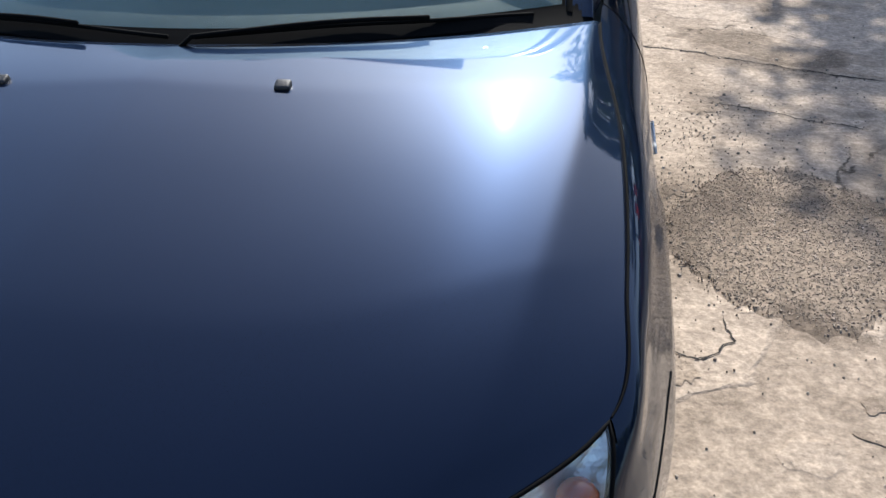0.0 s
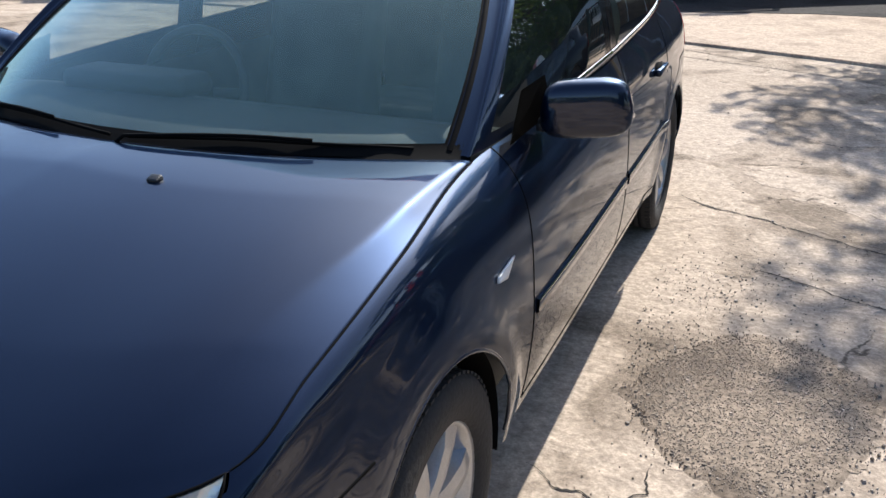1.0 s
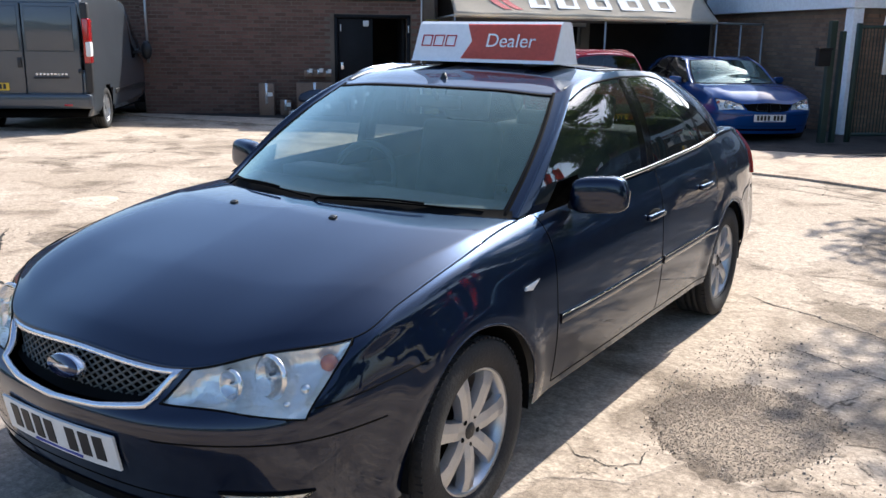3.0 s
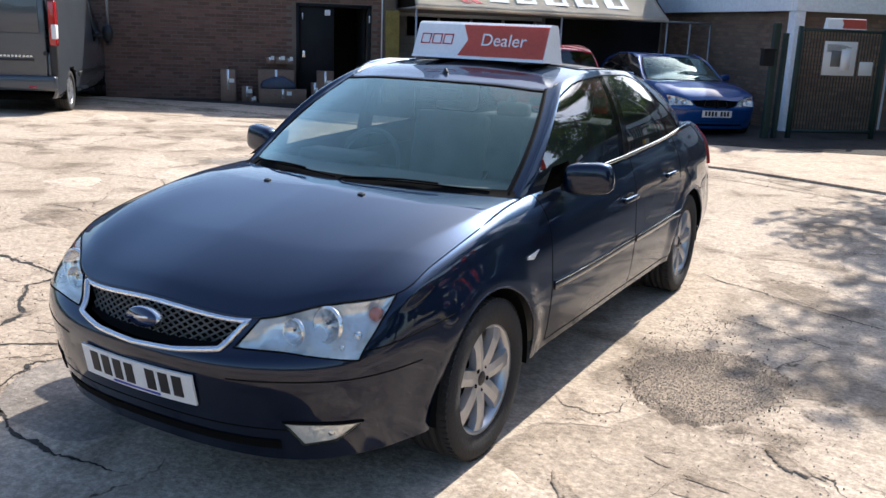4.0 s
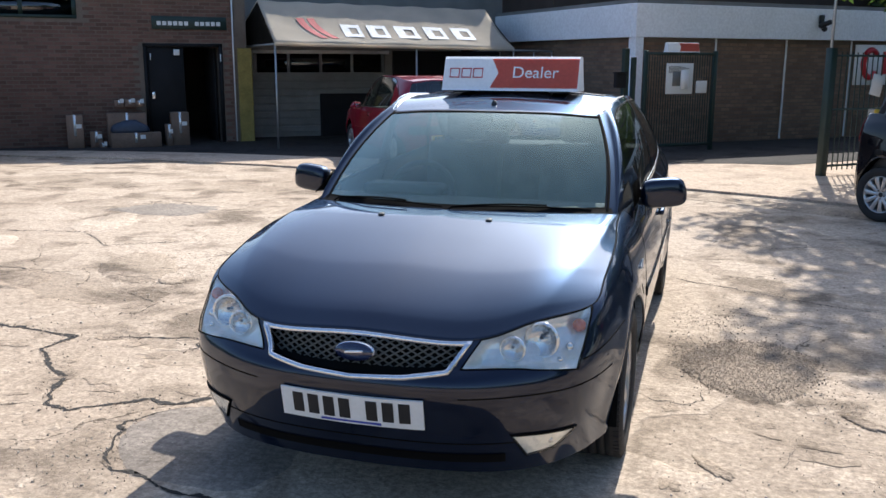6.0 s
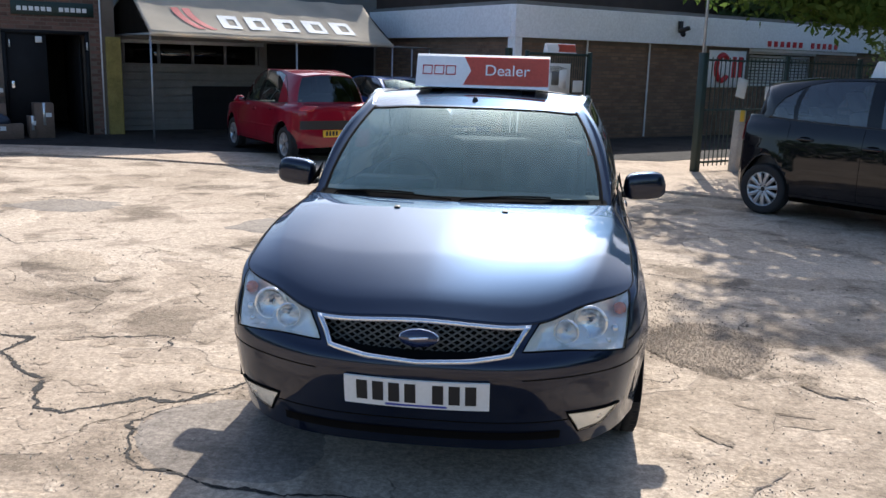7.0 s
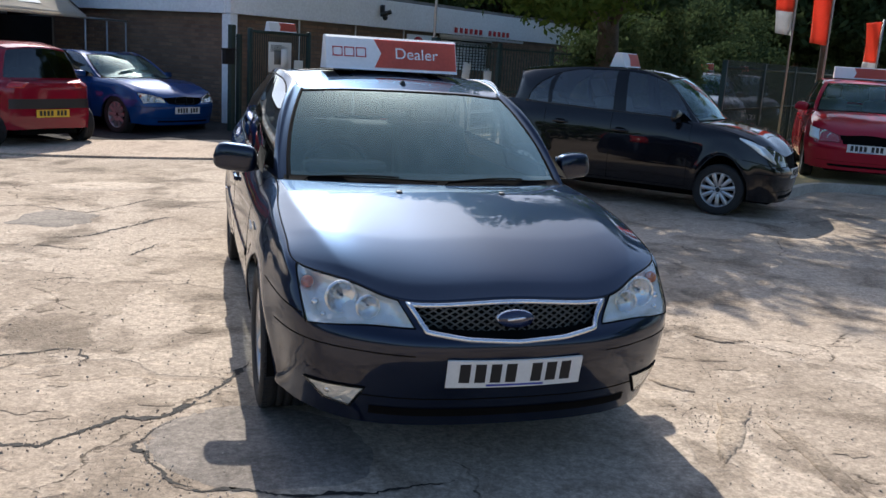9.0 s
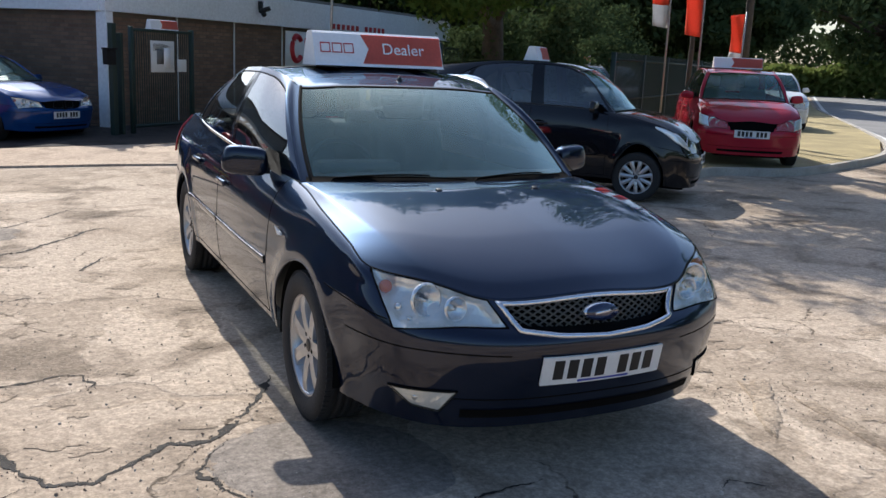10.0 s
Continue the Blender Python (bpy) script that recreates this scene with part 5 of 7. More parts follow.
crack([(-1.41, 5.80), (-1.20, 5.93), (-.73, 5.75)], 0.02, 21)
crack([(-4.39, 2.95), (-4.06, 2.97), (-3.69, 2.88)], 0.03, 22)
crack([(.35, -.22), (.5, -.14), (.62, -.26)], 0.014, 23)
patch([(-3.6, 3.74), (-3.35, 3.78), (-2.9, 3.4), (-2.82, 3.12), (-2.86, 2.85), (-3.15, 2.89), (-3.5, 3.2)], GRAVEL_PALE, "dark gravelly patch where the concrete has broken up", 0.004, 11, 0.05)
patch([(-2.25, 4.22), (-2.12, 4.36), (-1.87, 4.14), (-1.98, 4.05)], GRAVEL_PALE, "dark gravelly patch where the concrete has broken up", 0.004, 12, 0.08)
patch([(-2.82, 3.0), (-2.69, 3.1), (-2.58, 2.91), (-2.7, 2.86)], GRAVEL_PALE, "dark gravelly patch where the concrete has broken up", 0.004, 13, 0.08)
patch([(1.31, .67), (1.46, .63), (1.30, .42), (1.14, .22), (.97, .09), (1.08, .32), (1.2, .47)], GRAVEL_PALE, "dark gravelly patch where the concrete has broken up", 0.004, 14, 0.08)
patch([(1.41, .45), (1.47, .26), (1.43, -.03), (1.38, -.25), (1.31, -.17), (1.36, .12)], GRAVEL_PALE, "dark gravelly patch where the concrete has broken up", 0.004, 15, 0.08)
patch([(1.12, 1.02), (1.20, .99), (1.29, .86), (1.25, .83), (1.17, .91)], GRAVEL_PALE, "dark gravelly patch where the concrete has broken up", 0.004, 16, 0.10)
patch([(-4.88, 4.52), (-5.03, 5.05), (-4.87, 5.44), (-4.46, 5.04), (-4.45, 4.61), (-4.62, 4.39)], PALE_SKIN, "pale smooth skin left on the worn concrete", 0.004, 31, 0.07)
patch([(-5.33, 3.51), (-5.32, 3.83), (-5.15, 4.05), (-4.89, 3.86), (-4.90, 3.54)], PALE_SKIN, "pale smooth skin left on the worn concrete", 0.004, 32, 0.07)
patch([(-10.22, 8.10), (-10.45, 8.65), (-9.86, 8.48), (-9.37, 8.01), (-9.66, 7.71)], PALE_SKIN, "pale smooth skin left on the worn concrete", 0.006, 33, 0.07)
patch([(-2.6, 7.2), (-2.1, 7.5), (-1.4, 7.3), (-1.7, 6.9), (-2.3, 6.9)], PALE_SKIN, "pale smooth skin left on the worn concrete", 0.004, 34, 0.07)
patch([(1.0, 2.17), (1.19, 1.85), (1.48, 1.73), (1.72, 2.1), (1.75, 2.48), (1.53, 2.72), (1.29, 2.70), (1.1, 2.45)], GRAVEL, "dark gravelly patch where the concrete has broken up", 0.003, 1, 0.035)
patch([(-1.0, .16), (-1.22, .37), (-1.32, .65), (-1.2, .84), (-.9, .95), (-.5, .7), (-.5, .2)], SMOOTH_PATCH, "smooth grey repair patch in the concrete", 0.0010, 2, 0.012)
patch([(-4.07, 2.43), (-4.25, 2.75), (-3.95, 2.95), (-3.59, 2.78), (-3.61, 2.42)], GRAVEL_PALE, "dark gravelly patch where the concrete has broken up", 0.005, 3)
patch([(1.77, 1.67), (1.84, 1.69), (1.93, 1.60), (2.03, 1.55), (1.91, 1.51), (1.84, 1.57)], GRAVEL_PALE, "dark gravelly patch where the concrete has broken up", 0.005, 5, 0.1)
patch([(-2.6, 5.0), (-2.1, 4.9), (-1.9, 5.4), (-2.4, 5.6)], SMOOTH_PATCH, "pale repair patch in the concrete", 0.004, 7, 0.08)
patch([(-.3, 9.25), (.6, 8.9), (1.6, 8.6), (2.7, 8.0), (2.5, 7.6), (1.5, 8.1), (.5, 8.45), (-.3, 8.75)], GRAVEL_PALE, "dirty gravelly strip along the broken slab edge", 0.004, 21, 0.06)
patch([(-5.2, 5.6), (-4.4, 5.4), (-4.1, 6.0), (-4.9, 6.2)], SMOOTH_PATCH, "pale repair patch in the concrete", 0.004, 8, 0.08)


def pebbles(spots, seed, small, large, mat, label, lift=0.0015):
    """Loose stones at these places, joined into one mesh."""
    rnd = random.Random(seed)
    vs, fs = [], []
    for x, y in spots:
        if -0.95 < x < 0.95 and 0 < y < 4.8:
            continue
        r = small + large * rnd.expovariate(1.0)
        a0, z, b = rnd.random() * 6, float(ground_z(x, y)) + lift, len(vs)
        for k in range(5):
            q = r * rnd.uniform(0.75, 1.25)
            vs.append((x + q * math.cos(a0 + k * 1.257), y + q * math.sin(a0 + k * 1.257), z - 0.003))
        for k in range(5):
            q = r * rnd.uniform(0.45, 0.8)
            vs.append((x + q * math.cos(a0 + k * 1.257), y + q * math.sin(a0 + k * 1.257), z + r * rnd.uniform(0.3, 0.65)))
        fs += [(b + k, b + (k + 1) % 5, b + 5 + (k + 1) % 5, b + 5 + k) for k in range(5)] + [tuple(b + 5 + k for k in range(5))]
    me = bpy.data.meshes.new("pebbles")
    me.from_pydata(vs, [], fs)
    me.materials.append(mat)
    tagged(new("pebbles", me), label, "pebbles", kind="stuff")


def chips(count, seed, areas):
    """Shallow places where flakes of the top skin have come off, joined into one mesh."""
    rnd = random.Random(seed)
    vs, fs = [], []
    for _ in range(count):
        (x0, x1), (y0, y1) = rnd.choice(areas)
        cx, cy = rnd.uniform(x0, x1), rnd.uniform(y0, y1)
        if -1.0 < cx < 1.0 and -0.1 < cy < 4.8:
            continue
        long, short, turn, b, k = rnd.uniform(0.02, 0.10), rnd.uniform(0.014, 0.06), rnd.gauss(0, 0.5), len(vs), 22
        vs.append((cx, cy, float(ground_z(cx, cy)) + 0.0012))
        for i in range(k):
            a = 2 * math.pi * i / k
            f = 1 + 0.9 * noise.noise(Vector((cx * 9 + math.cos(a) * 1.6, cy * 9 + math.sin(a) * 1.6, seed))) + rnd.gauss(0, 0.06)
            px, py = long * f * math.cos(a), short * f * math.sin(a)
            x, y = cx + px * math.cos(turn) - py * math.sin(turn), cy + px * math.sin(turn) + py * math.cos(turn)
            vs.append((x, y, float(ground_z(x, y)) + 0.0006))
        fs += [(b, b + 1 + i, b + 1 + (i + 1) % k) for i in range(k)]
    me = bpy.data.meshes.new("spalled_chips")
    me.from_pydata(vs, [], fs)
    me.materials.append(GRAVEL_PALE)
    tagged(new("spalled_chips", me), "shallow flaked chips in the worn concrete skin", "chips", kind="stuff")


chips(260, 3, [((-5.5, -1.0), (1.0, 8.5)), ((-3.2, -1.0), (-0.5, 4.0)), ((1.0, 3.2), (-0.3, 6.5)), ((-8.0, -1.0), (4.0, 9.8)), ((0.5, 5.0), (4.8, 8.5))])
rnd = random.Random(8)
scatter = [(rnd.uniform(*xr), rnd.uniform(*yr)) for xr, yr, k in (((0.9, 2.8), (-0.6, 3.6), 700), ((0.9, 3.2), (2.5, 6.5), 500), ((-3.0, -0.9), (-0.6, 3.5), 900), ((-5.0, -1.0), (1.5, 8.0), 1100), ((-1.0, 1.6), (-1.2, 0.1), 200)) for _ in range(k)]
scatter += [(rnd.gauss(cx, s), rnd.gauss(cy, s)) for cx, cy, s, k in ((1.05, 2.5, 0.14, 350), (1.2, 3.05, 0.22, 420), (1.75, 1.9, 0.2, 250), (1.25, 0.45, 0.16, 250), (-1.25, 0.25, 0.2, 200), (-2.9, 3.1, 0.35, 350), (-2.1, 4.2, 0.3, 250)) for _ in range(k)]
pebbles(scatter, 5, 0.0013, 0.0013, STONE, "loose pebbles and grit scattered over the concrete")
pebbles(GRIT, 7, 0.0011, 0.0011, material("crack_grit", (0.30, 0.235, 0.18), rough=0.9, vary=0.3, fine=80, bump=0.3, per_island=0.5), "brown grit gathered along the cracks")
gravel_edge = [(1.0, 2.17), (1.19, 1.85), (1.48, 1.73), (1.72, 2.1), (1.75, 2.48), (1.53, 2.72), (1.29, 2.70), (1.1, 2.45)]
bed = [(rnd.uniform(0.95, 1.8), rnd.uniform(1.68, 2.78)) for _ in range(13000)]
bed = [p for p in bed if inside(gravel_edge, p[0] + rnd.gauss(0, 0.022), p[1] + rnd.gauss(0, 0.022))]
pebbles(bed, 6, 0.0017, 0.0009, material("gravel_stone", (0.36, 0.29, 0.225), rough=0.9, vary=0.3, fine=80, bump=0.3, per_island=0.5), "dense brown gravel showing where the concrete has worn away", 0.0040)

# ---- the car in the middle ----
saloon, saloon_put = build_car("saloon_car", pose(0, 0, 0), "dark navy four-door saloon car parked on worn concrete", NAVY, {}, full=True, group="cars in the yard")
number_plate(saloon, pose(0, 0.038, 0.4505, 11), PLATE_WHITE, bow=0.013)


def roof_sign(m, label, width=0.78, height=0.19, depth=0.26, words=True):
    """A tent-shaped magnetic sign: half white, half red, with an arrow-shaped border."""
    sign = thing("roof_sign", m, label, "sign", "roof signs")
    prof = [(-depth / 2, 0.0), (-depth / 2 + 0.01, 0.012), (-depth * 0.20, height * 0.93), (-depth * 0.12, height), (depth * 0.12, height), (depth * 0.20, height * 0.93), (depth / 2 - 0.01, 0.012), (depth / 2, 0.0)]
    w = width / 2
    rings = [[(x, y, z) for y, z in prof] for x in (-w, -w + 0.006, w - 0.006, w)]
    bm = grid_bm(rings, close=True)
    bmesh.ops.holes_fill(bm, edges=[e for e in bm.edges if e.is_boundary], sides=0)
    bmesh.ops.recalc_face_normals(bm, faces=bm.faces)
    shell = part("shell", bm, SIGN_WHITE, sign, "white plastic tent-shaped shell", smooth=False)
    slope = math.atan2(depth * 0.30 - 0.01, height * 0.93 - 0.012)
    for turn in (0, 180):
        face = pose(0, 0, 0, 0, 0, turn) @ pose(0, -depth / 2 + 0.01, 0.012, -math.degrees(slope))
        h = (height * 0.93 - 0.012) / math.cos(slope)
        x0 = -w + width * 0.36
        red = raw([(x0, -0.002, 0.004), (w - 0.004, -0.002, 0.004), (w - 0.004, -0.002, h), (x0, -0.002, h), (x0 + width * 0.055, -0.002, h * 0.52)], [(0, 1, 2, 3, 4)])
        bmesh.ops.solidify(red, geom=list(red.faces), thickness=0.002)
        part("red_panel", moved(red, face), SIGN_RED, shell, "red panel with a pointed border", smooth=False)
        if words:
            part("lettering", text_bm("Dealer", h * 0.54, face @ pose(width * 0.185, -0.0045, h * 0.52, 90), 0.001), SIGN_WHITE, shell, "white lettering", smooth=False)
            for i in range(3):
                cx = -w + width * (0.085 + 0.088 * i)
                s = width * 0.034
                strokes = [(-s, -s), (-s, s), (s, s), (s, -s)]
                tb = tube_bm([(cx + a, -0.0025, h * 0.52 + b) for a, b in strokes], 0.0045, 4, close=True)
                part("red_mark", moved(tb, face), SIGN_INK_RED, shell, "plain red mark", smooth=False)
    for x in (-w * 0.7, w * 0.7):
        part("magnet_foot", box_bm(x - 0.04, -depth * 0.45, -0.012, x + 0.04, depth * 0.45, 0.002, 0.003, 1), TRIM, sign)
    return sign


roof_sign(pose(0.008, 2.470, 1.450, -1), "white and red dealer sign on the navy car roof")

# ---- the other cars ----
HATCH_LOW = [0, .603, .975, 1.347, 1.42, 2.05, 3.2, 3.73, 4.13, 4.73]
HATCH_HIGH = [1.15, 1.955, 2.09, 2.57, 3.3, 3.55, 4.13]
Z_REF = [0.0, .20, .42, .59, .82, .95, 1.04, 1.34, 1.42]
black_spec = {"sx": 0.905, "low": (HATCH_LOW, [0, .41, .72, .99, 1.03, 1.47, 2.62, 3.10, 3.40, 3.50]), "high": (HATCH_HIGH, [0.80, 1.42, 1.55, 2.02, 3.02, 3.33, 3.49]),
       "z": (Z_REF, [0, .155, .385, .555, .86, 1.00, 1.08, 1.44, 1.53]), "axles": (.72, 3.10), "tyre": .282, "tyre_w": .165, "spokes": 11, "cover": True, "bright_grille": False, "tail_k": (2.6, 4.0), "taper": 0.04, "tail_round": 0.06, "swept_lamp": ((2.40, 4.45), (2.50, 3.45), (3.15, 3.92, 3.60))}
small_black, put_black = build_car("hatchback_car", SITE @ pose(0, 0, 0) @ pose(0, 0, 0), "black five-door hatchback with silver wheel covers parked beside the fence", BLACK_PAINT, black_spec)


def park(car, front, heading, wheels_z=0.0):
    """Stands a car with the middle of its nose at front, facing heading (degrees from +x)."""
    car.matrix_world = pose(front[0], front[1], wheels_z, 0, 0, heading + 90)


# the middle of its front axle lies halfway between the near front wheel and its far mate
park(small_black, (5.54, 5.72), -45)
number_plate(small_black, pose(0, 0.022, 0.50), PLATE_WHITE, bow=0.02)
roof_sign(small_black.matrix_world @ pose(0.0, 2.15, 1.545), "small white and red sign on the black car roof", 0.62, 0.17, 0.20, False)
verge_spec = {"sx": 0.945, "low": (HATCH_LOW, [0, .41, .72, .99, 1.03, 1.46, 2.60, 3.08, 3.36, 3.50]), "high": (HATCH_HIGH, [0.75, 1.40, 1.52, 2.0, 2.9, 3.18, 3.40]),
       "z": (Z_REF, [0, .155, .385, .55, .83, .975, 1.045, 1.385, 1.455]), "taper": 0.05, "axles": (.72, 3.08), "tyre": .275, "tyre_w": .165, "spokes": 9, "cover": True, "bright_grille": False, "swept_lamp": ((2.45, 3.45), (2.35, 2.45), (3.70, 3.75, 3.75))}
small_red, put_red = build_car("hatchback_car", pose(0, 0, 0), "small red hatchback parked on the dry grass verge", CRIMSON_PAINT, verge_spec)
park(small_red, (8.12, 7.62), 236, 0.10)
number_plate(small_red, pose(0, 0.020, 0.50), PLATE_WHITE, bow=0.018)
roof_sign(small_red.matrix_world @ pose(0.0, 2.0, 1.475), "white and red dealer sign on the red car roof", 0.80, 0.18, 0.22, False)
red_spec = {"sx": 0.925, "low": (HATCH_LOW, [0, .40, .70, .97, 1.01, 1.42, 2.52, 3.04, 3.24, 3.43]), "high": (HATCH_HIGH, [0.72, 1.36, 1.50, 1.96, 2.86, 3.08, 3.32]),
        "z": (Z_REF, [0, .165, .40, .56, .82, .89, .935, 1.38, 1.465]), "taper": 0.13, "tail_round": 0.17, "rear_r": 9.3, "windows": 2, "side_glass": SMOKED_GLASS, "axles": (.70, 3.04), "tyre": .28, "tyre_w": .165, "spokes": 6, "cover": True, "bright_grille": False, "tail_k": (2.9, 4.0)}
red_hatch, put_red_rear = build_car("hatchback_car", pose(0, 0, 0), "red three-door hatchback seen from behind near the canopy", RED_PAINT, red_spec)
park(red_hatch, site(4.95, 10.65 + 3.43)[:2], 130, float(ground_z(-4.5, 12.0)) + 0.03)
number_plate(red_hatch, pose(0.0, 3.452, 0.47, 0, 0, 180), PLATE_YELLOW, stripe=False)
s2, k2 = np.meshgrid(np.linspace(11.6, 13, 14), np.linspace(1.75, 2.3, 4))
put_red_rear("rear_strip", grid_bm(skin(s2, k2) + skin_normal(s2, k2) * 0.008, mirror=True), TRIM, red_hatch, "dark rubbing strip across the rear bumper")
blue_spec = {"sx": 1.02, "low": (HATCH_LOW, [0, .44, .78, 1.15, 1.36, 2.02, 3.05, 3.59, 4.0, 4.62]), "high": (HATCH_HIGH, [1.12, 1.92, 2.06, 2.53, 3.2, 3.5, 4.0]),
       "z": (Z_REF, [0, .17, .39, .55, .78, .91, .98, 1.27, 1.335]), "axles": (.78, 3.59), "tyre": .325, "spokes": 10, "bright_grille": False}
blue_saloon, put_blue_rear = build_car("saloon_car", pose(0, 0, 0), "bright blue saloon car nosing out from the canopy", BLUE_PAINT, blue_spec)
park(blue_saloon, (-1.15, 13.15), -50, -0.08)
number_plate(blue_saloon, pose(0, -0.006, 0.44), PLATE_WHITE)
for sgn in (-1, 1):
    put_blue_rear("grille_frame", tube_bm([(sgn * 0.02, .085, .70), (sgn * 0.17, .10, .70), (sgn * 0.20, .09, .62), (sgn * 0.17, .07, .59), (sgn * 0.03, .06, .59)], 0.006, 6, close=True), TRIM, blue_saloon, "dark kidney-shaped grille rim")


pale_car, put_pale = build_car("hatchback_car", pose(0, 0, 0), "pale silver hatchback parked further along the verge", WHITE_PAINT, verge_spec)
park(pale_car, (15.8, 14.5), 236, 0.10)
number_plate(pale_car, pose(0, -0.006, 0.52), PLATE_WHITE)


for spot, tint, words in (((9.2, 13.3), GREY_PAINT, "grey hatchback with a roof sign parked behind the flags"), ((11.0, 14.6), BLACK_PAINT, "dark hatchback with a roof sign parked behind the flags")):
    far_car, _put = build_car("hatchback_car", pose(0, 0, 0), words, tint, verge_spec)
    park(far_car, spot, 250, 0.08)
    number_plate(far_car, pose(0, -0.006, 0.52), PLATE_WHITE)
    roof_sign(far_car.matrix_world @ pose(0.0, 2.0, 1.475), "white and red sign on a car roof behind the flags", 0.70, 0.17, 0.2, False)


def build_van(m, label):
    """A panel van: lofted sections along its length, doors, lamps and wheels."""
    van = thing("panel_van", m, label, "van", "parked cars")
    L, ys = 4.78, [0, .08, .35, .85, 1.30, 1.75, 2.2, 3.4, 4.5, 4.74, 4.78]
    tops = [.62, .80, .98, 1.10, 1.48, 1.94, 2.08, 2.11, 2.09, 2.04, 1.88]
    wide = [.62, .78, .88, .93, .945, .95, .952, .952, .95, .94, .90]
    rows = []
    for y, t, w in zip(ys, tops, wide):
        half = [(w * 0.93, .26), (w * 0.985, .38), (w, .62), (w * 0.99, min(.95, t * .9)), (w * (0.955 if t > 1.2 else .95), max(min(1.35, t * .95), t * .6)), (w * (0.90 if t > 1.2 else .8), t - .14 if t > 1.2 else t * .97), (w * 0.80 if t > 1.2 else w * .6, t - .03), (w * 0.5, t), (0, t + .015)]
        rows.append([(x, y, z) for x, z in half])
    R = spline(np.array(rows), np.linspace(0, 10, 90))
    R2 = np.stack([spline(R[i], np.linspace(0, 8, 40)) for i in range(90)])
    cen = (R2[:-1, :-1] + R2[1:, 1:]) / 2
    keep = np.ones(cen.shape[:2], bool)
    for yc in (.83, 3.93):
        keep &= np.hypot(cen[..., 1] - yc, cen[..., 2] - .32) > .37
    screen = (cen[..., 1] > .95) & (cen[..., 1] < 1.72) & (cen[..., 0] < .78) & (cen[..., 2] > 1.12)
    sidew = (cen[..., 1] > 1.35) & (cen[..., 1] < 2.0) & (cen[..., 2] > 1.08) & (cen[..., 2] < 1.66) & (cen[..., 0] > .78)
    bm = grid_bm(R2, keep & ~screen & ~sidew, mirror=True)
    bmesh.ops.recalc_face_normals(bm, faces=bm.faces)
    part("body", bm, GREY_PAINT, van)
    part("windscreen", grid_bm(R2, keep & screen, mirror=True), DARK_GLASS, van)
    for sgn in (-1, 1):
        part("side_window", grid_bm(R2 * [sgn, 1, 1], keep & sidew), DARK_GLASS, van)
    part("floor_pan", box_bm(-.85, .3, .22, .85, 4.6, .32), GAP, van)
    # rear end: two doors, bumper, lamps
    for sgn in (-1, 1):
        door = part("rear_door", box_bm(sgn * 0.006, 4.76, .52, sgn * .80, 4.80, 1.92, 0.02), GREY_PAINT, van)
        part("door_panel", box_bm(sgn * 0.05, 4.797, 1.22, sgn * .72, 4.804, 1.86, 0.01), GREY_PAINT, door)
        part("hinge", box_bm(sgn * .76, 4.80, .9, sgn * .82, 4.815, .96, 0.005, 1), TRIM, door)
        lamp = part("tail_lamp", box_bm(sgn * .85, 4.64, 1.04, sgn * .955, 4.80, 1.70, 0.03, 3), TAIL, van, "tall red tail lamp")
        part("clear_lens", box_bm(sgn * .885, 4.66, 1.14, sgn * .958, 4.806, 1.36, 0.02, 3), PLATE_WHITE, lamp, "white lens set in the red lamp")
        part("lamp_column", box_bm(sgn * .84, 4.66, .60, sgn * .945, 4.788, 1.92, 0.03, 3), TRIM, van, "dark column above and below the tail lamp")
        part("rear_corner", box_bm(sgn * .79, 4.5, .52, sgn * .94, 4.775, .95, 0.03), GREY_PAINT, van)
        part("door_mirror", moved(ball_bm(1, squash=(.10, .08, .17), detail=3), Matrix.Translation((sgn * 1.08, 1.45, 1.18))), TRIM, van)
        part("mirror_arm", box_bm(sgn * .90, 1.42, 1.12, sgn * 1.04, 1.50, 1.18, 0.01), TRIM, van)
        part("body_strip", box_bm(sgn * .945, 1.2, .52, sgn * .965, 3.45, .60, 0.008), TRIM, van)
        for yc in (.83, 3.93):
            t = np.linspace(-.3, math.pi + .3, 20)
            part("wheel_arch_liner", grid_bm(np.stack([np.stack([np.full(20, sgn * xx), yc + .37 * np.cos(t), .32 + .37 * np.sin(t)], 1) for xx in (.5, .94)])), GAP, van)
            wheel(van, sgn * .82, yc, .325, .21, 10)
    part("rear_bumper", box_bm(-.93, 4.66, .38, .93, 4.88, .60, 0.05, 3), GREY_PAINT, van, "grey rear bumper")
    for x in (-.6, .6):
        part("bumper_reflector", box_bm(x - .06, 4.875, .42, x + .06, 4.885, .45), TAIL, van)
    for i in range(9):
        part("maker_bar", box_bm(-.60 + i * .052, 4.80, .87, -.60 + i * .052 + .034, 4.806, .90), SATIN, van, smooth=False)
    number_plate(van, pose(.50, 4.812, .70, 0, 0, 180), PLATE_YELLOW, .52, .111, False)
    part("door_handle", box_bm(-.62, 4.80, .82, -.12, 4.825, .845, 0.008), TRIM, van, "dark grip strip under the lettering")
    part("plate_handle", box_bm(.03, 4.80, .98, .09, 4.83, 1.12, 0.01), TRIM, van)
    return van


build_van(SITE @ pose(-4.10, 17.80, float(ground_z(-12, 9)) + 0.01, 0, 0, 180) @ Matrix.Scale(1.08, 4), "dark grey panel van parked nose in beside the brick garage")


# ---- buildings ----
def fixed(name, bm, mat, label, category, parent=None, smooth=False, kind="structure"):
    ob = part(name, bm, mat, parent, smooth=smooth)
    ob.matrix_world = SITE
    return tagged(ob, label, category, kind=kind)


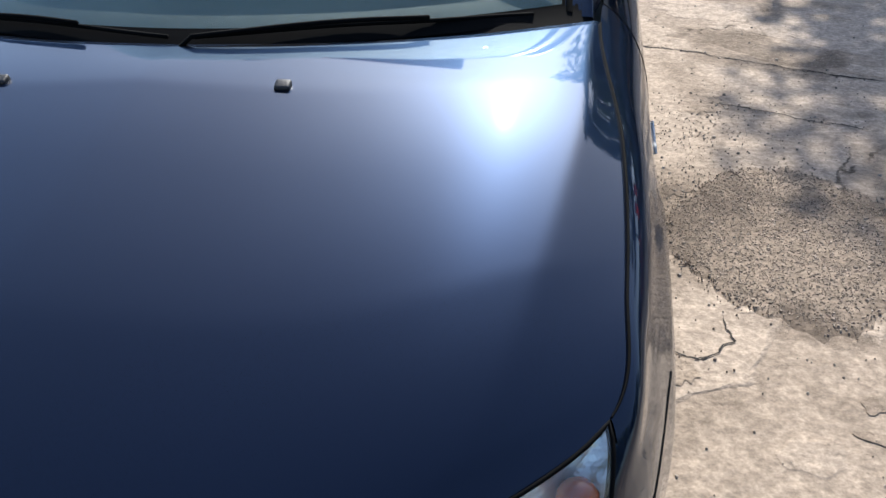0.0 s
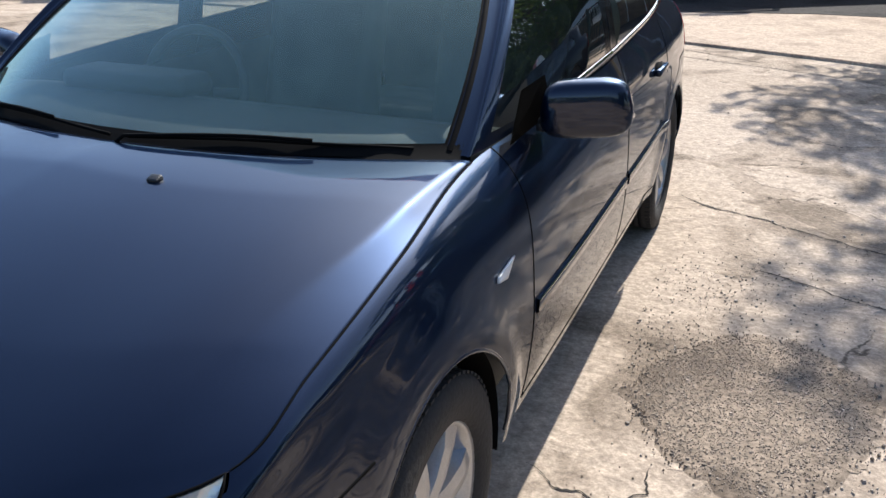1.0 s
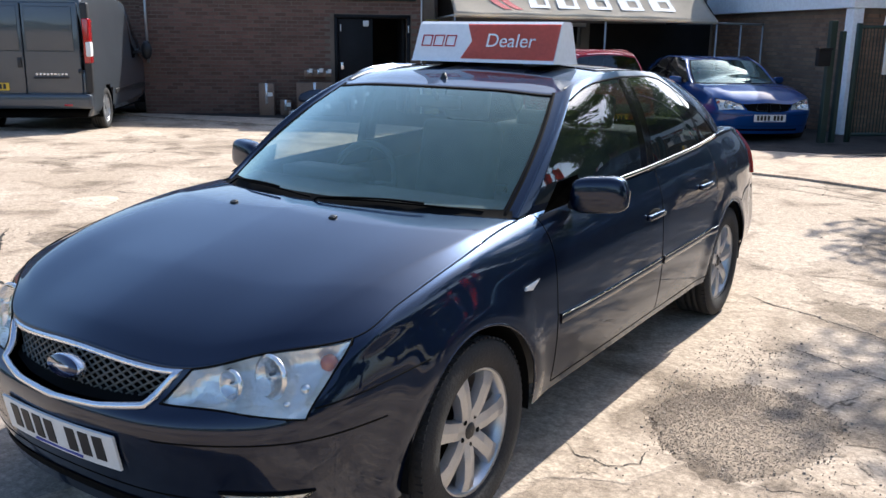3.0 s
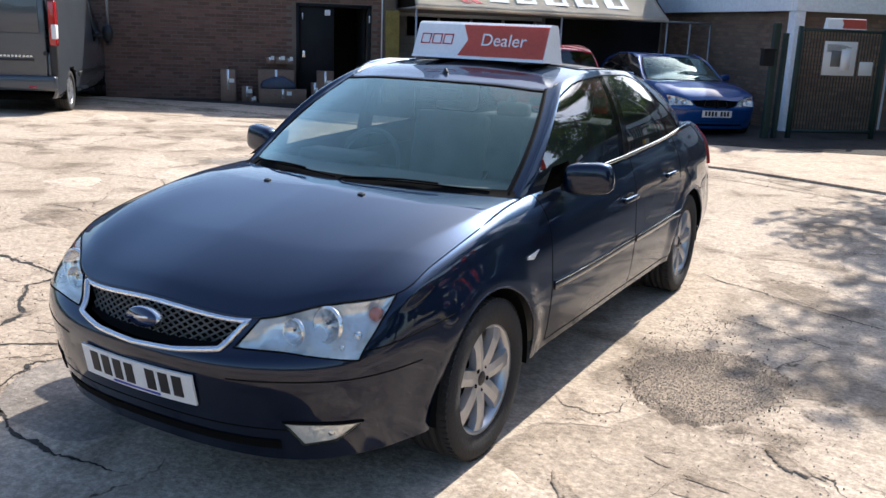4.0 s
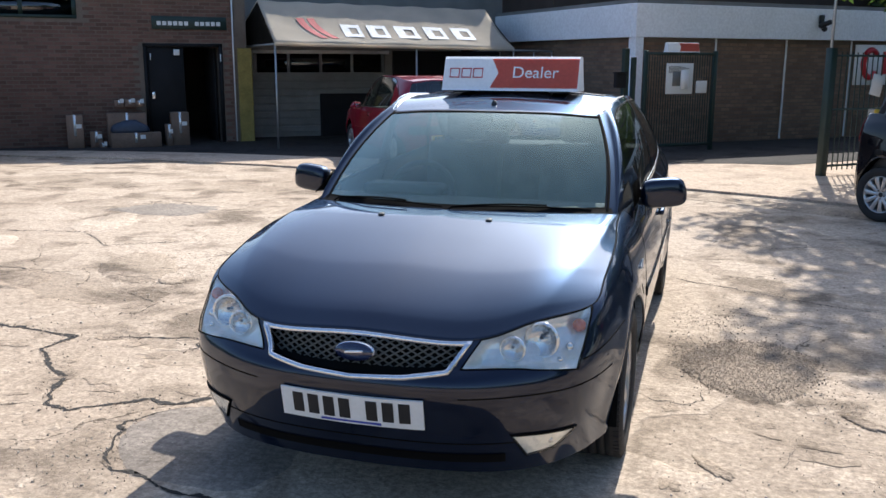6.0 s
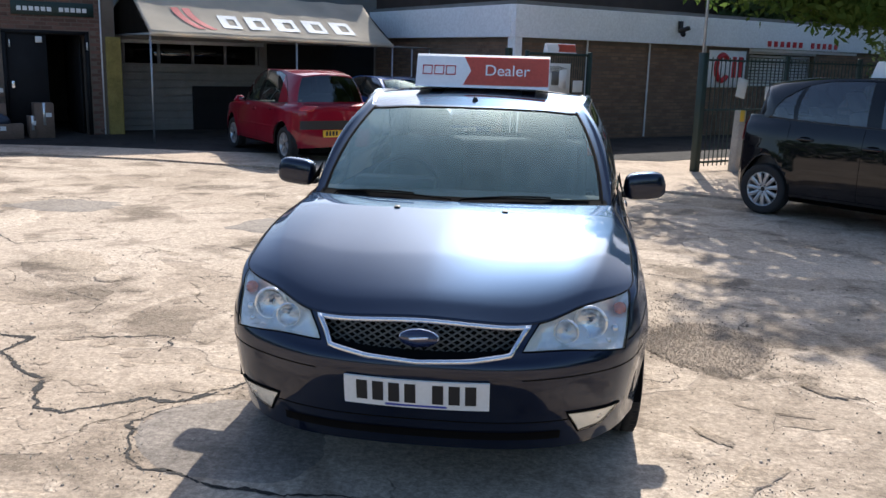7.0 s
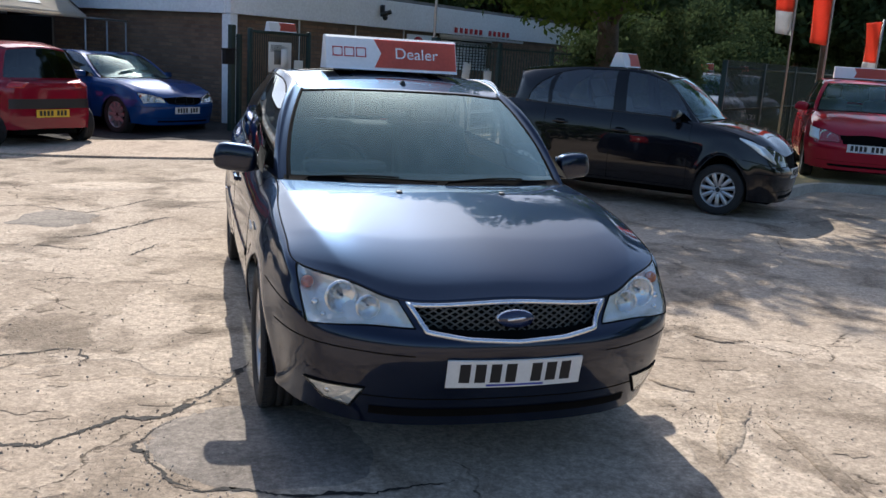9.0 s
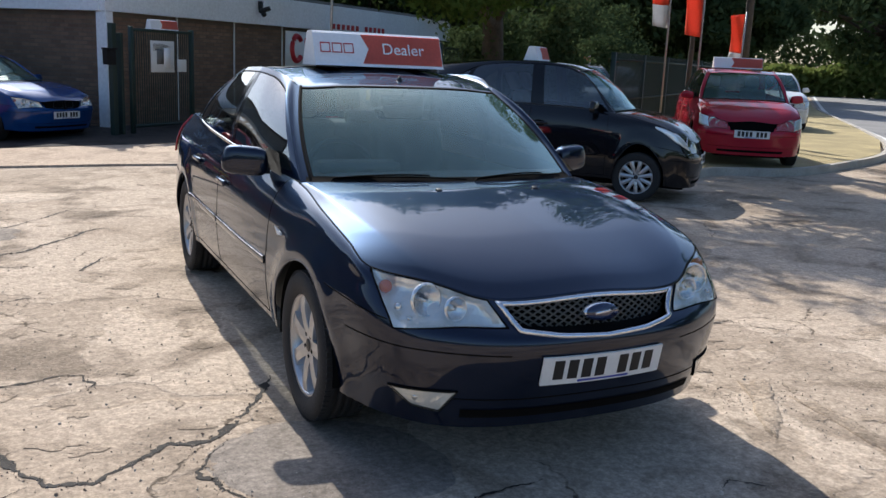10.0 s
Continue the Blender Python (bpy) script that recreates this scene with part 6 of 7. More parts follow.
def wall_bm(u0, u1, v0, v1, z0, z1, holes=()):
    """A straight wall along u with rectangular openings through it."""
    us = sorted({u0, u1, *(h[0] for h in holes), *(h[1] for h in holes)})
    zs = sorted({z0, z1, *(h[2] for h in holes), *(h[3] for h in holes)})
    bms = []
    for a, b in zip(us, us[1:]):
        for c, d in zip(zs, zs[1:]):
            if not any(h[0] <= a and b <= h[1] and h[2] <= c and d <= h[3] for h in holes):
                bms.append(box_bm(a, v0, c, b, v1, d))
    bm = join_bm(*bms)
    bmesh.ops.remove_doubles(bm, verts=bm.verts, dist=1e-4)
    return bm


GA, GH = 16.65, 2.95
garage_wall = fixed("wall_garage", wall_bm(-3.1, 2.62, GA, GA + .3, -.25, GH, [(.87, 2.32, -.25, 1.89), (-2.4, -.4, 2.42, GH - .1)]), MORTAR, "brown brick garage wall with a double doorway", "wall")
fixed("wall_garage_inside", wall_bm(-15, 2.9, GA + 4, GA + 4.2, -.25, GH), DARK_WOOD, "dark back wall of the garage", "wall")
fixed("wall_garage_side", box_bm(2.62, GA, -.25, 2.9, GA + 4.2, GH), MORTAR, "end wall of the brick garage", "wall")
# beyond the corner the wall stands back, where the van is parked
GR = GA + 1.95
fixed("wall_garage_recess", wall_bm(-15, -3.1, GR, GR + .3, -.25, GH), MORTAR, "brown brick garage wall set back behind the van", "wall")
fixed("wall_garage_return", box_bm(-3.1, GA + .3, -.25, -2.8, GR, GH), MORTAR, "brick return wall at the garage corner", "wall")
fixed("wall_garage_end", box_bm(-15.3, GR, -.25, -15, GA + 4.2, GH), MORTAR, "end wall of the brick garage", "wall")
fixed("roof_garage", join_bm(box_bm(-3.14, GA - .04, GH, 2.95, GA + 4.3, GH + .12), box_bm(-15.3, GR - .04, GH, -3.14, GA + 4.3, GH + .12)), DARK_WOOD, "flat dark garage roof", "roof")

door = thing("door_1", SITE, "black double door, one leaf shut and one swung open", "door", kind="structure")
part("door_leaf", box_bm(.88, GA + .02, -.11, 1.60, GA + .07, 1.88, 0.004, 1), DOOR_BLACK, door)
part("door_leaf", moved(box_bm(0, 0, -.11, .70, .05, 1.88, 0.004, 1), pose(2.30, GA + .3, 0, 0, 0, 98)), DOOR_BLACK, door)
for u0, u1, z0, z1 in ((.80, .87, -.12, 1.95), (2.32, 2.39, -.12, 1.95), (.80, 2.39, 1.89, 1.96)):
    part("door_frame", box_bm(u0, GA - .02, z0, u1, GA + .12, z1), DOOR_BLACK, door)
part("door_handle", box_bm(.93, GA - .02, .84, .99, GA + .02, .98, 0.006), SATIN, door)
part("door_closer", box_bm(1.40, GA - .03, 1.72, 1.52, GA + .02, 1.84, 0.02), PVC, door, "white round lamp fitting")
part("door_edge_strip", box_bm(2.335, GA - .03, 1.60, 2.36, GA - .015, 1.75), PVC, door)
part("door_edge_strip", box_bm(.925, GA - .03, 1.62, .945, GA - .015, 1.76), PVC, door)

window = thing("window_1", SITE, "high green-framed window in the brick wall", "window", kind="structure")
for u0, u1, z0, z1 in ((-2.4, -.4, 2.42, 2.48), (-2.4, -.4, 2.79, GH - .1), (-2.4, -2.32, 2.48, 2.79), (-.48, -.4, 2.48, 2.79), (-1.44, -1.36, 2.48, 2.79)):
    part("window_frame", box_bm(u0, GA - .02, z0, u1, GA + .1, z1), FENCE_GREEN, window)
part("pane", box_bm(-2.32, GA + .03, 2.48, -.48, GA + .045, 2.79), DARK_GLASS, window)

nameboard = thing("wall_sign", SITE, "dark green board with pale worn lettering over the door", "sign", kind="")
part("board", box_bm(1.0, GA - .035, 2.24, 2.50, GA - .005, 2.50, 0.004, 1), FENCE_GREEN, nameboard)
for i in range(12):
    if i != 6:
        part("letter_bar", box_bm(1.10 + i * .108, GA - .040, 2.32, 1.18 + i * .108, GA - .034, 2.40), PVC, nameboard, smooth=False)
pipe = thing("downpipe", SITE, "grey downpipe on the brick wall", "pipe")
part("pipe_run", tube_bm([(-2.98, GA - .06, .95), (-2.98, GA - .06, GH)], .028, 10), STEEL, pipe)
for z in (1.2, 2.6):
    part("bracket", box_bm(-3.04, GA - .11, z, -2.92, GA, z + .04), STEEL, pipe)
pale = thing("conduit", SITE, "thin pale conduit beside the yellow post", "pipe")
part("conduit_run", tube_bm([(2.62, GA - .03, -.08), (2.62, GA - .03, 3.4)], .016, 8), PVC, pale)
fixed("pilaster", box_bm(2.70, GA - .06, -.15, 3.00, GA + .25, 1.88, 0.012, 1), YELLOW_POST, "faded yellow pillar between door and canopy", "pillar")

# recessed front under the canopy
fixed("wall_workshop", wall_bm(2.9, 9.4, 17.5, 17.7, -.25, 4.2, [(3.25, 6.3, 1.36, 1.78)]), CLADDING, "grey clad workshop wall under the canopy", "wall")
for i in range(8):
    fixed("cladding_rail", box_bm(3.0, 17.455, .02 + i * .165, 6.4, 17.5, .15 + i * .165, 0.008, 1), CLADDING, "horizontal grey cladding board", "cladding")
wwin = thing("window_2", SITE, "row of dark workshop windows", "window", kind="structure")
part("pane", box_bm(3.25, 17.56, 1.36, 6.3, 17.575, 1.78), DARK_GLASS, wwin)
for u in (3.25, 4.0, 4.75, 5.5, 6.25):
    part("window_bar", box_bm(u - .02, 17.48, 1.36, u + .03, 17.58, 1.78), STEEL, wwin)
part("window_head", box_bm(3.1, 17.44, 1.78, 6.4, 17.5, 1.86), PVC, wwin)
# two plain black sheets in front of the workshop wall
fixed("workshop_low_sheet", box_bm(4.7, 17.38, -.14, 6.2, 17.455, .88, 0.01, 1), DOOR_BLACK, "low black sheet against the workshop wall", "hatch")
fixed("workshop_wide_sheet", box_bm(6.5, 17.42, -.14, 9.3, 17.5, 1.86, 0.01, 1), DOOR_BLACK, "wide black sheet under the canopy", "shutter")
fixed("workshop_room", box_bm(3.0, 19.4, -.2, 9.3, 19.6, 4.2), DARK_WOOD, "dark inside wall of the workshop", "wall")
fixed("roof_workshop", box_bm(2.9, 17.3, 4.2, 9.5, 19.6, 4.35), DARK_WOOD, "dark workshop roof", "roof")

canopy = thing("canopy", SITE, "grey canvas canopy on thin steel poles with faded printing", "canopy")
nu, nv = 60, 14
U, W = np.meshgrid(np.linspace(3.05, 8.24, nu), np.linspace(0, 1, nv))
sag = 0.018 * np.sin(U * 7.5) * W + 0.03 * np.sin((U - 3.05) / 5.19 * 2 * np.pi * 2) ** 2 * (1 - W)
sheet = np.stack([U, 14.62 + 1.45 * W, 1.97 - 0.012 * (U - 3.05) + 0.86 * W - sag * 0.6 - 0.05 * np.sin(np.pi * W)], -1)
back = np.stack([U, 16.07 + 1.35 * W, 2.83 - 0.012 * (U - 3.05) - 0.35 * W], -1)
hem = np.stack([U[:2], 14.60 + 0 * U[:2], np.array([[1.97], [1.90]]) - 0.012 * (U[:2] - 3.05)], -1)
part("sheet", grid_bm(np.concatenate([sheet, back[1:]]), thick=0.01), CANVAS, canopy, "stretched grey canvas sheet")
part("hem", grid_bm(hem, thick=0.008), CANVAS, canopy)
for u in (3.05, 8.24):
    d = -0.012 * (u - 3.05)
    tri = raw([(u, 14.62, 1.97 + d), (u, 16.07, 2.80 + d), (u, 17.4, 2.45 + d), (u, 17.4, 1.9 + d)], [(0, 1, 2, 3)])
    bmesh.ops.solidify(tri, geom=list(tri.faces), thickness=0.01)
    part("end_sheet", tri, CANVAS_DARK, canopy, "dark end sheet")
for u in (3.07, 6.0, 8.24):
    part("pole", tube_bm([(u, 14.64, -.10), (u, 14.64, 1.96 - .012 * (u - 3.05))], .019, 8), STEEL, canopy, "thin steel pole")
part("rail", tube_bm([(3.05, 14.64, 1.93), (9.2, 14.64, 1.84)], .02, 8), STEEL, canopy)
part("rail", tube_bm([(3.05, 14.64, 1.93), (3.05, 17.4, 1.93)], .02, 8), STEEL, canopy)
for u in (8.75, 9.2):
    part("pole", tube_bm([(u, 14.66, -.05), (u, 14.66, 1.86)], .017, 8), STEEL, canopy, "thin steel pole")


def on_sheet(u, w):
    return (u, 14.62 + 1.45 * w, 1.97 - 0.012 * (u - 3.05) + 0.86 * w - 0.05 * math.sin(math.pi * w) + 0.007)


for u0, u1, w0, w1 in ((4.58, 4.98, .20, .52), (5.14, 5.56, .20, .52), (5.74, 6.22, .20, .52), (6.40, 6.86, .20, .52), (7.04, 7.50, .20, .52)):
    quad = np.array([[on_sheet(u, w) for u in np.linspace(u0, u1, 6)] for w in np.linspace(w0, w1, 5)])
    keep = np.ones((4, 5), bool)
    keep[1:3, 2:4] = False
    part("printed_mark", grid_bm(quad, keep, thick=0.001), CANVAS_WHITE, canopy, "plain white printed mark", smooth=False)
for k in range(2):
    arc = np.array([[on_sheet(3.72 + .22 * k + .34 * t * t + d, .14 + .50 * (1 - t)) for t in np.linspace(0, 1, 8)] for d in (0.0, 0.15)])
    part("printed_mark", grid_bm(arc, thick=0.001), CANVAS_RED, canopy, "plain red printed mark", smooth=False)

# low office building with a white fascia
GB = 11.7
fixed("wall_office", wall_bm(9.36, 24, GB, GB + .3, -.2, 2.75, [(16.4, 18.9, 1.25, 1.95)]), MORTAR, "tan brick office wall below a white fascia", "wall")
fixed("wall_office_end", box_bm(9.36, GB + .3, -.2, 9.66, 17.45, 2.75), MORTAR, "tan brick end wall of the office", "wall")
fixed("wall_office_back", box_bm(9.66, 17.2, -.2, 24, 17.45, 2.75), MORTAR, "back wall of the office", "wall")
fixed("wall_office_far", box_bm(23.7, GB + .3, -.2, 24, 17.2, 2.75), MORTAR, "far end wall of the office", "wall")
fixed("fascia", join_bm(box_bm(9.20, GB - .16, 2.08, 24.1, GB - .02, 2.70, 0.006, 1), box_bm(9.18, GB - .02, 2.08, 9.33, 17.45, 2.70, 0.006, 1)), FASCIA, "white painted fascia board round the flat roof", "fascia")
fixed("roof_office", box_bm(9.25, GB - .1, 2.70, 24.1, 17.5, 2.78), CLADDING, "flat felt roof", "roof")
fixed("upper_storey", box_bm(9.4, 15.0, 2.78, 24, 19, 3.9), DARK_WOOD, "dark clad upper storey set back on the roof", "wall")
fixed("corner_post", box_bm(9.22, GB - .14, -.05, 9.40, GB + .10, 2.08, 0.008, 1), FASCIA, "white painted corner post", "post")
for u in (11.19, 13.0, 14.80):
    fixed("batten", box_bm(u - .018, GB - .045, .06, u + .018, GB - .025, 2.08), PVC, "thin white vertical batten on the brick wall", "batten")
office_win = thing("window_3", SITE, "office window with white slatted blinds", "window", kind="structure")
for i in range(9):
    part("blind_slat", box_bm(16.42, GB + .1, 1.27 + i * .075, 18.88, GB + .13, 1.325 + i * .075), PVC, office_win)
part("window_frame", join_bm(box_bm(16.36, GB - .02, 1.19, 18.94, GB + .06, 1.25), box_bm(16.36, GB - .02, 1.95, 18.94, GB + .06, 2.0)), PVC, office_win)
shop = thing("wall_board", SITE, "white board with red round mark and worn red lettering", "sign")
part("board", box_bm(14.92, GB - .06, 1.15, 16.2, GB - .03, 2.0, 0.004, 1), SIGN_WHITE, shop)
ring_path = [(15.36 + .21 * math.cos(t), GB - .07, 1.60 + .29 * math.sin(t)) for t in np.linspace(0.7, 5.6, 24)]
part("red_ring", tube_bm(ring_path, .065, 8), SIGN_INK_RED, shop, "open red ring")
for i in range(2):
    part("letter_bar", box_bm(15.72 + i * .22, GB - .07, 1.38, 15.86 + i * .22, GB - .055, 1.86), SIGN_INK_RED, shop, smooth=False)
board2 = thing("wall_board", SITE, "long white board with red lettering bars on the office wall", "sign")
part("board", box_bm(16.3, GB - .08, 2.00, 20.6, GB - .05, 2.07, 0.004, 1), SIGN_WHITE, board2)
for i in range(12):
    if i != 6:
        part("letter_bar", box_bm(16.8 + i * .24, GB - .185, 2.13, 16.92 + i * .24, GB - .168, 2.26), SIGN_INK_RED, board2, smooth=False)
cctv = thing("cctv_camera", SITE @ pose(13.72, GB - .16, 2.42), "black security camera on the white fascia", "camera")
part("bracket", box_bm(-.03, -.10, -.02, .03, .0, .16, 0.01), TRIM, cctv)
part("housing", moved(lathe_bm([(.001, -.14), (.05, -.14), (.055, .08), (.03, .12), (.001, .12)], 16, "y"), pose(0, -.14, -.03, -20, 0, 25)), TRIM, cctv)
part("dome", ball_bm(.06, (0.02, -.12, -.12)), TRIM, cctv)

# open gate leaf against the office, its posts and notices
gate = thing("metal_gate", SITE, "dark green mesh gate swung open by the office", "gate")
for u in (8.70, 10.22):
    part("gate_post", box_bm(u - .035, 10.46, -.02, u + .035, 10.53, 1.82, 0.006, 1), FENCE_GREEN, gate)
for z in (.12, 1.74):
    part("gate_rail", box_bm(8.72, 10.475, z, 10.20, 10.515, z + .05), FENCE_GREEN, gate)
for i in range(26):
    part("gate_bar", box_bm(8.775 + i * .055, 10.488, .15, 8.783 + i * .055, 10.502, 1.75), FENCE_GREEN, gate, smooth=False)
for u, z1, w in ((8.28, 1.85, .05), (8.45, 1.7, .03)):
    fixed("gate_stop_post", box_bm(u - w, 10.45, -.02, u + w, 10.55, z1, 0.006, 1), FENCE_GREEN, "dark green gate post", "post", kind="")
box_ob = thing("letter_box", SITE, "small dark box on the gate post", "box")
part("box_body", box_bm(8.02, 10.36, 1.18, 8.22, 10.46, 1.42, 0.01), DOOR_BLACK, box_ob)
part("box_lid", box_bm(8.01, 10.34, 1.42, 8.23, 10.47, 1.45, 0.005), DOOR_BLACK, box_ob)
notice = thing("notice_board", SITE, "white printed notice on the mesh gate", "sign")
part("board", box_bm(9.12, 10.44, 1.06, 9.70, 10.462, 1.60, 0.003, 1), PAPER, notice)
part("photo_block", box_bm(9.25, 10.434, 1.20, 9.42, 10.441, 1.45), CLADDING, notice)
part("photo_block", box_bm(9.43, 10.432, 1.14, 9.60, 10.441, 1.48), SIGN_WHITE, notice)
for i in range(7):
    part("text_bar", box_bm(9.16, 10.436, 1.54 - i * .018, 9.16 + .48 * (0.6 + 0.4 * ((i * 7) % 5) / 5), 10.441, 1.547 - i * .018), INK, notice, smooth=False)
note = thing("notice", SITE, "small white paper notice on the gate", "sign")
part("sheet", box_bm(9.79, 10.45, 1.07, 10.03, 10.462, 1.29, 0.002, 1), PAPER, note)
gate_sign = roof_sign(SITE @ pose(9.46, 10.49, 1.79), "white and red sign fixed on top of the gate", 0.68, 0.17, 0.16, False)

# mesh fence by the black car
fence = thing("fence", SITE, "dark green metal mesh fence on square posts", "fence")
FV = 6.8
for i, u in enumerate(np.arange(9.16, 27, 2.0)):
    w = .055 if i == 0 else .032
    part("post", box_bm(u - w, FV - w, -.05, u + w, FV + w, 1.82, 0.006, 1), FENCE_GREEN, fence)
for z in (.15, .95, 1.70):
    part("rail", box_bm(9.2, FV - .012, z, 27, FV + .012, z + .03), FENCE_GREEN, fence)
bar = part("bar", box_bm(-.006, -.006, .1, .006, .006, 1.76), FENCE_GREEN, fence, smooth=False)
bar.location = (9.26, FV, 0)
for i in range(1, 175):
    b = new("bar", bar.data)
    b.parent, b.location = fence, (9.26 + i * .10, FV, 0)
verge_fence = thing("fence", SITE, "dark mesh fence behind the flags along the verge", "fence")
for u in np.arange(12.2, 28, 2.4):
    part("post", box_bm(u - .035, 3.06, -.05, u + .035, 3.14, 1.75, 0.006, 1), FENCE_GREEN, verge_fence)
for z in (.2, .92, 1.62):
    part("rail", box_bm(12.2, 3.085, z, 27.8, 3.115, z + .035), FENCE_GREEN, verge_fence)
for i in range(215):
    b = new("bar", bar.data)
    b.parent, b.location = verge_fence, (12.26 + i * .072, 3.1, 0)
lamp_pole = thing("pole", SITE @ pose(9.24, FV + .1, 0), "tall thin grey pole beside the gate post", "pole")
part("pole_shaft", tube_bm([(0, 0, 0), (0.03, 0, 5.2)], .022, 8), STEEL, lamp_pole)
stub = thing("bollard", SITE @ pose(9.84, 6.62, 0), "leaning concrete post with a small yellow notice", "post")
part("shaft", moved(box_bm(-.065, -.065, -.05, .065, .065, .97, 0.02), pose(0, 0, 0, 0, 3)), KERB, stub)
part("notice_plate", box_bm(-.04, -.078, .80, .06, -.068, .97, 0.002, 1), PLATE_YELLOW, stub)
for z in (.34, .62):
    fixed("barrier_rail", moved(tube_bm([(0, 0, 0), (1.9, .25, 0.02)], .022, 8), pose(9.9, 6.72, z)), STEEL, "grey tubular rail behind the post", "rail", kind="")
for u, z, w, h, mat in ((10.05, 1.30, .22, .30, PLATE_WHITE), (10.75, 1.22, .24, .22, PAPER)):
    s = thing("notice", SITE @ pose(u, FV - .03, z), "small pale notice tied to the fence", "sign")
    part("plate", moved(box_bm(-w / 2, -.006, -h / 2, w / 2, .004, h / 2, 0.002, 1), pose(0, 0, 0, 0, 12 if mat is PLATE_WHITE else 0)), mat, s)

# cartons by the door
def carton(u, v, w, d, h, z=-.12, turn=0.0):
    c = thing("cardboard_box", SITE @ pose(u, v, z, 0, 0, turn), "brown cardboard carton with a white label by the brick wall", "box", "cartons by the door")
    part("carton_body", box_bm(-w / 2, -d / 2, 0, w / 2, d / 2, h, 0.006, 1), CARDBOARD, c)
    part("tape", box_bm(-.025, -d / 2 - .002, h * .4, .025, d / 2 + .002, h + .002), LAMP_BODY, c)
    part("label", box_bm(w * .08, -d / 2 - .004, h * .62, w * .08 + min(.10, w * .4), -d / 2 - .001, h * .62 + .08), PAPER, c, smooth=False)


carton(-.60, 16.35, .30, .30, .68)
carton(-.22, 16.38, .22, .24, .34)
carton(-.10, 16.20, .14, .14, .12)
carton(.38, 16.42, .74, .34, .70)
carton(.52, 16.12, .96, .22, .32)
carton(.26, 16.40, .17, .20, .13, .70)
carton(.46, 16.42, .20, .22, .14, .70, turn=3)
carton(.65, 16.39, .16, .20, .12, .70)
carton(1.40, 16.32, .35, .34, .70)
carton(1.17, 16.22, .12, .2, .46, turn=6)
sack = thing("sack", SITE @ pose(.42, 16.14, float(ground_z(-10, 12.5)) + .32), "dark blue plastic sack lying on the cartons", "sack")
bm = ball_bm(1, squash=(.36, .095, .20), detail=3)
for vert in bm.verts:
    vert.co *= 1 + 0.16 * noise.noise(vert.co * 9)
    vert.co.z = max(vert.co.z, -.05)
part("sack_body", moved(bm, Matrix.Translation((0, 0, .05))), BIN_BAG, sack)

# ---- flags ----
def flag(x, y, low, top, width, tip, seed):
    f = thing("feather_flag", pose(x, y, 0.08), "red advertising flag with a pale lower tip on a thin pole" if tip else "tall red advertising flag on a thin pole by the verge", "flag", "flags along the verge")
    part("pole", tube_bm([(0, 0, 0), (0, 0, top * .7), (.02, 0, top + .05)], .018, 8), STEEL, f)
    turn = pose(0, 0, 0, 0, 0, -48)
    rows = []
    for t in np.linspace(0, 1, 21):
        z = top + (low - top) * t
        rows.append([turn @ Vector((-(0.02 + width * q * (0.85 + .15 * math.sin(3 * t + seed))), .05 * math.sin(6 * q + 5 * t + seed), z + .10 * q * (t - .5) * 2 * width)) for q in np.linspace(0, 1, 9)])
    keep = np.ones((20, 8), bool)
    if tip:
        keep[20 - tip:, :] = False
    part("cloth", grid_bm(rows, keep, thick=0.003), FLAG_RED, f, "red cloth")
    if tip:
        part("cloth_band", grid_bm(rows, ~keep, thick=0.003), FLAG_WHITE, f, "pale tip of the cloth")


flag(9.50, 11.50, 2.20, 4.3, 0.38, 4, 1)
flag(9.98, 11.10, 2.05, 4.3, 0.42, 0, 2)
flag(11.95, 12.05, 1.68, 2.62, 0.32, 3, 3)


# ---- trees ----
def leaves_mesh(name, centres, size, mat, rnd, parent, label=""):
    n = len(centres)
    c = np.asarray(centres)
    a = rnd.normal(size=(n, 3))
    a /= np.linalg.norm(a, axis=1)[:, None]
    b = np.cross(a, rnd.normal(size=(n, 3)))
    b /= np.linalg.norm(b, axis=1)[:, None] + 1e-9
    s = size * rnd.uniform(0.6, 1.3, (n, 1))
    v = np.stack([c - a * s, c + b * s * 0.45, c + a * s, c - b * s * 0.45], 1).reshape(-1, 3)
    me = bpy.data.meshes.new(name)
    me.from_pydata(v.tolist(), [], [(4 * i, 4 * i + 1, 4 * i + 2, 4 * i + 3) for i in range(n)])
    me.materials.append(mat)
    ob = new(name, me)
    ob.parent = parent
    return tagged(ob, label)


pole = thing("telegraph_pole", pose(20.3, 20.65, 0), "dark weathered wooden telegraph pole beyond the flags", "pole")
part("shaft", tube_bm([(0, 0, -.1), (0, 0, 4.5), (0, 0, 9.2)], [.15, .13, .105], 12), BARK, pole)
part("crossarm", box_bm(-.75, -.05, 8.7, .75, .05, 8.82, 0.01, 1), BARK, pole)
for dx in (-.65, -.25, .25, .65):
    part("insulator", moved(lathe_bm([(0.001, .12), (.03, .11), (.045, .06), (.03, .0)], 10, "z"), Matrix.Translation((dx, 0, 8.82))), PVC, pole)


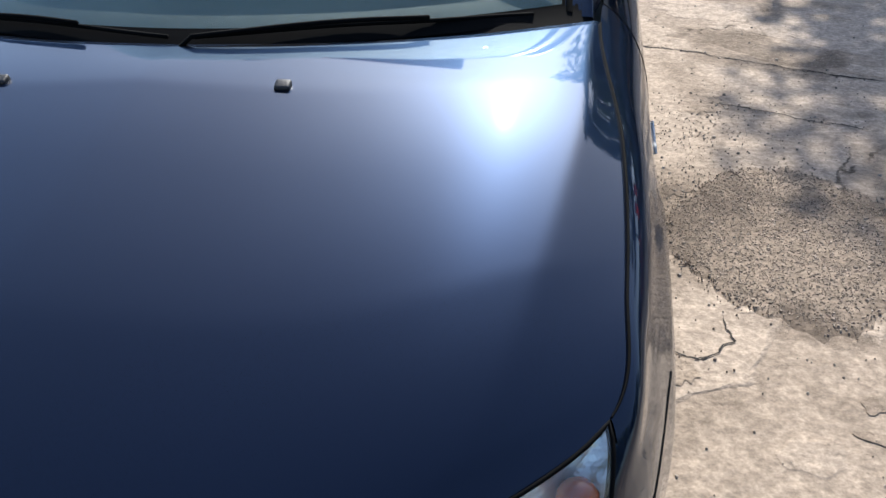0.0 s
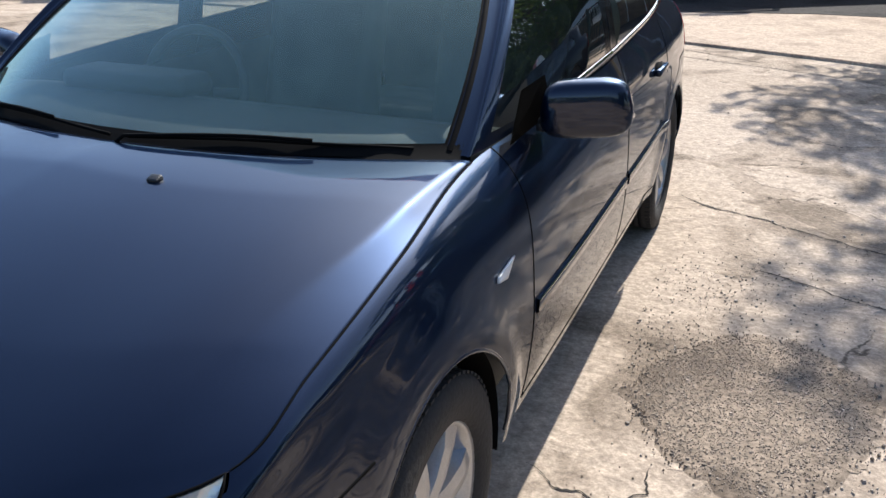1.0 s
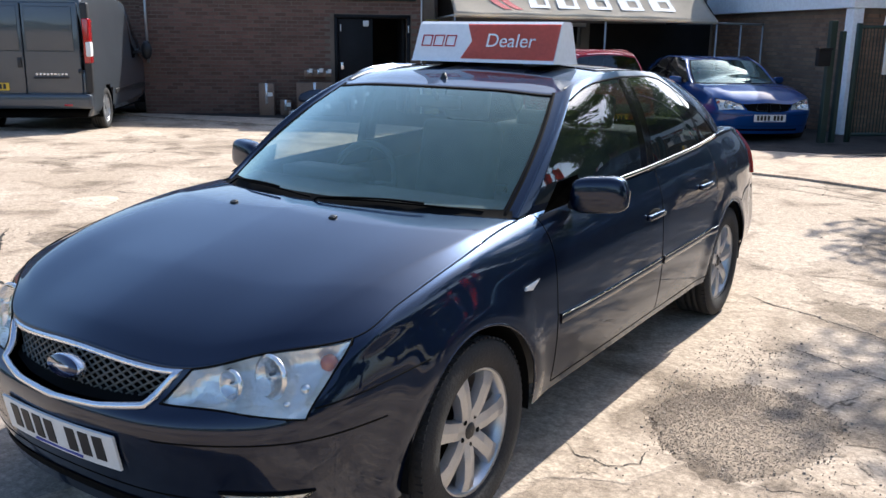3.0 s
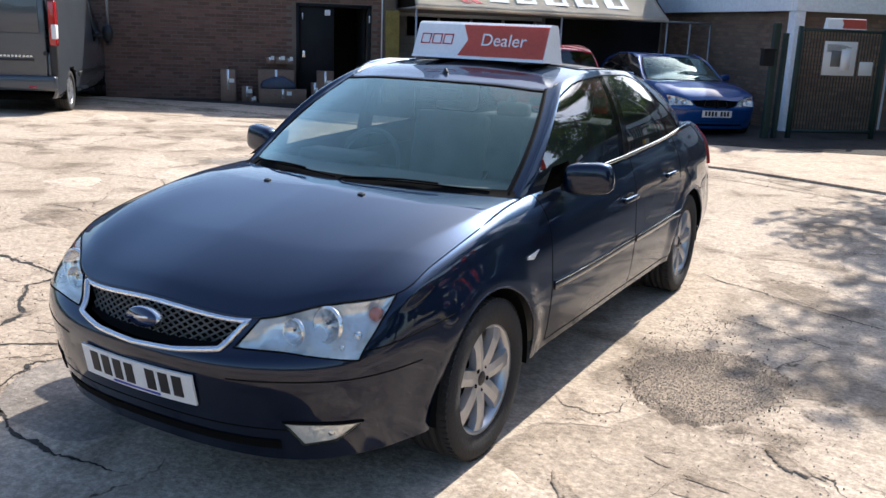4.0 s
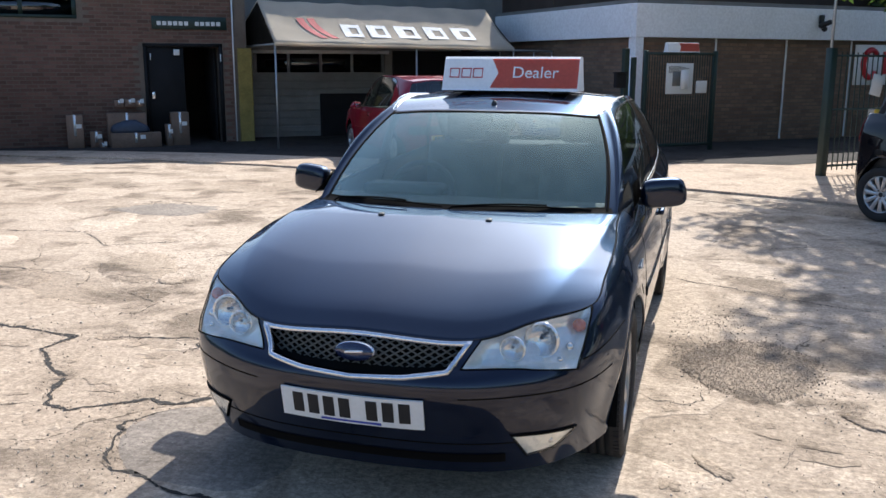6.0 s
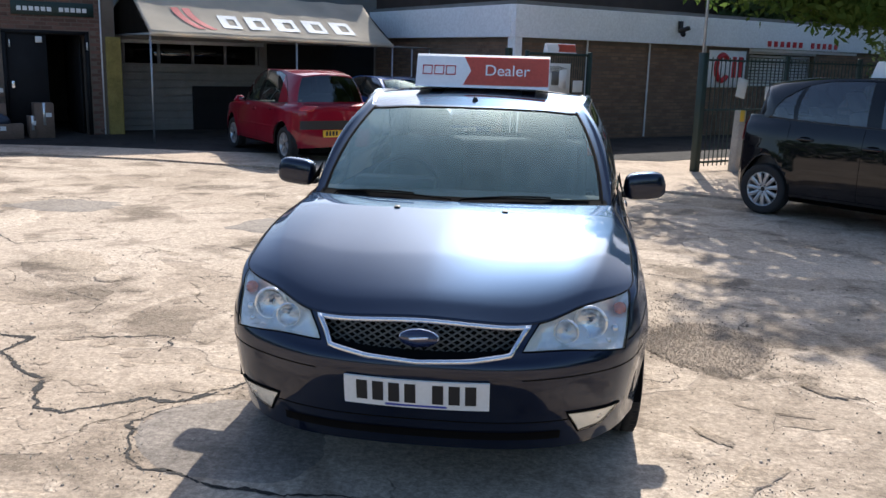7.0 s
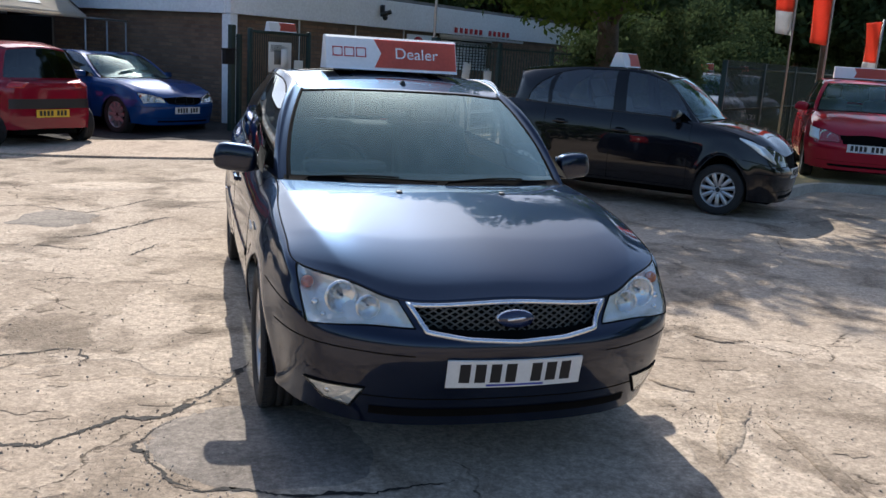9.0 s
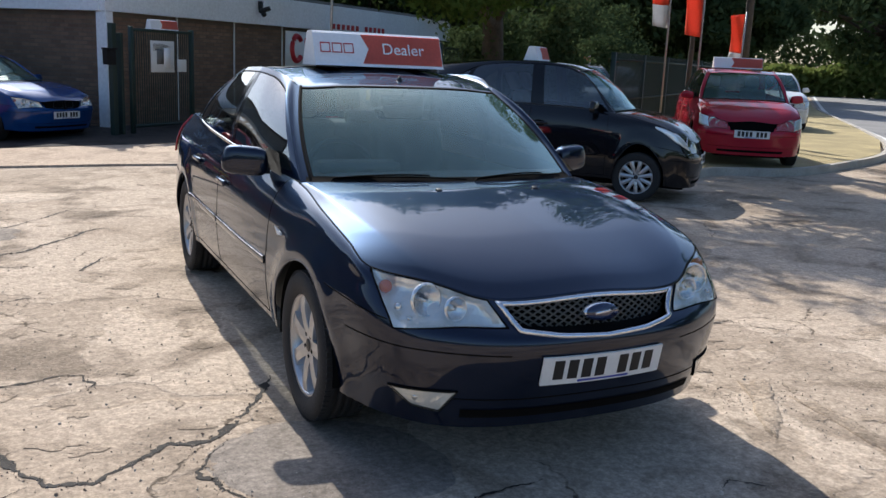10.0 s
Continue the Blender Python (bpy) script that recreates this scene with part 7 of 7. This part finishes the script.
def tree(x, y, height, spread_r, low, count, size, mat, seed, label, lean=(0, 0), clumps=46, sprays=(), girth=0.035):
    """Trunk, limbs and a crown of leaf clumps with gaps."""
    rnd = np.random.default_rng(seed)
    t = thing("tree", pose(x, y, 0), label, "tree", "trees round the yard")
    top = np.array([lean[0] * 0.5, lean[1] * 0.5, height * 0.72])
    trunk = spline([(0, 0, -0.1), (0.05, 0.02, height * .25), top * 0.7, top], np.linspace(0, 3, 12))
    r0 = girth * height
    part("trunk", tube_bm(trunk, list(np.linspace(r0, r0 * 0.3, 12)), 9), BARK, t)
    mid = np.array([lean[0], lean[1], (height + low) / 2])
    half = np.array([spread_r, spread_r, (height - low) / 2])
    cl = []
    for _ in range(clumps):
        d = rnd.normal(size=3)
        d /= np.linalg.norm(d)
        cl.append(mid + d * half * rnd.uniform(0.45, 1.0) ** 0.6)
    for c in cl[:: max(1, clumps // 16)]:
        base = trunk[int(rnd.integers(4, 10))]
        way = spline([base, (base + c) / 2 + rnd.normal(size=3) * 0.2, c], np.linspace(0, 2, 7))
        part("limb", tube_bm(way, list(np.linspace(r0 * 0.35, r0 * 0.06, 7)), 6), BARK, t)
    pts = []
    for c in cl:
        rad = rnd.uniform(0.16, 0.30) * spread_r
        p = rnd.normal(size=(count // clumps, 3))
        p /= np.linalg.norm(p, axis=1)[:, None]
        pts.append(c + p * rad * rnd.uniform(0.2, 1.0, (len(p), 1)) ** 0.5 * [1.15, 1.15, 0.75])
    for c in sprays:
        c = np.array(c) - (x, y, 0)
        way = spline([trunk[7], (trunk[7] + c) / 2 + (0, 0, 0.35), c], np.linspace(0, 2, 8))
        part("limb", tube_bm(way, list(np.linspace(r0 * 0.25, r0 * 0.04, 8)), 6), BARK, t)
        pts.append(c + rnd.normal(size=(520, 3)) * [0.42, 0.36, 0.17])
    leaves_mesh("crown", np.concatenate(pts), size, mat, rnd, t, "many small leaves in loose clumps")
    return t


tree(7.0, 14.0, 8.2, 3.3, 2.2, 42000, 0.08, LEAF, 3, "broad leafy tree spreading over the fence and yard", (-1.7, -2.0), 70, [(3.55, 11.4, 3.05), (3.95, 11.3, 2.75), (4.6, 11.2, 2.62), (5.2, 11.3, 2.66), (4.35, 11.6, 3.1), (4.9, 10.9, 2.95), (5.7, 11.6, 2.75)])
tree(11.3, 12.9, 9.2, 2.7, 5.2, 15000, 0.08, LEAF, 21, "slender-stemmed leafy tree behind the flags", (0, 0), 40, (), 0.007)
tree(8.6, 26.0, 7.2, 4.8, 1.9, 30000, 0.13, LEAF_DARK, 4, "dark leafy tree behind the fence")
tree(12.2, 28.5, 7.6, 5.2, 1.4, 28000, 0.15, LEAF_DARK, 5, "dark leafy tree behind the fence")
tree(16.5, 31.0, 7.6, 5.0, 1.8, 28000, 0.16, LEAF_DARK, 15, "dark leafy tree behind the flags")
tree(23.0, 33.0, 7.8, 5.0, 2.6, 30000, 0.25, LEAF_DARK, 6, "dark leafy tree beyond the verge")
tree(29.0, 37.0, 8.2, 5.5, 2.8, 28000, 0.30, LEAF_DARK, 7, "dark leafy tree beyond the verge")
tree(37.5, 40.5, 9.0, 5.0, 3.0, 22000, 0.32, LEAF_DARK, 8, "leafy tree beside the road")
tree(26.0, 38.0, 8.5, 6.0, 2.6, 40000, 0.30, LEAF_DARK, 16, "dark leafy tree beyond the verge", (0, 0), 90)
tree(34.0, 43.5, 9.0, 6.0, 2.8, 40000, 0.32, LEAF_DARK, 17, "dark leafy tree beside the road", (0, 0), 90)
tree(27.6, 29.9, 7.4, 3.2, 1.6, 26000, 0.22, LEAF_DARK, 18, "dark leafy tree behind the flags", (0, 0), 70)
tree(58.0, 45.0, 15.0, 7.0, 3.0, 12000, 0.30, LEAF_DARK, 9, "dark leafy tree across the road")
tree(70.0, 52.0, 12.0, 7.0, 3.4, 11000, 0.34, LEAF_DARK, 10, "dark leafy tree across the road")
tree(48.0, 27.0, 11.0, 6.0, 2.8, 11000, 0.30, LEAF_DARK, 11, "dark leafy tree across the road")
# two trees out of view, added for the car's doors to reflect
tree(16.0, 4.0, 8.0, 3.6, 2.0, 9000, 0.16, LEAF, 12, "unseen leafy tree across the yard, added to be reflected")
tree(15.0, -3.5, 8.0, 3.8, 2.0, 9000, 0.16, LEAF, 13, "unseen leafy tree across the yard, added to be reflected")


def hedge(points, height, depth, count, size, mat, seed, label):
    rnd = np.random.default_rng(seed)
    line = np.array([(x, y, 0.0) for x, y in points])
    t = rnd.uniform(0, len(line) - 1, count)
    p = spline(line, t)
    h = height * (0.75 + 0.25 * np.sin(t * 6.0) * np.cos(t * 2.3 + 1))
    p = p + np.stack([rnd.normal(0, depth * 0.4, count), rnd.normal(0, depth * 0.4, count), h * rnd.uniform(0, 1, count) ** 0.8], 1)
    ob = leaves_mesh("hedge", p, size, mat, rnd, None, label)
    tagged(ob, label, "hedge", kind="stuff")


hedge([(6.6, 14.3), (8.5, 15.8), (10.5, 17.2), (14, 20)], 2.8, 0.7, 34000, 0.06, LEAF_DARK, 21, "dense dark hedge behind the mesh fence")
hedge([(9.6, 17.2), (12.0, 18.0), (14, 19.6), (16.5, 22.5)], 3.4, 0.7, 30000, 0.07, LEAF_DARK, 22, "dense dark hedge behind the flags")
hedge([(7.0, 11.8), (7.6, 12.3), (8.3, 12.9)], 2.7, 0.4, 18000, 0.055, LEAF_DARK, 20, "dense dark shrubs under the tree behind the fence")
hedge([(9.3, 14.9), (11.5, 16.3), (13.8, 18.2), (16.5, 21.5)], 2.3, 0.5, 26000, 0.06, LEAF_DARK, 27, "dense dark hedge behind the parked cars")
hedge([(48, 48), (58, 44), (72, 40)], 2.8, 1.5, 9000, 0.3, LEAF_PALE, 23, "pale green hedge far down the road")
hedge([(36, 48), (44, 56), (60, 66), (80, 60)], 7.0, 3.0, 12000, 0.4, LEAF_DARK, 24, "far dark woods")
# unseen tree line added behind the camera; it is reflected and hides low sky
hedge([(24, -4), (30, -20), (10, -34), (-20, -34), (-34, -20), (-30, 4)], 6.0, 3.0, 14000, 0.4, LEAF, 25, "unseen far trees added behind the yard")


# ---- bricks ----
def brick_spots(u0, u1, z0, z1, holes=()):
    """Places of bricks in running bond: middle along the wall, height, length."""
    out, row, z = [], 0, z0
    while z + 0.065 <= z1:
        u = u0 + (0.0 if row % 2 else -0.1125)
        while u < u1:
            a, b = max(u, u0), min(u + 0.215, u1)
            if b - a > 0.06 and not any(a < h[1] and b > h[0] and z < h[3] and z + .065 > h[2] for h in holes):
                out.append(((a + b) / 2, z, b - a))
            u += 0.225
        z += 0.075
        row += 1
    return out


def brick_sheet(name, spots, place, mat, label, seed):
    """Bricks joined into one mesh; place turns (along, out, up) into site coordinates."""
    rnd = random.Random(seed)
    vs, fs = [], []
    for c, z, length in spots:
        out, b = rnd.uniform(0.004, 0.009), len(vs)
        for d, e in ((-0.02, 0.0), (out, 0.004)):
            for sa, sz in ((-1, 0), (1, 0), (1, 1), (-1, 1)):
                vs.append(place(c + sa * (length / 2 - e), d, z + (0.065 - e if sz else e)))
        fs += [(b + 4, b + 5, b + 6, b + 7)] + [(b + k, b + (k + 1) % 4, b + 4 + (k + 1) % 4, b + 4 + k) for k in range(4)]
    me = bpy.data.meshes.new(name)
    me.from_pydata(vs, [], fs)
    me.materials.append(mat)
    ob = new(name, me)
    ob.matrix_world = SITE
    tagged(ob, label, "bricks", kind="stuff")


front_a = lambda a, d, z: (a, GA - d, z)  # noqa: E731
front_b = lambda a, d, z: (a, GB - d, z)  # noqa: E731
end_b = lambda a, d, z: (9.36 - d, a, z)  # noqa: E731
brick_sheet("brick_facing", brick_spots(-3.1, 2.62, -.12, GH - .02, [(.80, 2.40, -.25, 1.97), (-2.42, -.38, 2.40, GH - .08)]), front_a, BRICK, "brown brick facing of the garage wall", 1)
brick_sheet("brick_facing", brick_spots(-9, -3.1, -.12, GH - .02), lambda a, d, z: (a, GR - d, z), BRICK, "brown brick facing of the wall behind the van", 4)
brick_sheet("brick_facing", brick_spots(9.42, 23.9, -.02, 2.06, [(16.34, 18.96, 1.17, 2.02)]), front_b, BRICK_TAN, "tan brick facing of the office wall", 2)
end_spots = brick_spots(GB + .12, 17.4, -.02, 2.06)
near_spots, far_spots = end_spots[:300], end_spots[300:]
brick_sheet("brick_facing", far_spots, end_b, BRICK_TAN, "tan brick facing of the office end wall", 3)
end_wall = bpy.data.objects["wall_office_end"]
brick_me = {}
for c, z, length in near_spots:
    key = round(length, 3)
    if key not in brick_me:
        me = bpy.data.meshes.new("brick")
        h, o = length / 2, 0.008
        me.from_pydata([(0.02, -h, 0), (0.02, h, 0), (0.02, h, .065), (0.02, -h, .065), (-o, -h + .004, .004), (-o, h - .004, .004), (-o, h - .004, .061), (-o, -h + .004, .061)], [], [(4, 7, 6, 5), (0, 4, 5, 1), (1, 5, 6, 2), (2, 6, 7, 3), (3, 7, 4, 0)])
        me.materials.append(BRICK_TAN)
        brick_me[key] = me
    b = new("brick", brick_me[key])
    b.parent, b.location = end_wall, (9.36, c, z)
